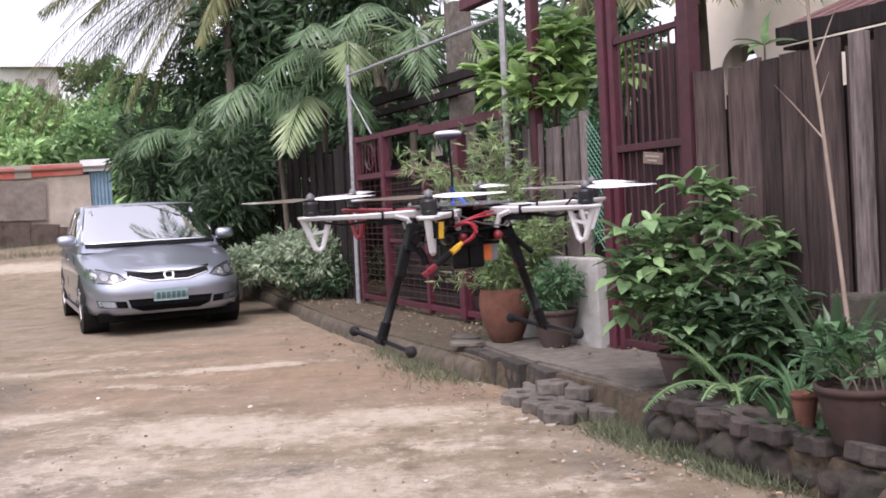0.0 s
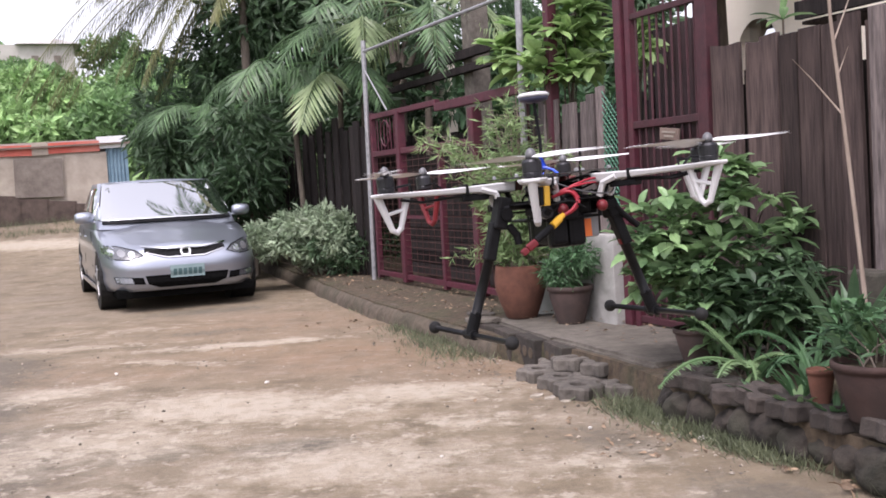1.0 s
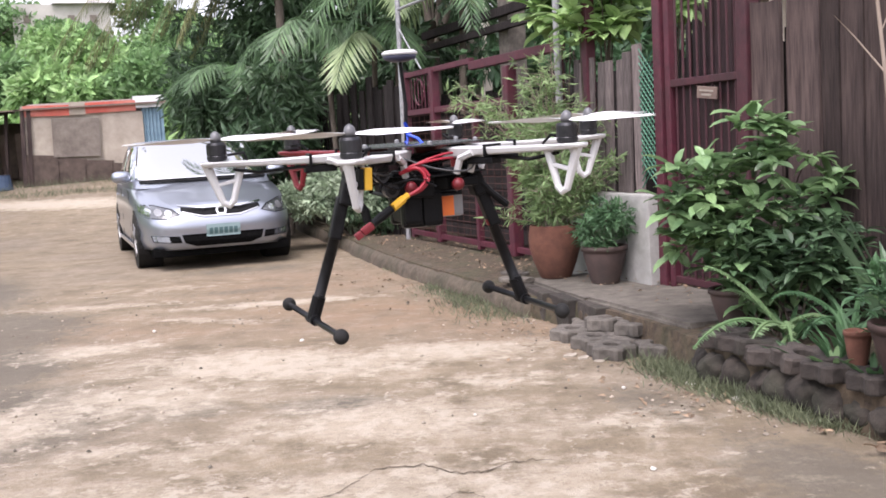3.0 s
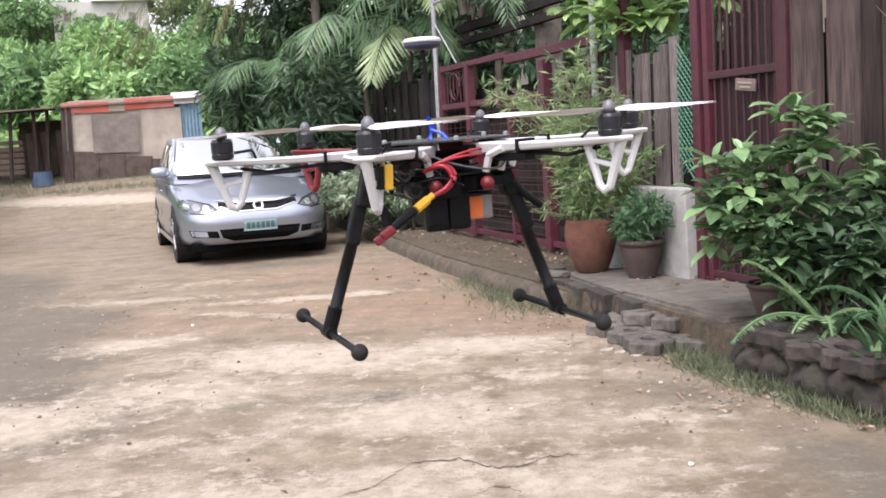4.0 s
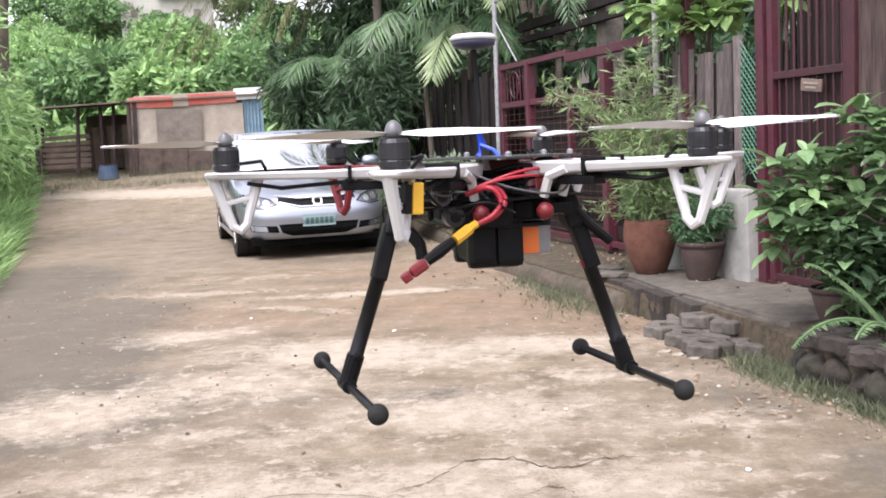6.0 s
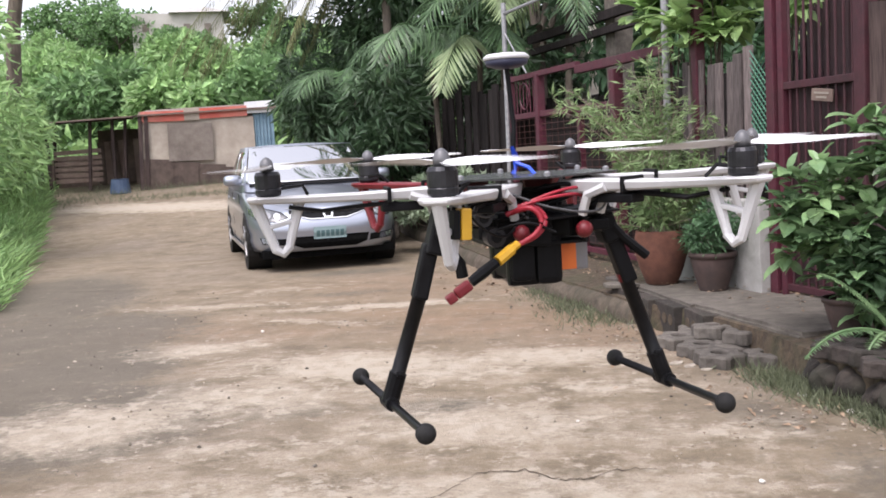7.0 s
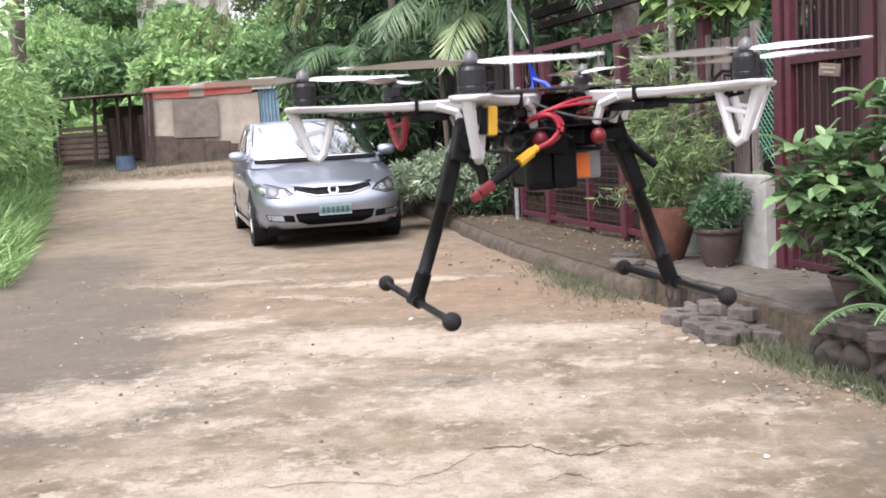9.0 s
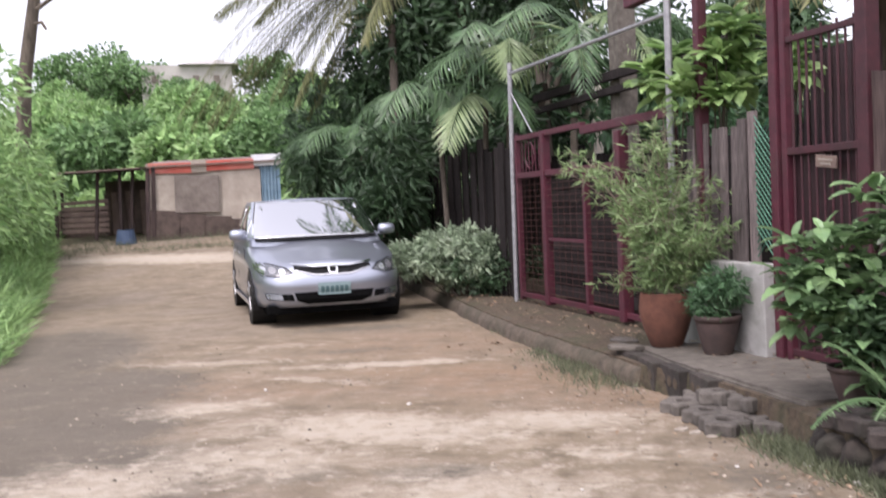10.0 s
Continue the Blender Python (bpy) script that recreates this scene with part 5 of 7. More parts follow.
def paver(x, y, z, tilt=(0, 0), group="", label="grey lobed concrete paver", mesh=None):
    ob = new("paver", mesh or PAVER)
    ob.matrix_basis = pose(x, y, z, tilt[0], tilt[1], rng.random() * 60)
    return tagged(ob, label, "paver", group)


for x, y, z in ((0.36, 6.28, 0), (0.47, 6.00, 0), (0.62, 6.30, 0), (0.66, 5.98, 0), (0.50, 6.55, 0), (0.54, 5.74, 0), (0.80, 5.72, 0), (0.56, 6.18, 0.075), (0.72, 6.00, 0.075)):
    paver(x, y, z + 0.006, (2 * rng.normal(), 2 * rng.normal()), "pile of pavers on the street", "grey lobed concrete paver in a loose pile", PILE)
def rock(x, y, z, r, label, name="stone", material=M_PAVER, flat=0.7):
    bm = bmesh.new()
    bmesh.ops.create_icosphere(bm, subdivisions=2 if r < 0.03 else 4, radius=r)
    o = Vector((x * 7, y * 7, 0))
    for v in bm.verts:
        v.co *= 1 + 0.40 * noise.noise(v.co / r * 0.9 + o) + 0.14 * noise.noise(v.co / r * 2.6 + o) + 0.05 * noise.noise(v.co / r * 7 + o)
        v.co.z *= flat
    ob = mesh_ob(name, bm, material, smooth=True)
    ob.matrix_basis = pose(x, y, z, 0, 0, rng.random() * 360)
    return tagged(ob, label, "stone")


M_REDSTONE = mat("reddish rough stone", (0.036, 0.026, 0.022), (0.085, 0.060, 0.048), 14, 0.95, bump=0.8, c3=(0.035, 0.032, 0.022))
# Mossy stones; the recess shade under the pavers is put into the colour.
M_DARKSTONE = mat("mossy stone darkened for shade", (0.013, 0.011, 0.009), (0.040, 0.032, 0.026), 14, 0.95, bump=0.9, c3=(0.016, 0.020, 0.011), obj_random=0.35)
# a course of rough stones with lobed pavers laid flat on it, shade in their dark colours
edge = [Vector((x, y, 0)) for x, y in KERB[:6]]
for a, b in zip(edge, edge[1:]):
    m = max(1, round((b - a).length / 0.155))
    for k in range(m):
        p = a.lerp(b, (k + 0.5) / m) + N * (0.055 + 0.04 * rng.random())
        if p.y > 5.3:
            continue
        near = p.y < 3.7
        rock(p.x, p.y, 0.065, 0.090 + 0.035 * rng.random(), "rough reddish stone under the planter edge" if near else "mossy stone darkened for shade under the planter edge", material=M_REDSTONE if near else M_DARKSTONE, flat=0.95)
    m = max(1, round((b - a).length / 0.245))
    for k in range(m):
        p = a.lerp(b, (k + 0.5) / m)
        if p.y > 5.25:
            continue
        q = p + N * (0.07 + 0.05 * rng.random())
        paver(q.x, q.y, 0.172 + 0.012 * (k % 2) + 0.006 * rng.normal(), (3 * rng.normal(), 4 * rng.normal()), "flat pavers edging the planter", "mossy lobed concrete paver, darkened for shade, laid on the planter's edge stones")
for x, y, r in ((0.955, 4.86, 0.017), (1.0, 4.70, 0.02), (1.03, 4.66, 0.014), (0.86, 5.0, 0.016), (0.84, 5.04, 0.013), (0.90, 4.98, 0.012), (0.52, 5.0, 0.01), (-0.2, 4.6, 0.008), (0.49, 3.75, 0.012), (-1.4, 6.6, 0.015), (-2.6, 7.2, 0.014)):
    rock(x, y, 0.008, r, "small pale pebble lying on the street", "pebble", M_PEBBLE)

M_FLAKE = mat("pale plaster flake", (0.22, 0.19, 0.155), (0.36, 0.32, 0.265), 16, 0.95, bump=0.4)


def fragment(x, y, z, size, thick, label, material, name="paving_fragment"):
    """A flat broken piece with an uneven outline."""
    bm = bmesh.new()
    o = Vector((x * 3, y * 3, 0))
    ring = [(math.cos(a) * size * (1 + 0.5 * noise.noise(Vector((math.cos(a), math.sin(a), 0)) * 1.6 + o)), math.sin(a) * size * 0.6 * (1 + 0.5 * noise.noise(Vector((math.sin(a), math.cos(a), 2)) * 1.6 + o))) for a in np.linspace(0, math.tau, 15)[:-1]]
    prism(bm, ring, 0.0, thick)
    bmesh.ops.bevel(bm, geom=list(bm.edges), offset=thick * 0.2, segments=1, affect="EDGES")
    ob = mesh_ob(name, bm, material)
    ob.matrix_basis = pose(x, y, z, 0, 0, rng.random() * 180)
    return tagged(ob, label, "fragment")


fragment(0.02, 8.22, 0.168, 0.15, 0.022, "broken pale paving slab on the earth strip beside the pots", M_PILE)
fragment(0.02, 7.62, 0.195, 0.14, 0.03, "broken concrete slab piece at the edge of the thin slab", M_CONCRETE)
for x, y, r in ((0.31, 5.80, 0.05), (0.38, 5.72, 0.045), (0.46, 5.62, 0.03), (0.97, 4.78, 0.028), (1.06, 4.62, 0.022), (1.01, 4.70, 0.018)):
    fragment(x, y, 0.004, r, 0.010, "pale flake of broken plaster lying on the street", M_FLAKE, "plaster_flake")


def leaf_clump(x, y, n, size):
    """A few curled dry leaves caught in a heap."""
    t = thing("dry_leaf_clump", pose(x, y, 0.012), "curled brown dry leaves heaped at the planter's foot", "leaves")
    P = rng.normal(size=(n, 3)) * np.array([size * 0.5, size * 0.4, 0.008]) + np.array([0, 0, 0.012])
    A = rng.normal(size=(n, 3)) * np.array([1, 1, 0.35])
    v, f = wide_leaves(P, A, np.full(n, size), np.full(n, size * 0.55), np.tile([[0, 0, 1.0]], (n, 1)) + rng.normal(size=(n, 3)) * 0.4)
    array_mesh("leaf_heap", v, f, M_DEADLEAF, t)


for x, y, n, size in ((1.36, 3.84, 9, 0.055), (1.22, 4.12, 5, 0.035), (0.93, 4.86, 7, 0.03), (-0.9, 8.9, 6, 0.04), (-1.15, 9.4, 7, 0.045), (-1.45, 9.2, 5, 0.04)):
    leaf_clump(x, y, n, size)

# ---- grass and litter ----
def tufts(spots, n, length, leaf, name, label, lean=0.6):
    P, A = [], []
    for k in range(n):
        x0, y0, x1, y1, w = spots[rng.integers(len(spots))]
        f = rng.random()
        x, y = x0 + (x1 - x0) * f + rng.normal() * w, y0 + (y1 - y0) * f + rng.normal() * w
        P.append((x, y, g_at(x, y) + 0.0))
        A.append(np.array([rng.normal() * lean, rng.normal() * lean, 1.0]))
    ln = length * (0.4 + 0.8 * rng.random(n))
    v, f = leaves(np.array(P), np.array(A), ln, 0.0045 + 0.008 * length, 0.1)
    ob = array_mesh(name, v, f, leaf)
    return tagged(ob, label, "grass", kind="stuff")


tufts([(-0.62, 8.5, -0.05, 7.1, 0.13), (-0.35, 7.9, 0.0, 7.1, 0.16), (-0.75, 8.9, -0.3, 7.8, 0.08), (0.78, 5.5, 1.0, 4.85, 0.055), (0.98, 4.9, 1.2, 4.4, 0.045), (0.85, 5.3, 1.0, 4.8, 0.05)], 3600, 0.075, L_GRASS, "kerb_grass", "thin dry grass along the kerb foot")
tufts([(-1.3, 10.4, -0.6, 8.9, 0.05), (1.2, 4.4, 1.5, 3.7, 0.04)], 260, 0.08, L_GRASS, "kerb_weeds", "sparse weeds at the kerb")

tufts([(0.68, 5.62, 0.98, 4.78, 0.07), (0.95, 4.9, 1.17, 4.35, 0.06), (0.72, 5.4, 0.9, 4.95, 0.08), (1.08, 4.6, 1.30, 4.15, 0.05)], 2300, 0.095, L_GRASS, "planter_grass", "soft grey-green grass below the edge pavers", 0.75)


def litter(n):
    P = []
    for k in range(n):
        f = rng.random() ** 0.7
        i = rng.integers(3, len(KERB) - 4)
        a, b = Vector((*KERB[i], 0)), Vector((*KERB[i + 1], 0))
        p = a.lerp(b, rng.random()) - N * abs(rng.normal()) * 0.35 + N * 0.0
        P.append((p.x, p.y, g_at(p.x, p.y) + 0.010))
    for k in range(n):
        p = fp(rng.uniform(1.3, 7), 0.1 - rng.random() * 0.7)
        P.append((p.x, p.y, 0.195))
    for k in range(n // 5):
        p = fp(rng.uniform(-0.9, 1.2), -rng.random() ** 2 * 0.5)
        P.append((p.x, p.y, 0.222))
    for k in range(n // 8):
        P.append((rng.uniform(-6, 0.8), rng.uniform(3.2, 11), 0.012))
    P = np.array(P)
    A = rng.normal(size=P.shape) * np.array([1, 1, 0.12])
    ln = 0.018 + 0.035 * rng.random(len(P))
    v, f = leaves(P, A, ln, ln * 0.45, 0.15, np.tile([[0, 0, 1.0]], (len(P), 1)) + rng.normal(size=P.shape) * 0.2)
    tagged(array_mesh("leaf_litter", v, f, M_DEADLEAF), "dry fallen leaves scattered on the street and strip", "leaves", kind="stuff")


litter(620)


def pebbles(n):
    """Small stones and crumbs of concrete, loose on the street."""
    V, F = [], []
    for k in range(n):
        q = rng.random()
        if q < 0.45:
            x, y = rng.uniform(-5.2, -1.8), rng.uniform(3.6, 9.5)
        elif q < 0.7:
            x, y = rng.uniform(-3.0, 0.9), rng.uniform(3.2, 8.0)
        else:
            i = rng.integers(2, 9)
            e = Vector((*KERB[i], 0)).lerp(Vector((*KERB[i + 1], 0)), rng.random()) - N * (0.03 + abs(rng.normal()) * 0.22)
            x, y = e.x, e.y
        r = 0.0035 + 0.011 * rng.random() ** 3
        z = g_at(x, y) + 0.010 * noise.fractal(Vector((x * 0.9, y * 0.9, 0)), 1.0, 2.0, 4) + r * 0.3
        b = len(V)
        for dx, dy, dz in ((1, 0, 0), (0.2, 1, 0), (-1, 0.2, 0), (-0.1, -1, 0), (0.1, 0.1, 0.7), (0, 0, -0.7)):
            V.append((x + r * dx * rng.uniform(0.7, 1.3), y + r * dy * rng.uniform(0.7, 1.3), z + r * dz))
        F += [(b + i, b + (i + 1) % 4, b + 4) for i in range(4)] + [(b + (i + 1) % 4, b + i, b + 5) for i in range(4)]
    tagged(array_mesh("street_grit", V, F, M_GRIT), "small loose stones and crumbs on the street", "gravel", kind="stuff")


M_GRIT = mat("loose grit", (0.085, 0.068, 0.052), (0.30, 0.26, 0.21), 30, 0.95, bump=0.2, island=0.8)
pebbles(900)

# ---- left verge ----
def verge():
    P, A = [], []
    for k in range(26000):
        y = rng.uniform(8.5, 30)
        x = -5.55 - 0.545 * (y - 8.5) - abs(rng.normal()) * 1.7
        h = min(1.9, 0.25 + 0.95 * (-5.5 - 0.545 * (y - 8.5) - x)) * (0.6 + 0.5 * noise.noise(Vector((x * 0.8, y * 0.8, 0))))
        z = g_at(x, y)
        P.append((x, y, z + rng.random() * max(h, 0.05)))
        A.append(np.array([rng.normal() * 0.8 + 0.35, rng.normal() * 0.8 - 0.3, 0.55]))
    ln = 0.28 * (0.5 + rng.random(len(P)))
    v, f = leaves(np.array(P), np.array(A), ln, 0.022, 0.1)
    tagged(array_mesh("tall_weeds", v, f, L_HILL), "tall bright green weeds along the street's edge", "weeds", kind="stuff")


verge()
for x, y, h, n in ((-9.2, 12.0, 2.6, 3500), (-11.2, 16.0, 3.0, 3500), (-13.6, 20.5, 3.0, 3000), (-15.8, 23.5, 3.4, 3000), (-10.6, 13.2, 4.4, 3500), (-13.2, 17.5, 4.6, 3500)):
    tree((x, y, g_at(x, y)), h * 0.45, clustered_lobes(0, 0, h * 0.52, h * 0.42, h * 0.4, h * 0.45, 18, h * 0.17), n, 0.20, 0.07, L_HILL, "bright green roadside tree among tall weeds", 0.07, 0.4, "roadside trees")
tree((-12.3, 18.9, g_at(-12.3, 18.9)), 1.8, clustered_lobes(0, 0, 2.5, 1.1, 1.1, 1.9, 16, 0.5), 2800, 0.2, 0.07, L_HILL, "slim bright green tree before the bare trunk", 0.07, 0.4, "roadside trees")
bt_ = thing("bare_trunk", pose(-12.6, 21.3, g_at(-12.6, 21.3)), "leaning bare grey tree trunk with a broken branch", "tree")
limb_mesh([([(-0.62, 0, 0), (-0.5, 0, 2.2), (-0.38, 0, 3.9), (-0.16, 0, 5.0), (0.02, 0, 5.9), (0.14, 0, 6.9)], 0.19, 0.12)], M_BARK, "trunk", bt_)
for br in (([(-0.02, 0, 5.5), (0.4, -0.1, 5.68), (0.78, -0.15, 5.84)], 0.06, 0.035), ([(-0.1, 0, 5.2), (0.2, -0.1, 5.22), (0.30, -0.1, 5.05)], 0.05, 0.03)):
    limb_mesh([br], M_BARK, "broken_branch", bt_)

# ---- hillside ----
k = 0
for x, y, h in ((-17, 33, 4.2), (-13.5, 31, 3.6), (-20.5, 36, 4.6), (-10.5, 32, 3.8), (-24, 40, 4.8), (-17, 41, 4.6), (-12.5, 39, 4.2), (-8, 36, 4.4), (-21, 47, 4.8), (-15.5, 49, 4.6), (-27, 48, 5.0), (-31, 55, 5.0), (-23.5, 56, 5.0), (-17.5, 58, 4.8), (-11, 47, 4.8), (-12, 57, 5.0), (-36, 62, 5.2), (-27, 62, 4.4), (-5, 44, 5.0), (-20, 29.5, 3.6), (-24.5, 33, 4.4), (-29, 41, 5.0), (-34, 49, 5.0), (-6.5, 30, 4.0)):
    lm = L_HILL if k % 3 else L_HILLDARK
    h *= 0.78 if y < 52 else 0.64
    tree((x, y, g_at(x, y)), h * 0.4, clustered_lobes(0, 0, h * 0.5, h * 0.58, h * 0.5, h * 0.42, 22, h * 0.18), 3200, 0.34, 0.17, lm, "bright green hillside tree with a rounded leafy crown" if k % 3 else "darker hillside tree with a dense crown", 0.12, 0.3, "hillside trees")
    k += 1
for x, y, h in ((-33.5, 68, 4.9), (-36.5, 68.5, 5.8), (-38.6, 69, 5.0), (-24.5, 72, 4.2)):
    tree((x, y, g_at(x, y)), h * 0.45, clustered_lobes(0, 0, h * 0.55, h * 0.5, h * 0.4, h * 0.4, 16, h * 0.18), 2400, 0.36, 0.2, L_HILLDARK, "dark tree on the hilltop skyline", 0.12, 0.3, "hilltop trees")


def undergrowth():
    P, d = [], []
    n = 26000
    x = rng.uniform(-48, -1, n)
    y = rng.uniform(27, 70, n)
    keep = (y > 27.5 + np.abs(x + 12) * 0.02)
    x, y = x[keep], y[keep]
    z = rise(x, y) + rng.random(len(x)) ** 1.5 * (0.6 + 0.9 * np.clip((y - 28) / 8, 0, 1))
    P = np.stack([x, y, z], 1)
    A = rng.normal(size=P.shape) + np.array([0, -0.4, 0.5])
    ln = 0.5 * (0.5 + rng.random(len(P)))
    v, f = leaves(P, A, ln, ln * 0.5, 0.2)
    tagged(array_mesh("hill_undergrowth", v, f, L_HILL), "bright green bushes covering the hillside", "bushes", kind="stuff")


undergrowth()
tufts([(-16, 26, -8, 27.5, 0.8), (-13.5, 22.9, -9, 23.6, 0.3), (-13, 20, -11.5, 22.5, 0.4), (-11, 21.5, -6.5, 22.3, 0.15)], 4200, 0.22, L_GRASS, "verge_grass", "rough grass before the shack")

# ---- car ----
from mathutils.bvhtree import BVHTree


def make_car():
    car = thing("car", pose(-4.117, 13.245, 0.0, 0, 0, -65.2), "grey-lilac metallic four-door saloon car parked facing down the street", "car")
    HL, HW = 2.27, 0.885

    def plan(th):
        c, s = math.cos(th), math.sin(th)
        e = 2 / 5.6
        return HL * math.copysign(abs(c) ** e, c), HW * math.copysign(abs(s) ** e, s)

    def shoulder(x):
        """Height of the body's shoulder along its length."""
        pts = [(-2.3, 0.98), (-1.7, 1.02), (-0.6, 0.97), (0.6, 0.93), (1.1, 0.88), (1.6, 0.80), (2.0, 0.71), (2.3, 0.64)]
        for (a, za), (b, zb) in zip(pts, pts[1:]):
            if a <= x <= b:
                return za + (zb - za) * (x - a) / (b - a)
        return pts[-1][1] if x > 0 else pts[0][1]

    def inset(z, x):
        zs = shoulder(x)
        v = (z - 0.235) / (zs - 0.235)
        return 0.035 * max(0, 0.25 - v) / 0.25 + 0.055 * max(0, v - 0.62) ** 2 / 0.144 + (0.012 if 0.30 < v < 0.5 else 0)

    def nose(y, z):
        """How far forward the front skin stands at a width and height."""
        x = HL * (1 - min(0.999, abs(y) / HW) ** 5.6) ** (1 / 5.6)
        return x - inset(z, x) * 1.5
    nth, rows = 96, [0.0, 0.1, 0.22, 0.36, 0.5, 0.64, 0.78, 0.9, 1.0]
    bm = bmesh.new()
    grid = []
    for v in rows:
        ring = []
        for k in range(nth):
            x, y = plan(k * math.tau / nth)
            z = 0.235 + v * (shoulder(x) - 0.235)
            i = inset(z, x)
            fr = 1.5 if x > 1.2 else 1.0
            ring.append(bm.verts.new((x - math.copysign(i * fr, x) * min(1, abs(x) / 1.9) ** 3, y - math.copysign(i, y) * min(1, abs(y) / 0.6), z)))
        grid.append(ring)
    for r0, r1 in zip(grid, grid[1:]):
        for k in range(nth):
            bm.faces.new((r0[k], r0[(k + 1) % nth], r1[(k + 1) % nth], r1[k]))
    bm.faces.new(list(reversed(grid[0])))
    # bonnet, boot and the deck between, bowed across
    top = grid[-1]
    left, right = [top[k] for k in range(0, nth // 2 + 1)], [top[(nth - k) % nth] for k in range(0, nth // 2 + 1)]
    cross = []
    for a, b in zip(left, right):
        line = [a]
        if a is not b:
            for j in range(1, 8):
                f = j / 8
                p = a.co.lerp(b.co, f)
                bow = 4 * f * (1 - f)
                lift = 0.085 if p.x > -0.5 else 0.05
                p.z += lift * bow * min(1, abs(a.co.y - b.co.y) / 1.2)
                line.append(bm.verts.new(p))
        line.append(b)
        cross.append(line)
    for l0, l1 in zip(cross, cross[1:]):
        for j in range(8):
            q = [l0[j] if len(l0) > 2 else l0[0], l0[j + 1] if len(l0) > 2 else l0[0], l1[j + 1] if len(l1) > 2 else l1[0], l1[j] if len(l1) > 2 else l1[0]]
            q = list(dict.fromkeys(q))
            if len(q) > 2:
                try:
                    bm.faces.new(q)
                except ValueError:
                    pass
    bmesh.ops.recalc_face_normals(bm, faces=bm.faces)
    skin_tree = BVHTree.FromBMesh(bm)
    body = part("body", bm, M_PAINT, car, smooth=True)

    # cabin: pillars and roof
    def ring_at(f):
        """Cabin outline at f from belt (0) to roof (1): front x, rear x, half width, z."""
        return 1.18 - 0.98 * f, -1.72 + 0.75 * f, 0.850 - 0.155 * f ** 1.15, 0.90 + 0.555 * f ** 0.92
    bm = bmesh.new()
    rings = []
    nr = 64
    for f in (0.0, 0.2, 0.4, 0.6, 0.8, 0.93, 1.0):
        xf, xr, w, z = ring_at(f)
        ring = []
        for k in range(nr):
            th = k * math.tau / nr
            c, s = math.cos(th), math.sin(th)
            e = 2 / 9
            x = (xf + xr) / 2 + (xf - xr) / 2 * math.copysign(abs(c) ** e, c)
            y = w * math.copysign(abs(s) ** e, s)
            x += 0.055 * (1 - (y / w) ** 2) * (1 if c > 0 else -0.5)
            ring.append(bm.verts.new((x, y, z)))
        rings.append(ring)
    for r0, r1 in zip(rings, rings[1:]):
        for k in range(nr):
            bm.faces.new((r0[k], r0[(k + 1) % nr], r1[(k + 1) % nr], r1[k]))
    topr = rings[-1]
    lr = [(topr[k], topr[(nr - k) % nr]) for k in range(0, nr // 2 + 1)]
    cross = []
    for a, b in lr:
        line = [a]
        if a is not b:
            for j in range(1, 6):
                f = j / 6
                p = a.co.lerp(b.co, f)
                p.z += 0.022 * 4 * f * (1 - f) * min(1, abs(a.co.y - b.co.y) / 0.8)
                line.append(bm.verts.new(p))
        line.append(b)
        cross.append(line)
    for l0, l1 in zip(cross, cross[1:]):
        for j in range(6):
            q = [l0[min(j, len(l0) - 1)], l0[min(j + 1, len(l0) - 1)], l1[min(j + 1, len(l1) - 1)], l1[min(j, len(l1) - 1)]]
            if len(l0) == 2:
                q = [l0[0], l1[j + 1], l1[j]]
            if len(l1) == 2:
                q = [l0[j], l0[j + 1], l1[0]]
            q = list(dict.fromkeys(q))
            if len(q) > 2:
                try:
                    bm.faces.new(q)
                except ValueError:
                    pass
    bmesh.ops.recalc_face_normals(bm, faces=bm.faces)
    part("cabin_shell", bm, M_PAINT, car, smooth=True)

    def cabin_point(f, th_y, front=True):
        """On the screen's skin: f up, th_y across from -1 to 1."""
        xf, xr, w, z = ring_at(f)
        y = w * th_y
        c = (1 - min(0.9999, abs(th_y)) ** 9) ** (1 / 9)
        mid, half = (xf + xr) / 2, (xf - xr) / 2
        x = mid + half * c + 0.055 * (1 - th_y ** 2) if front else mid - half * c - 0.05 * (1 - th_y ** 2)
        return Vector((x, y, z))

    def skin(name, fn, us, vs, out, material, label=""):
        bm = bmesh.new()
        g = [[bm.verts.new(fn(u, v) + Vector(out)) for u in us] for v in vs]
        for r0, r1 in zip(g, g[1:]):
            for k in range(len(us) - 1):
                bm.faces.new((r0[k], r0[k + 1], r1[k + 1], r1[k]))
        bmesh.ops.recalc_face_normals(bm, faces=bm.faces)
        ob = part(name, bm, material, car, label, smooth=True)
        sol = ob.modifiers.new("thickness", "SOLIDIFY")
        sol.thickness = 0.004
        return ob
    skin("windscreen", lambda u, v: cabin_point(v, u), np.linspace(-0.945, 0.945, 41), np.linspace(0.145, 0.965, 40), (0.010, 0, 0.008), M_WINDSCREEN, "sloping windscreen mirroring the sky")
    skin("cowl", lambda u, v: cabin_point(v, u), np.linspace(-0.90, 0.90, 17), np.linspace(0.08, 0.145, 6), (0.012, 0, 0.009), M_BLACK, "black cowl below the windscreen")
    skin("rear_window", lambda u, v: cabin_point(v, u, False), np.linspace(-0.88, 0.88, 9), np.linspace(0.15, 0.9, 5), (-0.010, 0, 0.008), M_WINDSCREEN)
    for sy in (1, -1):
        def side(u, v):
            xf, xr, w, z = ring_at(v)
            x = u * (1 - v) + (u * 0.62 - 0.12) * v
            mid, half = (xf + xr) / 2, (xf - xr) / 2
            y = w * (1 - min(0.98, abs((x - mid) / half)) ** 9) ** (1 / 9)
            return Vector((x, sy * y, z))
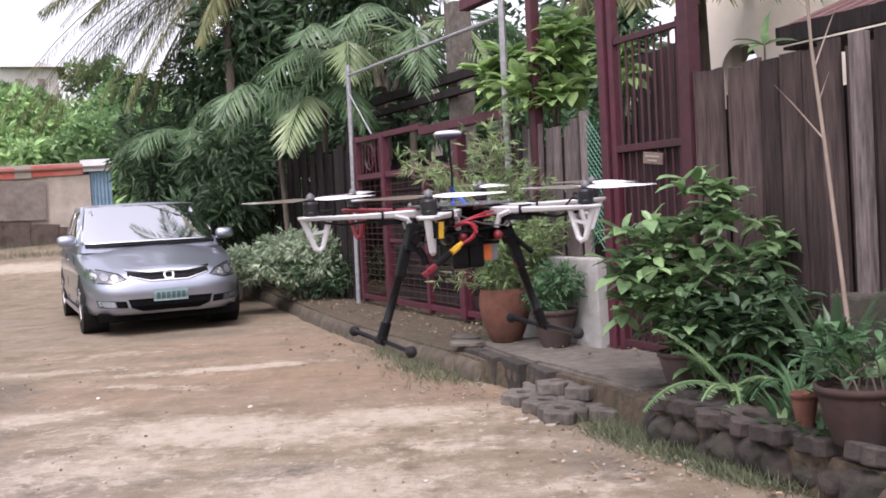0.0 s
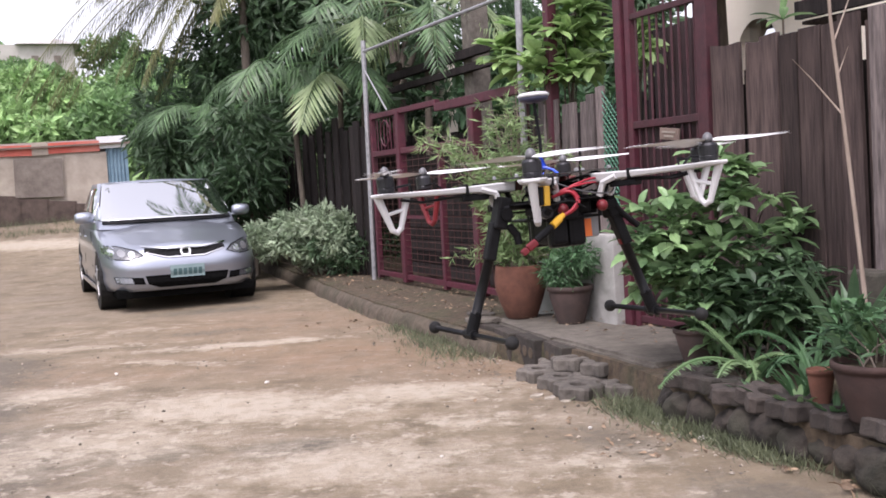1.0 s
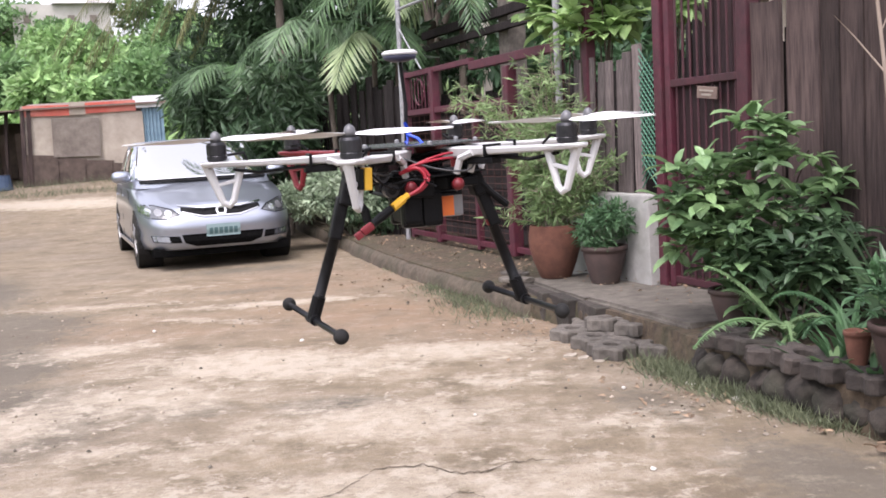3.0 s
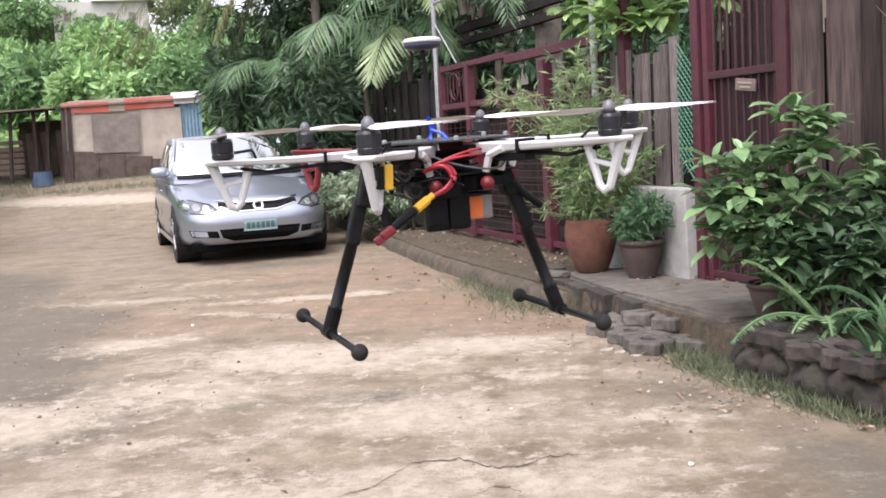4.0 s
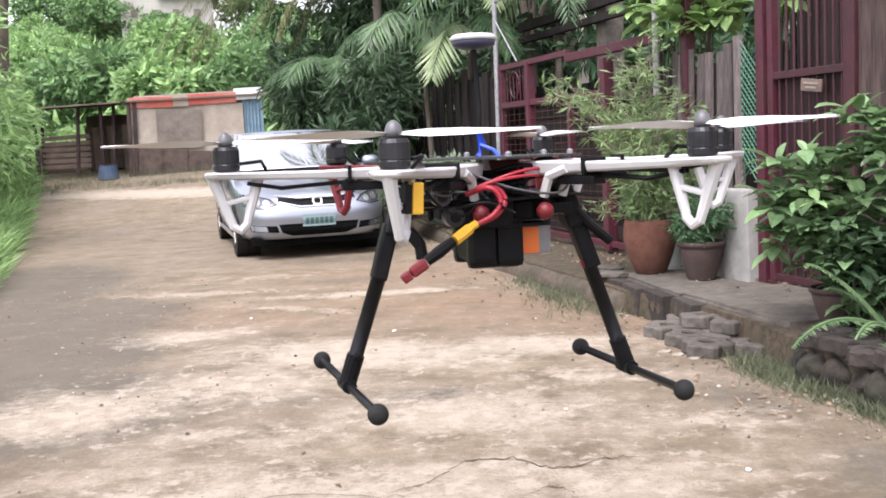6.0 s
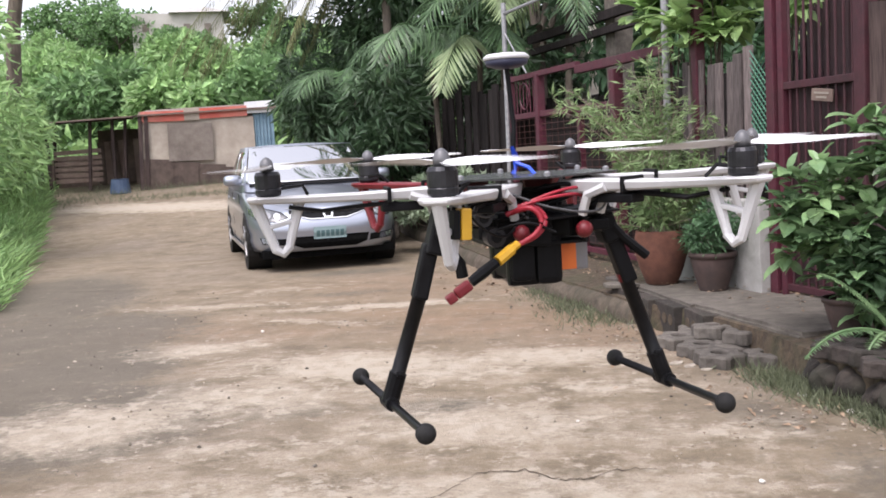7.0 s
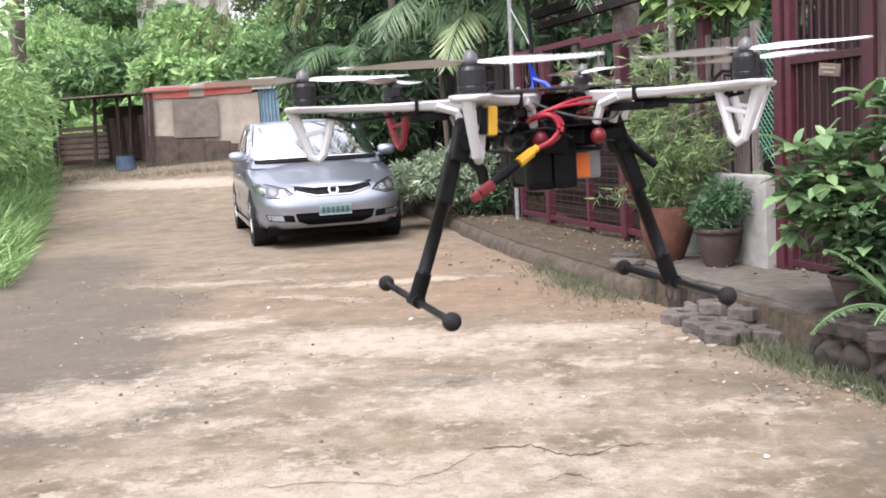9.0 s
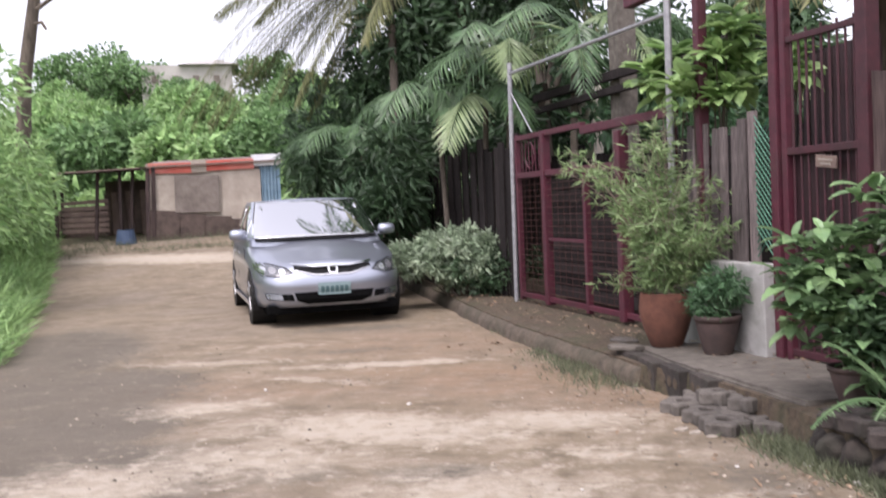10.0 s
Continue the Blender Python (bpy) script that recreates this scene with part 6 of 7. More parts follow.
        skin("side_window", side, np.linspace(-0.30, 0.78, 7), np.linspace(0.17, 0.88, 5), (0, sy * 0.006, 0), M_WINDSCREEN)
        skin("side_window", side, np.linspace(-1.25, -0.38, 7), np.linspace(0.17, 0.86, 5), (0, sy * 0.006, 0), M_WINDSCREEN)

    def decal(name, outline, off, material, label="", thick=0.01, res=0.02, parent=None):
        """A piece set on the nose, from its outline in width and height."""
        bm = bmesh.new()
        vs = [bm.verts.new((0, y, z)) for y, z in outline]
        fc = bm.faces.new(vs)
        bmesh.ops.triangulate(bm, faces=[fc])
        for _ in range(4):
            bmesh.ops.subdivide_edges(bm, edges=[e for e in bm.edges if e.calc_length() > 0.045], cuts=1)
            bmesh.ops.triangulate(bm, faces=bm.faces[:])
        for v in bm.verts:
            hit = skin_tree.ray_cast(Vector((4, v.co.y, v.co.z)), Vector((-1, 0, 0)))[0]
            v.co.x = (hit.x if hit else nose(v.co.y, v.co.z)) + off
        r = bmesh.ops.extrude_face_region(bm, geom=bm.faces[:])
        bmesh.ops.translate(bm, verts=[g for g in r["geom"] if isinstance(g, bmesh.types.BMVert)], vec=(thick, 0, 0))
        bmesh.ops.recalc_face_normals(bm, faces=bm.faces)
        return part(name, bm, material, parent or car, label)
    g = decal("grille", [(-0.44, 0.655), (-0.2, 0.595), (0.2, 0.595), (0.44, 0.655), (0.43, 0.70), (0.2, 0.675), (-0.2, 0.675), (-0.43, 0.70)], 0.001, M_BLACK, "black radiator grille")
    decal("grille_bar", [(-0.46, 0.712), (-0.2, 0.683), (0.2, 0.683), (0.46, 0.712), (0.46, 0.727), (0.2, 0.70), (-0.2, 0.70), (-0.46, 0.727)], 0.0, M_CHROME, "chrome strip over the grille", 0.018)
    decal("grille_strip", [(-0.42, 0.648), (-0.2, 0.588), (0.2, 0.588), (0.42, 0.648), (0.42, 0.655), (0.2, 0.597), (-0.2, 0.597), (-0.42, 0.655)], 0.002, M_CHROME, "thin chrome strip under the grille", 0.012)
    decal("badge", [(-0.045, 0.60), (0.045, 0.60), (0.060, 0.645), (0.050, 0.69), (-0.050, 0.69), (-0.060, 0.645)], 0.008, M_CHROME, "chrome badge shape", 0.012)
    decal("badge_inset", [(-0.028, 0.618), (0.028, 0.618), (0.038, 0.645), (0.030, 0.672), (-0.030, 0.672), (-0.038, 0.645)], 0.016, M_BLACK, "", 0.006)
    decal("lower_intake", [(-0.42, 0.31), (-0.30, 0.265), (0.30, 0.265), (0.42, 0.31), (0.45, 0.40), (-0.45, 0.40)], 0.001, M_VOID, "black lower air intake")
    decal("number_plate", [(-0.185, 0.365), (0.185, 0.365), (0.185, 0.50), (-0.185, 0.50)], 0.012, M_PLATE, "pale green number plate", 0.008)
    for k in range(6):
        y = -0.135 + 0.054 * k
        decal("plate_bar", [(y - 0.019, 0.39), (y + 0.019, 0.39), (y + 0.019, 0.46), (y - 0.019, 0.46)], 0.021, M_PLATETXT, "", 0.003)
    for s in (1, -1):
        decal("lamp_surround", [(s * 0.44, 0.62), (s * 0.60, 0.575), (s * 0.77, 0.588), (s * 0.855, 0.65), (s * 0.85, 0.745), (s * 0.70, 0.735), (s * 0.52, 0.685)][::s], -0.004, M_BLACK, "", 0.008)
        decal("headlamp", [(s * 0.46, 0.62), (s * 0.60, 0.585), (s * 0.76, 0.60), (s * 0.845, 0.66), (s * 0.84, 0.735), (s * 0.70, 0.725), (s * 0.53, 0.675)][::s], 0.0, M_LENS, "clear swept headlamp", 0.012)
        for yy, r in ((0.57, 0.036), (0.67, 0.042), (0.77, 0.036)):
            decal("reflector", [(s * yy + r * math.cos(a), 0.645 + (yy - 0.57) * 0.12 + r * math.sin(a)) for a in np.linspace(0, math.tau, 11)[:-1]], 0.010, M_CHROME if yy != 0.67 else M_ALU, "", 0.008)
        decal("fog_recess", [(s * 0.45, 0.31), (s * 0.74, 0.33), (s * 0.76, 0.40), (s * 0.47, 0.385)][::s], 0.001, M_VOID, "", 0.006)
        decal("fog_lamp", [(s * 0.57, 0.325), (s * 0.735, 0.338), (s * 0.75, 0.395), (s * 0.585, 0.385)][::s], 0.006, M_LENS, "fog lamp", 0.008)
        # mirrors
        bm = bmesh.new()
        bmesh.ops.create_uvsphere(bm, u_segments=14, v_segments=8, radius=1)
        for v in bm.verts:
            v.co = Vector((v.co.x * 0.085 if v.co.x > 0 else v.co.x * 0.03, math.copysign(abs(v.co.y) ** 0.7, v.co.y) * 0.115, math.copysign(abs(v.co.z) ** 0.65, v.co.z) * 0.070))
        bmesh.ops.transform(bm, matrix=pose(0.80, s * 0.935, 1.045), verts=bm.verts)
        box(bm, (0.05, 0.16, 0.03), (0.80, s * 0.83, 0.99), bevel=0.008)
        part("door_mirror", bm, M_PAINT, car, smooth=True)
        for x in (1.37, -1.33):
            bm = bmesh.new()
            tube(bm, [(x, s * 0.60, 0.325), (x, s * 0.876, 0.325)], 0.342, 28)
            part("wheel_arch", bm, M_RUBBER, car, "dark wheel opening")
            bm = bmesh.new()
            lathe(bm, [(0.20, -0.08), (0.285, -0.08), (0.312, -0.06), (0.315, 0.0), (0.312, 0.06), (0.285, 0.08), (0.20, 0.08)], 32)
            bmesh.ops.transform(bm, matrix=pose(x, s * 0.775, 0.315, 90, 0, 0), verts=bm.verts)
            ty = part("tyre", bm, M_RUBBER, car, smooth=True)
            bm = bmesh.new()
            lathe(bm, [(0.03, 0.0), (0.195, 0.01), (0.205, 0.02), (0.205, -0.01)], 28)
            for a in range(7):
                t = a * math.tau / 7
                box(bm, (0.17, 0.035, 0.02), (0.11 * math.cos(t), 0.11 * math.sin(t), 0.022), (0, 0, math.degrees(t)), bevel=0.004)
            bmesh.ops.transform(bm, matrix=pose(x, s * 0.853, 0.315, -90 * s, 0, 0), verts=bm.verts)
            part("rim", bm, M_ALU, ty, "alloy rim")
        bm = bmesh.new()
        box(bm, (2.6, 0.02, 0.05), (0.0, s * 0.868, 0.225), bevel=0.006)
        part("sill", bm, M_PAINT, car)
        for x in (0.80, -0.32, -1.15):
            bm = bmesh.new()
            box(bm, (0.006, 0.004, 0.62), (x, s * 0.874, 0.57))
            part("door_seam", bm, M_BLACK, car)
        for x in (-0.12, -1.0):
            bm = bmesh.new()
            box(bm, (0.17, 0.03, 0.025), (x, s * 0.872, 0.80), bevel=0.008)
            part("door_handle", bm, M_PAINT, car)
    bm = bmesh.new()
    tube(bm, [(1.18, 0.55, 0.985), (1.22, 0.1, 1.0), (1.16, -0.35, 0.99)], 0.008, 6)
    part("wiper", bm, M_BLACK, car)
    # Black block added as the shadow under the front bumper.
    bm = bmesh.new()
    box(bm, (0.6, 1.50, 0.10), (1.84, 0, 0.205), bevel=0.02)
    part("chin", bm, M_VOID, car)
    return car


make_car()
FLIGHT = [
    (0, pose(0.005, 1.888, 1.285, 2.1, -0.8, 20.0)),
    (0.5, pose(0.094, 1.770, 1.292, 1.2, -2.4, 19.3)),
    (1, pose(0.126, 1.655, 1.288, -1.4, -2.4, 20.5)),
    (1.5, pose(0.083, 1.544, 1.286, -0.5, -2.4, 20.7)),
    (2, pose(-0.011, 1.503, 1.280, 0.2, -0.0, 20.2)),
    (2.5, pose(-0.086, 1.486, 1.282, 1.3, -0.8, 19.4)),
    (3, pose(-0.134, 1.474, 1.286, 1.6, -1.0, 19.9)),
    (4.5, pose(-0.138, 1.275, 1.282, 0.9, -1.1, 21.0)),
    (5, pose(-0.139, 1.223, 1.273, 1.3, -1.4, 20.5)),
    (5.5, pose(-0.128, 1.145, 1.276, 0.4, -0.9, 20.6)),
    (6, pose(-0.124, 1.111, 1.265, -0.3, 0.6, 20.4)),
    (7.5, pose(-0.091, 1.149, 1.256, 0.8, -0.8, 21.1)),
    (8, pose(-0.104, 1.177, 1.259, 0.1, -0.4, 20.4)),
    (8.5, pose(-0.105, 1.206, 1.285, 1.0, -0.4, 20.0)),
    (9, pose(-0.089, 1.222, 1.325, 1.0, -0.3, 21.1)),
    (9.5, pose(-0.047, 1.262, 1.486, 0.0, 0.5, 21.7)),
    (9.6, pose(-0.049, 1.267, 1.534, -0.2, 0.6, 21.8)),
    (9.7, pose(-0.045, 1.246, 1.602, 1.0, 0.0, 21.1)),
    (9.8, pose(-0.037, 1.297, 1.681, 1.2, -0.1, 23.5)),
    (9.9, pose(-0.03, 1.31, 1.770, 1.2, 0.0, 23)),
    (10, pose(-0.02, 1.32, 1.870, 1.2, 0.0, 23)),
]

# ---- drone ----
M_SPIN = mat("dull grey spinner", (0.085, 0.085, 0.09), (0.12, 0.12, 0.125), 30, 0.45, 0.3, bump=0.0)
M_DECK = mat("glossy black deck plate", (0.012, 0.012, 0.013), (0.03, 0.03, 0.032), 40, 0.25, bump=0.0, spec=0.6)
M_THINWIRE = mat("grey signal wire", (0.04, 0.04, 0.042), (0.08, 0.08, 0.085), 30, 0.5, bump=0.0)
M_NAVY = mat("dark navy plastic", (0.02, 0.022, 0.045), (0.03, 0.032, 0.06), 20, 0.5, bump=0.0)


def make_drone():
    """Six-armed drone; the origin lies midway between the six propeller caps."""
    d = thing("hexacopter_drone", FLIGHT[0][1], "white and red six-armed drone hovering on tall black landing legs", "drone")
    R = 0.275
    props = []
    ang = [0, -60, -120, 180, 120, 60]
    red = {120, 60}
    for a in ang:
        c, s = math.cos(radians(a)), math.sin(radians(a))
        m = pose(0, 0, 0, 0, 0, a)
        am = M_DRED if a in red else M_WHITE
        # arm: tapered girder with a drop leg below the motor
        bm = bmesh.new()
        prof = [(0.070, -0.040, 0.019, 0.016), (0.12, -0.041, 0.017, 0.012), (0.18, -0.042, 0.014, 0.009), (0.245, -0.041, 0.015, 0.008), (0.285, -0.040, 0.022, 0.007), (0.298, -0.040, 0.014, 0.006)]
        rings = []
        for x, z, w, h in prof:
            rings.append([bm.verts.new((x, y, zz)) for y, zz in ((-w, z), (w, z), (w * 0.8, z - h), (-w * 0.8, z - h))])
        for r0, r1 in zip(rings, rings[1:]):
            for k in range(4):
                bm.faces.new((r0[k], r0[(k + 1) % 4], r1[(k + 1) % 4], r1[k]))
        bm.faces.new(rings[0][::-1])
        bm.faces.new(rings[-1])
        bmesh.ops.bevel(bm, geom=bm.edges[:], offset=0.002, segments=1, affect="EDGES")
        bmesh.ops.recalc_face_normals(bm, faces=bm.faces)
        bmesh.ops.transform(bm, matrix=m, verts=bm.verts)
        arm = part("arm", bm, am, d, "red nylon arm" if a in red else "white nylon arm")
        bm = bmesh.new()
        tube(bm, [(0.290, 0, -0.044), (0.271, 0, -0.098)], [0.0068, 0.0045], 8)
        tube(bm, [(0.243, 0, -0.044), (0.258, 0, -0.096)], [0.0062, 0.0042], 8)
        tube(bm, [(0.256, 0, -0.093), (0.264, 0, -0.101), (0.272, 0, -0.096)], 0.0048, 8)
        box(bm, (0.030, 0.008, 0.005), (0.266, 0, -0.070), (0, 12, 0), bevel=0.0015)
        bmesh.ops.transform(bm, matrix=m, verts=bm.verts)
        part("drop_leg", bm, am, arm)
        # root brackets of the arm under the plates
        bm = bmesh.new()
        for sy in (0.014, -0.014):
            tube(bm, [(0.128, sy, -0.048), (0.104, sy, -0.056), (0.096, sy, -0.076)], 0.005, 6)
        bmesh.ops.transform(bm, matrix=m, verts=bm.verts)
        part("arm_root", bm, M_BLACK if a in red else am, arm)
        # motor
        bm = bmesh.new()
        lathe(bm, [(0.010, -0.040), (0.0125, -0.039), (0.0135, -0.037), (0.0135, -0.033), (0.0128, -0.032), (0.0135, -0.031), (0.0135, -0.018), (0.0118, -0.0145), (0.004, -0.0135)], 20, (R * c, R * s, 0))
        part("motor", bm, M_MOTOR, d, smooth=False)
        # wires along the arm
        bm = bmesh.new()
        for sy in (0.004, -0.003):
            pts = [(0.08 + 0.035 * k, sy + 0.006 * math.sin(k * 2.1 + a), -0.050 - 0.010 * abs(math.sin(k * 1.3))) for k in range(6)]
            tube(bm, pts, 0.0022, 5)
        tube(bm, [(0.235, 0.0, -0.040), (0.240, 0.012, -0.030), (0.262, 0.01, -0.032)], 0.002, 5)
        bmesh.ops.transform(bm, matrix=m, verts=bm.verts)
        part("motor_wire", bm, M_BLACK, d)
        bm = bmesh.new()
        box(bm, (0.004, 0.034, 0.016), (0.15, 0, -0.046), bevel=0.001)
        bmesh.ops.transform(bm, matrix=m, verts=bm.verts)
        part("cable_tie", bm, M_BLACK, d)
        # speed controller under the arm
        bm = bmesh.new()
        box(bm, (0.045, 0.020, 0.009), (0.135, 0, -0.060), bevel=0.002)
        bmesh.ops.transform(bm, matrix=m, verts=bm.verts)
        part("speed_controller", bm, M_BLACK, d)
        # propeller, spun by its own keys
        pr = new("propeller")
        pr.empty_display_size = 0.02
        pr.parent = d
        pr.matrix_basis = pose(R * c, R * s, 0, 0, 0, 0)
        bm = bmesh.new()
        lathe(bm, [(0.0075, -0.0135), (0.0075, -0.008), (0.006, -0.003), (0.003, 0.0), (0.0005, 0.001)], 16)
        part("spinner_cap", bm, M_SPIN, pr, "grey spinner cap", smooth=True)
        for sgn in (1, -1):
            bm = bmesh.new()
            rows = []
            for r, w, tw in ((0.006, 0.010, 12), (0.03, 0.020, 20), (0.06, 0.024, 15), (0.09, 0.019, 10), (0.112, 0.013, 7), (0.122, 0.004, 5)):
                t = radians(tw)
                rows.append([bm.verts.new((sgn * r, sgn * x * math.cos(t), -0.0105 + x * math.sin(t) + h)) for x, h in ((-w * 0.45, 0.0), (0, 0.0016), (w * 0.55, 0.0), (0, -0.0012))])
            for r0, r1 in zip(rows, rows[1:]):
                for k in range(4):
                    bm.faces.new((r0[k], r0[(k + 1) % 4], r1[(k + 1) % 4], r1[k]))
            bm.faces.new(rows[0])
            bm.faces.new(rows[-1][::-1])
            bmesh.ops.recalc_face_normals(bm, faces=bm.faces)
            part("blade", bm, M_PROP, pr)
        props.append((pr, (R * c, R * s, 0), a))
    # centre plates, tray, packs and looms
    UP = Matrix.Translation((0, 0, 0.022))
    made_before = set(o.name for o in d.children_recursive)
    hexa = [(0.105 * math.cos(radians(30 + 60 * k)), 0.105 * math.sin(radians(30 + 60 * k))) for k in range(6)]
    bm = bmesh.new()
    prism(bm, hexa, -0.0585, -0.0565)
    part("top_plate", bm, M_DECK, d)
    bm = bmesh.new()
    prism(bm, hexa, -0.100, -0.098)
    part("bottom_plate", bm, M_BLACK, d)
    # hanging tray with battery, boards and looms
    bm = bmesh.new()
    box(bm, (0.10, 0.15, 0.003), (0.0, 0.01, -0.128))
    for x in (-0.05, 0.045):
        for y in (-0.07, 0.07):
            tube(bm, [(x, y, -0.100), (x, y, -0.128)], 0.0035, 6)
    part("tray", bm, M_BLACK, d)
    bm = bmesh.new()
    box(bm, (0.026, 0.100, 0.062), (-0.020, -0.01, -0.136), bevel=0.006)
    part("battery", bm, M_BLACK, d, "black battery pack")
    bm = bmesh.new()
    box(bm, (0.030, 0.104, 0.068), (0.009, -0.008, -0.138), bevel=0.008)
    part("battery", bm, M_BLACK, d, "black battery pack")
    bm = bmesh.new()
    for y in (-0.045, 0.02):
        box(bm, (0.060, 0.016, 0.070), (-0.005, y, -0.1375), bevel=0.006)
    part("battery_strap", bm, M_CARBON, d, "black webbing strap")
    bm = bmesh.new()
    box(bm, (0.036, 0.10, 0.042), (0.044, 0.02, -0.142), bevel=0.004)
    bt = part("battery", bm, M_GREYPL, d, "grey battery with an orange label")
    bm = bmesh.new()
    box(bm, (0.020, 0.002, 0.028), (0.037, -0.0312, -0.147))
    part("label_patch", bm, M_ORANGE, bt)
    bm = bmesh.new()
    box(bm, (0.010, 0.012, 0.027), (-0.120, -0.232, -0.087), (0, 3, 15), bevel=0.0015)
    rx = part("receiver", bm, M_YELLOW, d, "yellow receiver box")
    bm = bmesh.new()
    box(bm, (0.006, 0.011, 0.025), (-0.1285, -0.2343, -0.087), (0, 3, 15), bevel=0.001)
    part("receiver_case", bm, M_BLACK, rx)
    for k in range(7):
        bm = bmesh.new()
        box(bm, (0.017, 0.03, 0.012 + 0.006 * (k % 3)), (-0.06 + 0.02 * k, -0.055 + 0.02 * (k % 2), -0.112), (0, 0, 15 * k), bevel=0.002)
        part("circuit_module", bm, M_BLACK, d)
    bm = bmesh.new()
    box(bm, (0.07, 0.06, 0.02), (0.0, 0.0, -0.082), bevel=0.003)
    part("flight_controller", bm, M_BLACK, d)
    for x, z, r in ((-0.070, -0.094, 0.009), (-0.058, -0.114, 0.010)):
        bm = bmesh.new()
        tube(bm, [(x, -0.100, z), (x, -0.080, z)], r, 16)
        gm = part("gimbal_motor", bm, M_MOTOR, d, "dark round gimbal motor")
        bm = bmesh.new()
        tube(bm, [(x, -0.1015, z), (x, -0.0995, z)], r * 0.55, 12)
        part("motor_cap", bm, M_BLACK, gm)
    bm = bmesh.new()
    box(bm, (0.06, 0.02, 0.034), (-0.02, -0.06, -0.112), (0, 4, 0), bevel=0.004)
    part("camera_mount", bm, M_BLACK, d)
    def smooth_line(pts, steps=6):
        """Rounded line through the given points."""
        q = [Vector(p) for p in pts]
        q = [q[0] * 2 - q[1]] + q + [q[-1] * 2 - q[-2]]
        line = []
        for p0, p1, p2, p3 in zip(q, q[1:], q[2:], q[3:]):
            for j in range(steps):
                s = j / steps
                line.append(0.5 * (2 * p1 + (p2 - p0) * s + (2 * p0 - 5 * p1 + 4 * p2 - p3) * s * s + (3 * p1 - p0 - 3 * p2 + p3) * s ** 3))
        return line + [q[-2]]
    loom = [([(-0.045, -0.095, -0.092), (-0.026, -0.112, -0.086), (-0.016, -0.116, -0.098), (-0.024, -0.118, -0.112), (-0.044, -0.120, -0.122)], 0.0027, M_WIRERED),
            ([(-0.040, -0.085, -0.094), (-0.022, -0.104, -0.084), (-0.009, -0.108, -0.098), (-0.020, -0.114, -0.113), (-0.042, -0.118, -0.121)], 0.0027, M_WIRERED),
            ([(-0.045, -0.10, -0.091), (-0.02, -0.11, -0.080), (0.02, -0.10, -0.076), (0.045, -0.07, -0.080)], 0.0017, M_WIRERED),
            ([(-0.04, -0.09, -0.088), (0.0, -0.10, -0.074), (0.03, -0.09, -0.070), (0.05, -0.06, -0.076)], 0.0017, M_WIRERED),
            ([(-0.02, -0.05, -0.075), (0.02, -0.08, -0.066), (0.06, -0.07, -0.075), (0.08, -0.03, -0.09)], 0.0022, M_BLACK),
            ([(0.02, -0.06, -0.070), (0.05, -0.06, -0.060), (0.09, -0.02, -0.075)], 0.0022, M_BLACK),
            ([(-0.10, -0.12, -0.075), (-0.07, -0.11, -0.092), (-0.045, -0.10, -0.080), (-0.02, -0.09, -0.10)], 0.0014, M_THINWIRE),
            ([(-0.105, -0.15, -0.072), (-0.08, -0.13, -0.10), (-0.05, -0.11, -0.112), (-0.02, -0.09, -0.092), (0.03, -0.08, -0.088)], 0.0013, M_BLACK),
            ([(-0.05, -0.10, -0.068), (0.0, -0.11, -0.088), (0.05, -0.10, -0.094), (0.075, -0.07, -0.074)], 0.0013, M_THINWIRE),
            ([(-0.06, -0.11, -0.105), (-0.03, -0.12, -0.100), (0.0, -0.11, -0.112)], 0.0015, M_BLACK)]
    names = {M_WIRERED: "red power wire", M_BLACK: "black power wire", M_THINWIRE: "thin grey signal wire"}
    for pts, r, wm in loom:
        bm = bmesh.new()
        tube(bm, smooth_line(pts), r, 8)
        part("power_wire", bm, wm, d, names[wm], smooth=True)
    for k in range(16):
        bm = bmesh.new()
        p = [Vector((rng.uniform(-0.08, 0.09), rng.uniform(-0.10, 0.06), rng.uniform(-0.115, -0.070))) for _ in range(4)]
        p[1] = p[0] + (p[1] - p[0]) * 0.4
        p[2] = p[1] + (p[2] - p[1]) * 0.4
        tube(bm, smooth_line(p[:3], 5), 0.0018, 5)
        part("signal_wire", bm, M_BLACK, d)
    bm = bmesh.new()
    tube(bm, [(-0.042, -0.119, -0.120), (-0.048, -0.122, -0.123), (-0.050, -0.123, -0.1245), (-0.066, -0.130, -0.134)], [0.0042, 0.0042, 0.0058, 0.0058], 8)
    part("plug", bm, M_YELLOW, d, "yellow power plug")
    bm = bmesh.new()
    tube(bm, [(-0.067, -0.130, -0.1345), (-0.082, -0.132, -0.144), (-0.094, -0.132, -0.152)], [0.0052, 0.0062, 0.0052], 8)
    part("plug_sleeve", bm, M_BLACK, d)
    bm = bmesh.new()
    box(bm, (0.018, 0.010, 0.011), (-0.102, -0.132, -0.158), (0, -32, 0), bevel=0.003)
    box(bm, (0.010, 0.011, 0.009), (-0.114, -0.132, -0.166), (0, -32, 0), bevel=0.002)
    part("plug", bm, M_DRED, d, "red plug end")
    for x in (-0.032, 0.034):
        bm = bmesh.new()
        bmesh.ops.create_uvsphere(bm, u_segments=14, v_segments=10, radius=0.0088)
        bmesh.ops.transform(bm, matrix=pose(x, -0.100, -0.112), verts=bm.verts)
        part("rubber_damper", bm, M_DRED, d, "red rubber damper", smooth=True)
    for k in range(6):
        a = radians(30 + 60 * k)
        bm = bmesh.new()
        lathe(bm, [(0.0035, -0.0565), (0.0035, -0.053), (0.0015, -0.0515)], 8, (0.092 * math.cos(a), 0.092 * math.sin(a), 0))
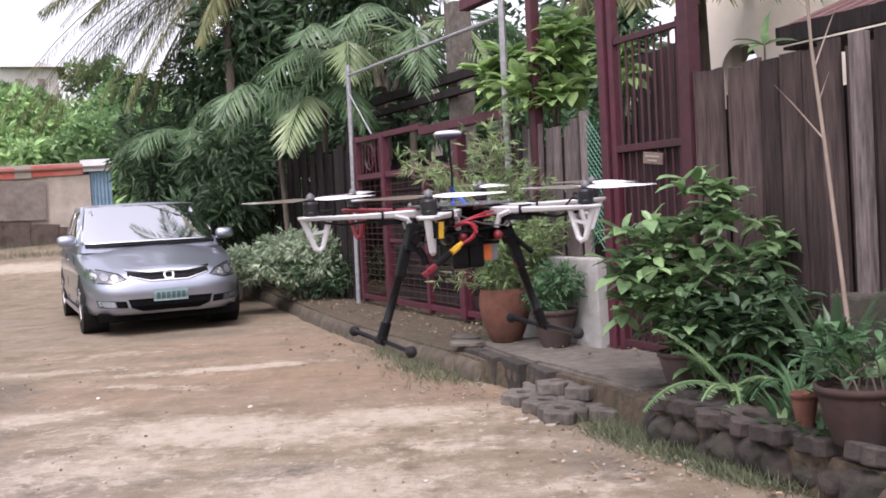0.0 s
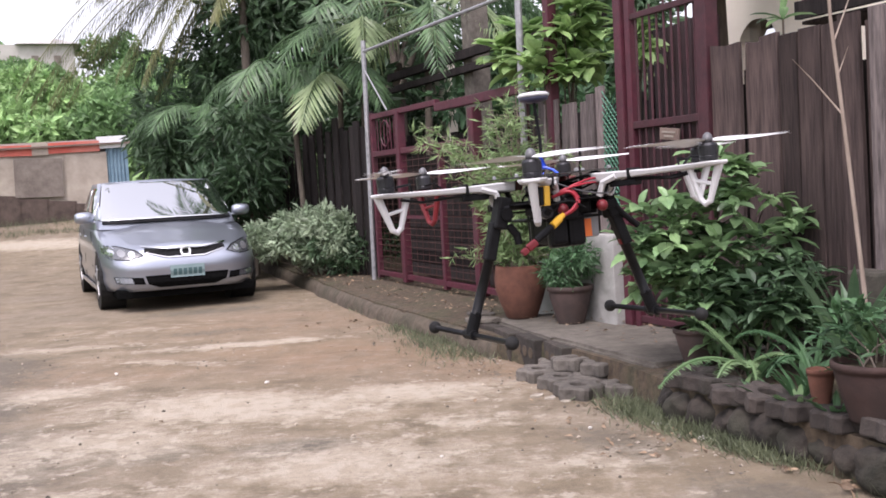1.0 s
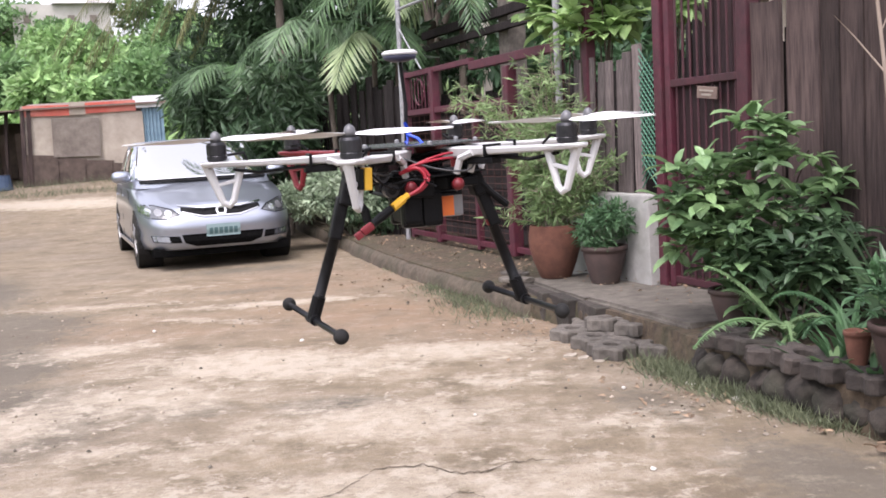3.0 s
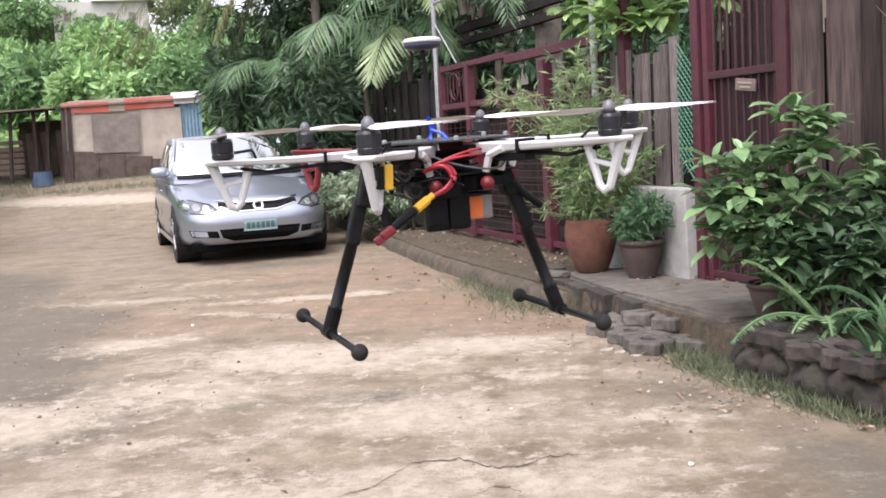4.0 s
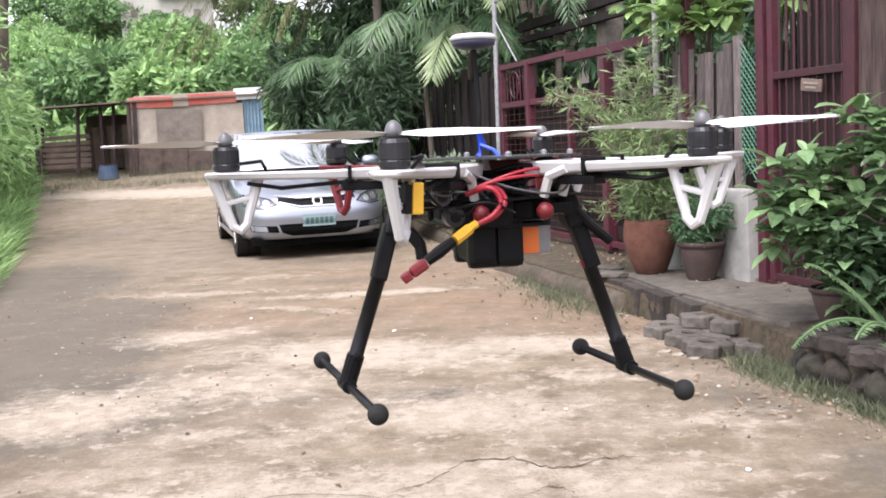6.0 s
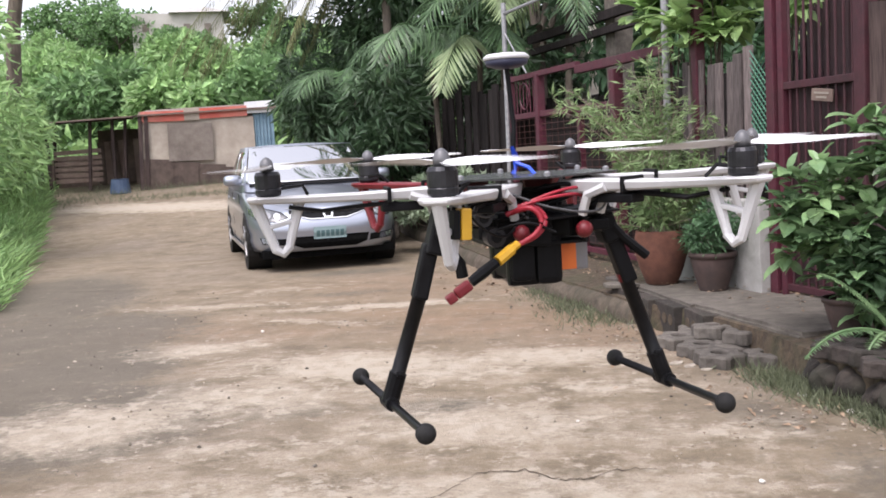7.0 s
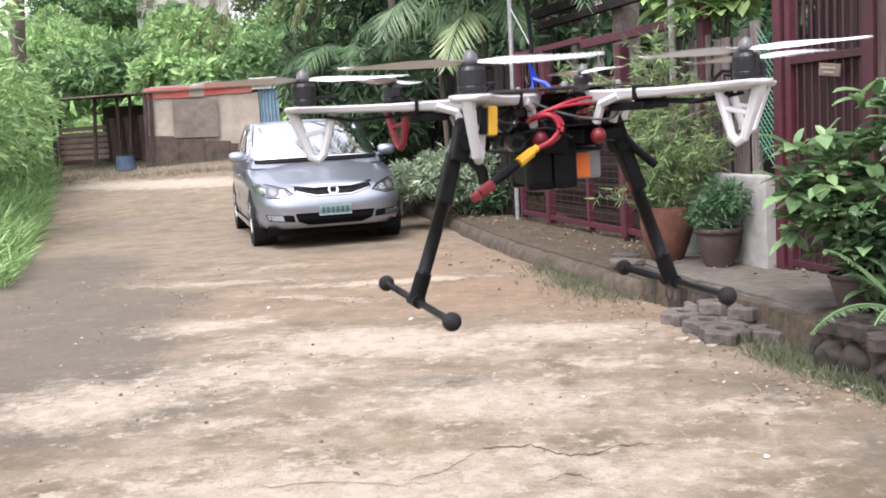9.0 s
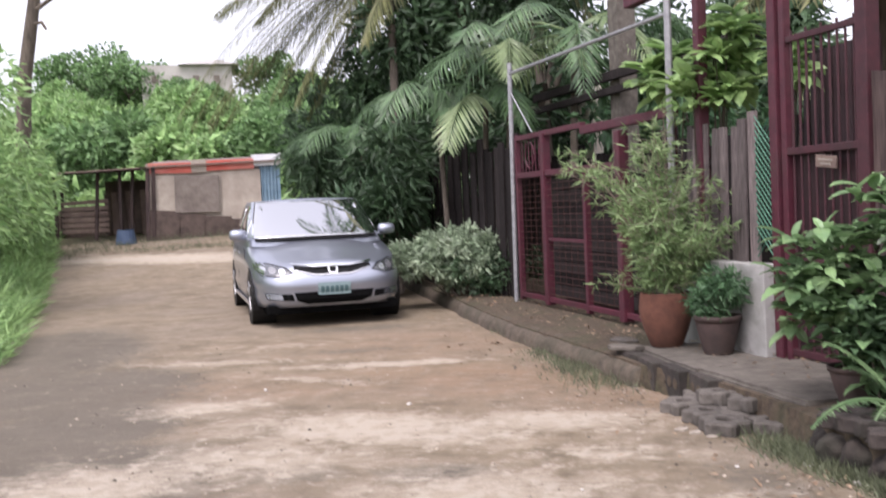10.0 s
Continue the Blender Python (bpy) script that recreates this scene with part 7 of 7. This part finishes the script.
        part("deck_screw", bm, M_ALU, d, "small silver deck screw")
    for o in d.children_recursive:
        if o.name not in made_before and o.parent == d:
            o.matrix_basis = UP
    # satellite receiver on its mast
    bm = bmesh.new()
    tube(bm, [(0.0, 0.035, -0.036), (0.004, 0.038, 0.02), (0.0, 0.04, 0.085)], 0.0028, 8)
    mast = part("mast", bm, M_BLACK, d)
    bm = bmesh.new()
    lathe(bm, [(0.010, -0.010), (0.023, -0.006), (0.025, 0.0)], 24, (0.0, 0.04, 0.093))
    part("puck_base", bm, M_NAVY, mast, smooth=True)
    bm = bmesh.new()
    lathe(bm, [(0.0255, 0.0), (0.0265, 0.003), (0.022, 0.0065), (0.008, 0.008)], 24, (0.0, 0.04, 0.093))
    part("puck_lid", bm, M_WHITE, mast, "white puck lid", smooth=True)
    bm = bmesh.new()
    tube(bm, [(0.0, 0.035, -0.034), (0.004, 0.032, -0.020), (0.0, 0.036, -0.004)], [0.0035, 0.0046, 0.0025], 8)
    part("tape_wrap", bm, M_BLUE, d, "blue tape round the mast foot", smooth=True)
    bm = bmesh.new()
    tube(bm, [(0.002, 0.03, -0.022), (0.014, 0.02, -0.028), (0.018, 0.01, -0.036)], 0.0022, 6)
    part("blue_wire", bm, M_BLUE, d)
    # landing gear
    for sx, foot, ends in ((-1, (-0.162, 0.0, -0.272), ((-0.177, 0.135, -0.271), (-0.147, -0.13, -0.274))), (1, (0.145, -0.03, -0.271), ((0.137, 0.103, -0.273), (0.152, -0.16, -0.269)))):
        hip = Vector((-0.098, -0.02, -0.078)) if sx < 0 else Vector((0.076, -0.03, -0.078))
        bm = bmesh.new()
        knee = hip.lerp(Vector(foot), 0.36)
        tube(bm, [knee, Vector(foot)], 0.0080, 12)
        leg = part("leg", bm, M_CARBON, d, "black carbon leg tube", smooth=True)
        tilt = 16 if sx < 0 else -20
        bm = bmesh.new()
        box(bm, (0.020, 0.030, 0.050), tuple(hip + Vector((sx * 0.003, 0, -0.010))), (0, tilt, 0), bevel=0.003)
        box(bm, (0.017, 0.020, 0.060), tuple(hip.lerp(knee, 0.75) + Vector((sx * 0.002, 0, 0))), (0, tilt, 0), bevel=0.003)
        tube(bm, [hip + Vector((0, -0.020, -0.012)), hip + Vector((0, 0.020, -0.012))], 0.010, 10)
        part("folding_joint", bm, M_BLACK, d, "black folding leg joint")
        bm = bmesh.new()
        if sx > 0:
            tube(bm, [hip + Vector((-0.004, -0.012, 0.0)), hip + Vector((0.022, -0.012, -0.030)), hip + Vector((0.048, -0.012, -0.052))], 0.0052, 8)
        else:
            tube(bm, [hip + Vector((0.004, -0.012, -0.030)), hip + Vector((0.016, -0.012, -0.046)), hip + Vector((0.018, -0.012, -0.060))], 0.0065, 8)
        part("leg_strut", bm, M_BLACK, d)
        bm = bmesh.new()
        tube(bm, [knee + Vector((0, 0, 0)), knee.lerp(Vector(foot), 0.07)], 0.0086, 10)
        part("collar", bm, M_DRED, leg, "red collar")
        bm = bmesh.new()
        tube(bm, [Vector(foot).lerp(knee, 0.26), Vector(foot)], 0.0096, 12)
        box(bm, (0.007, 0.024, 0.006), tuple(Vector(foot).lerp(knee, 0.26)), bevel=0.002)
        tube(bm, [Vector(foot).lerp(Vector(ends[0]), 0.12), Vector(foot).lerp(Vector(ends[1]), 0.10)], 0.0080, 10)
        part("tee_joint", bm, M_BLACK, leg)
        bm = bmesh.new()
        tube(bm, [ends[0], ends[1]], 0.0045, 10)
        sk = part("skid_bar", bm, M_CARBON, d, smooth=True)
        for e in ends:
            bm = bmesh.new()
            bmesh.ops.create_uvsphere(bm, u_segments=14, v_segments=10, radius=0.0105)
            bmesh.ops.transform(bm, matrix=pose(*e), verts=bm.verts)
            part("rubber_foot", bm, M_RUBBER, sk, smooth=True)
    bm = bmesh.new()
    for y in (-0.03, 0.03):
        tube(bm, [(-0.10, y, -0.080), (0.08, y, -0.080)], 0.006, 8)
    part("cross_tube", bm, M_CARBON, d)
    return d, props


drone, propellers = make_drone()


def motions():
    walk(drone, FLIGHT)
    for k, (pr, at, a) in enumerate(propellers):
        way = 1 if k % 2 else -1
        walk(pr, [(f / (2 * FPS), pose(*at, 0, 0, 37 * k + way * 85 * f)) for f in range(0, 601)])


motions()
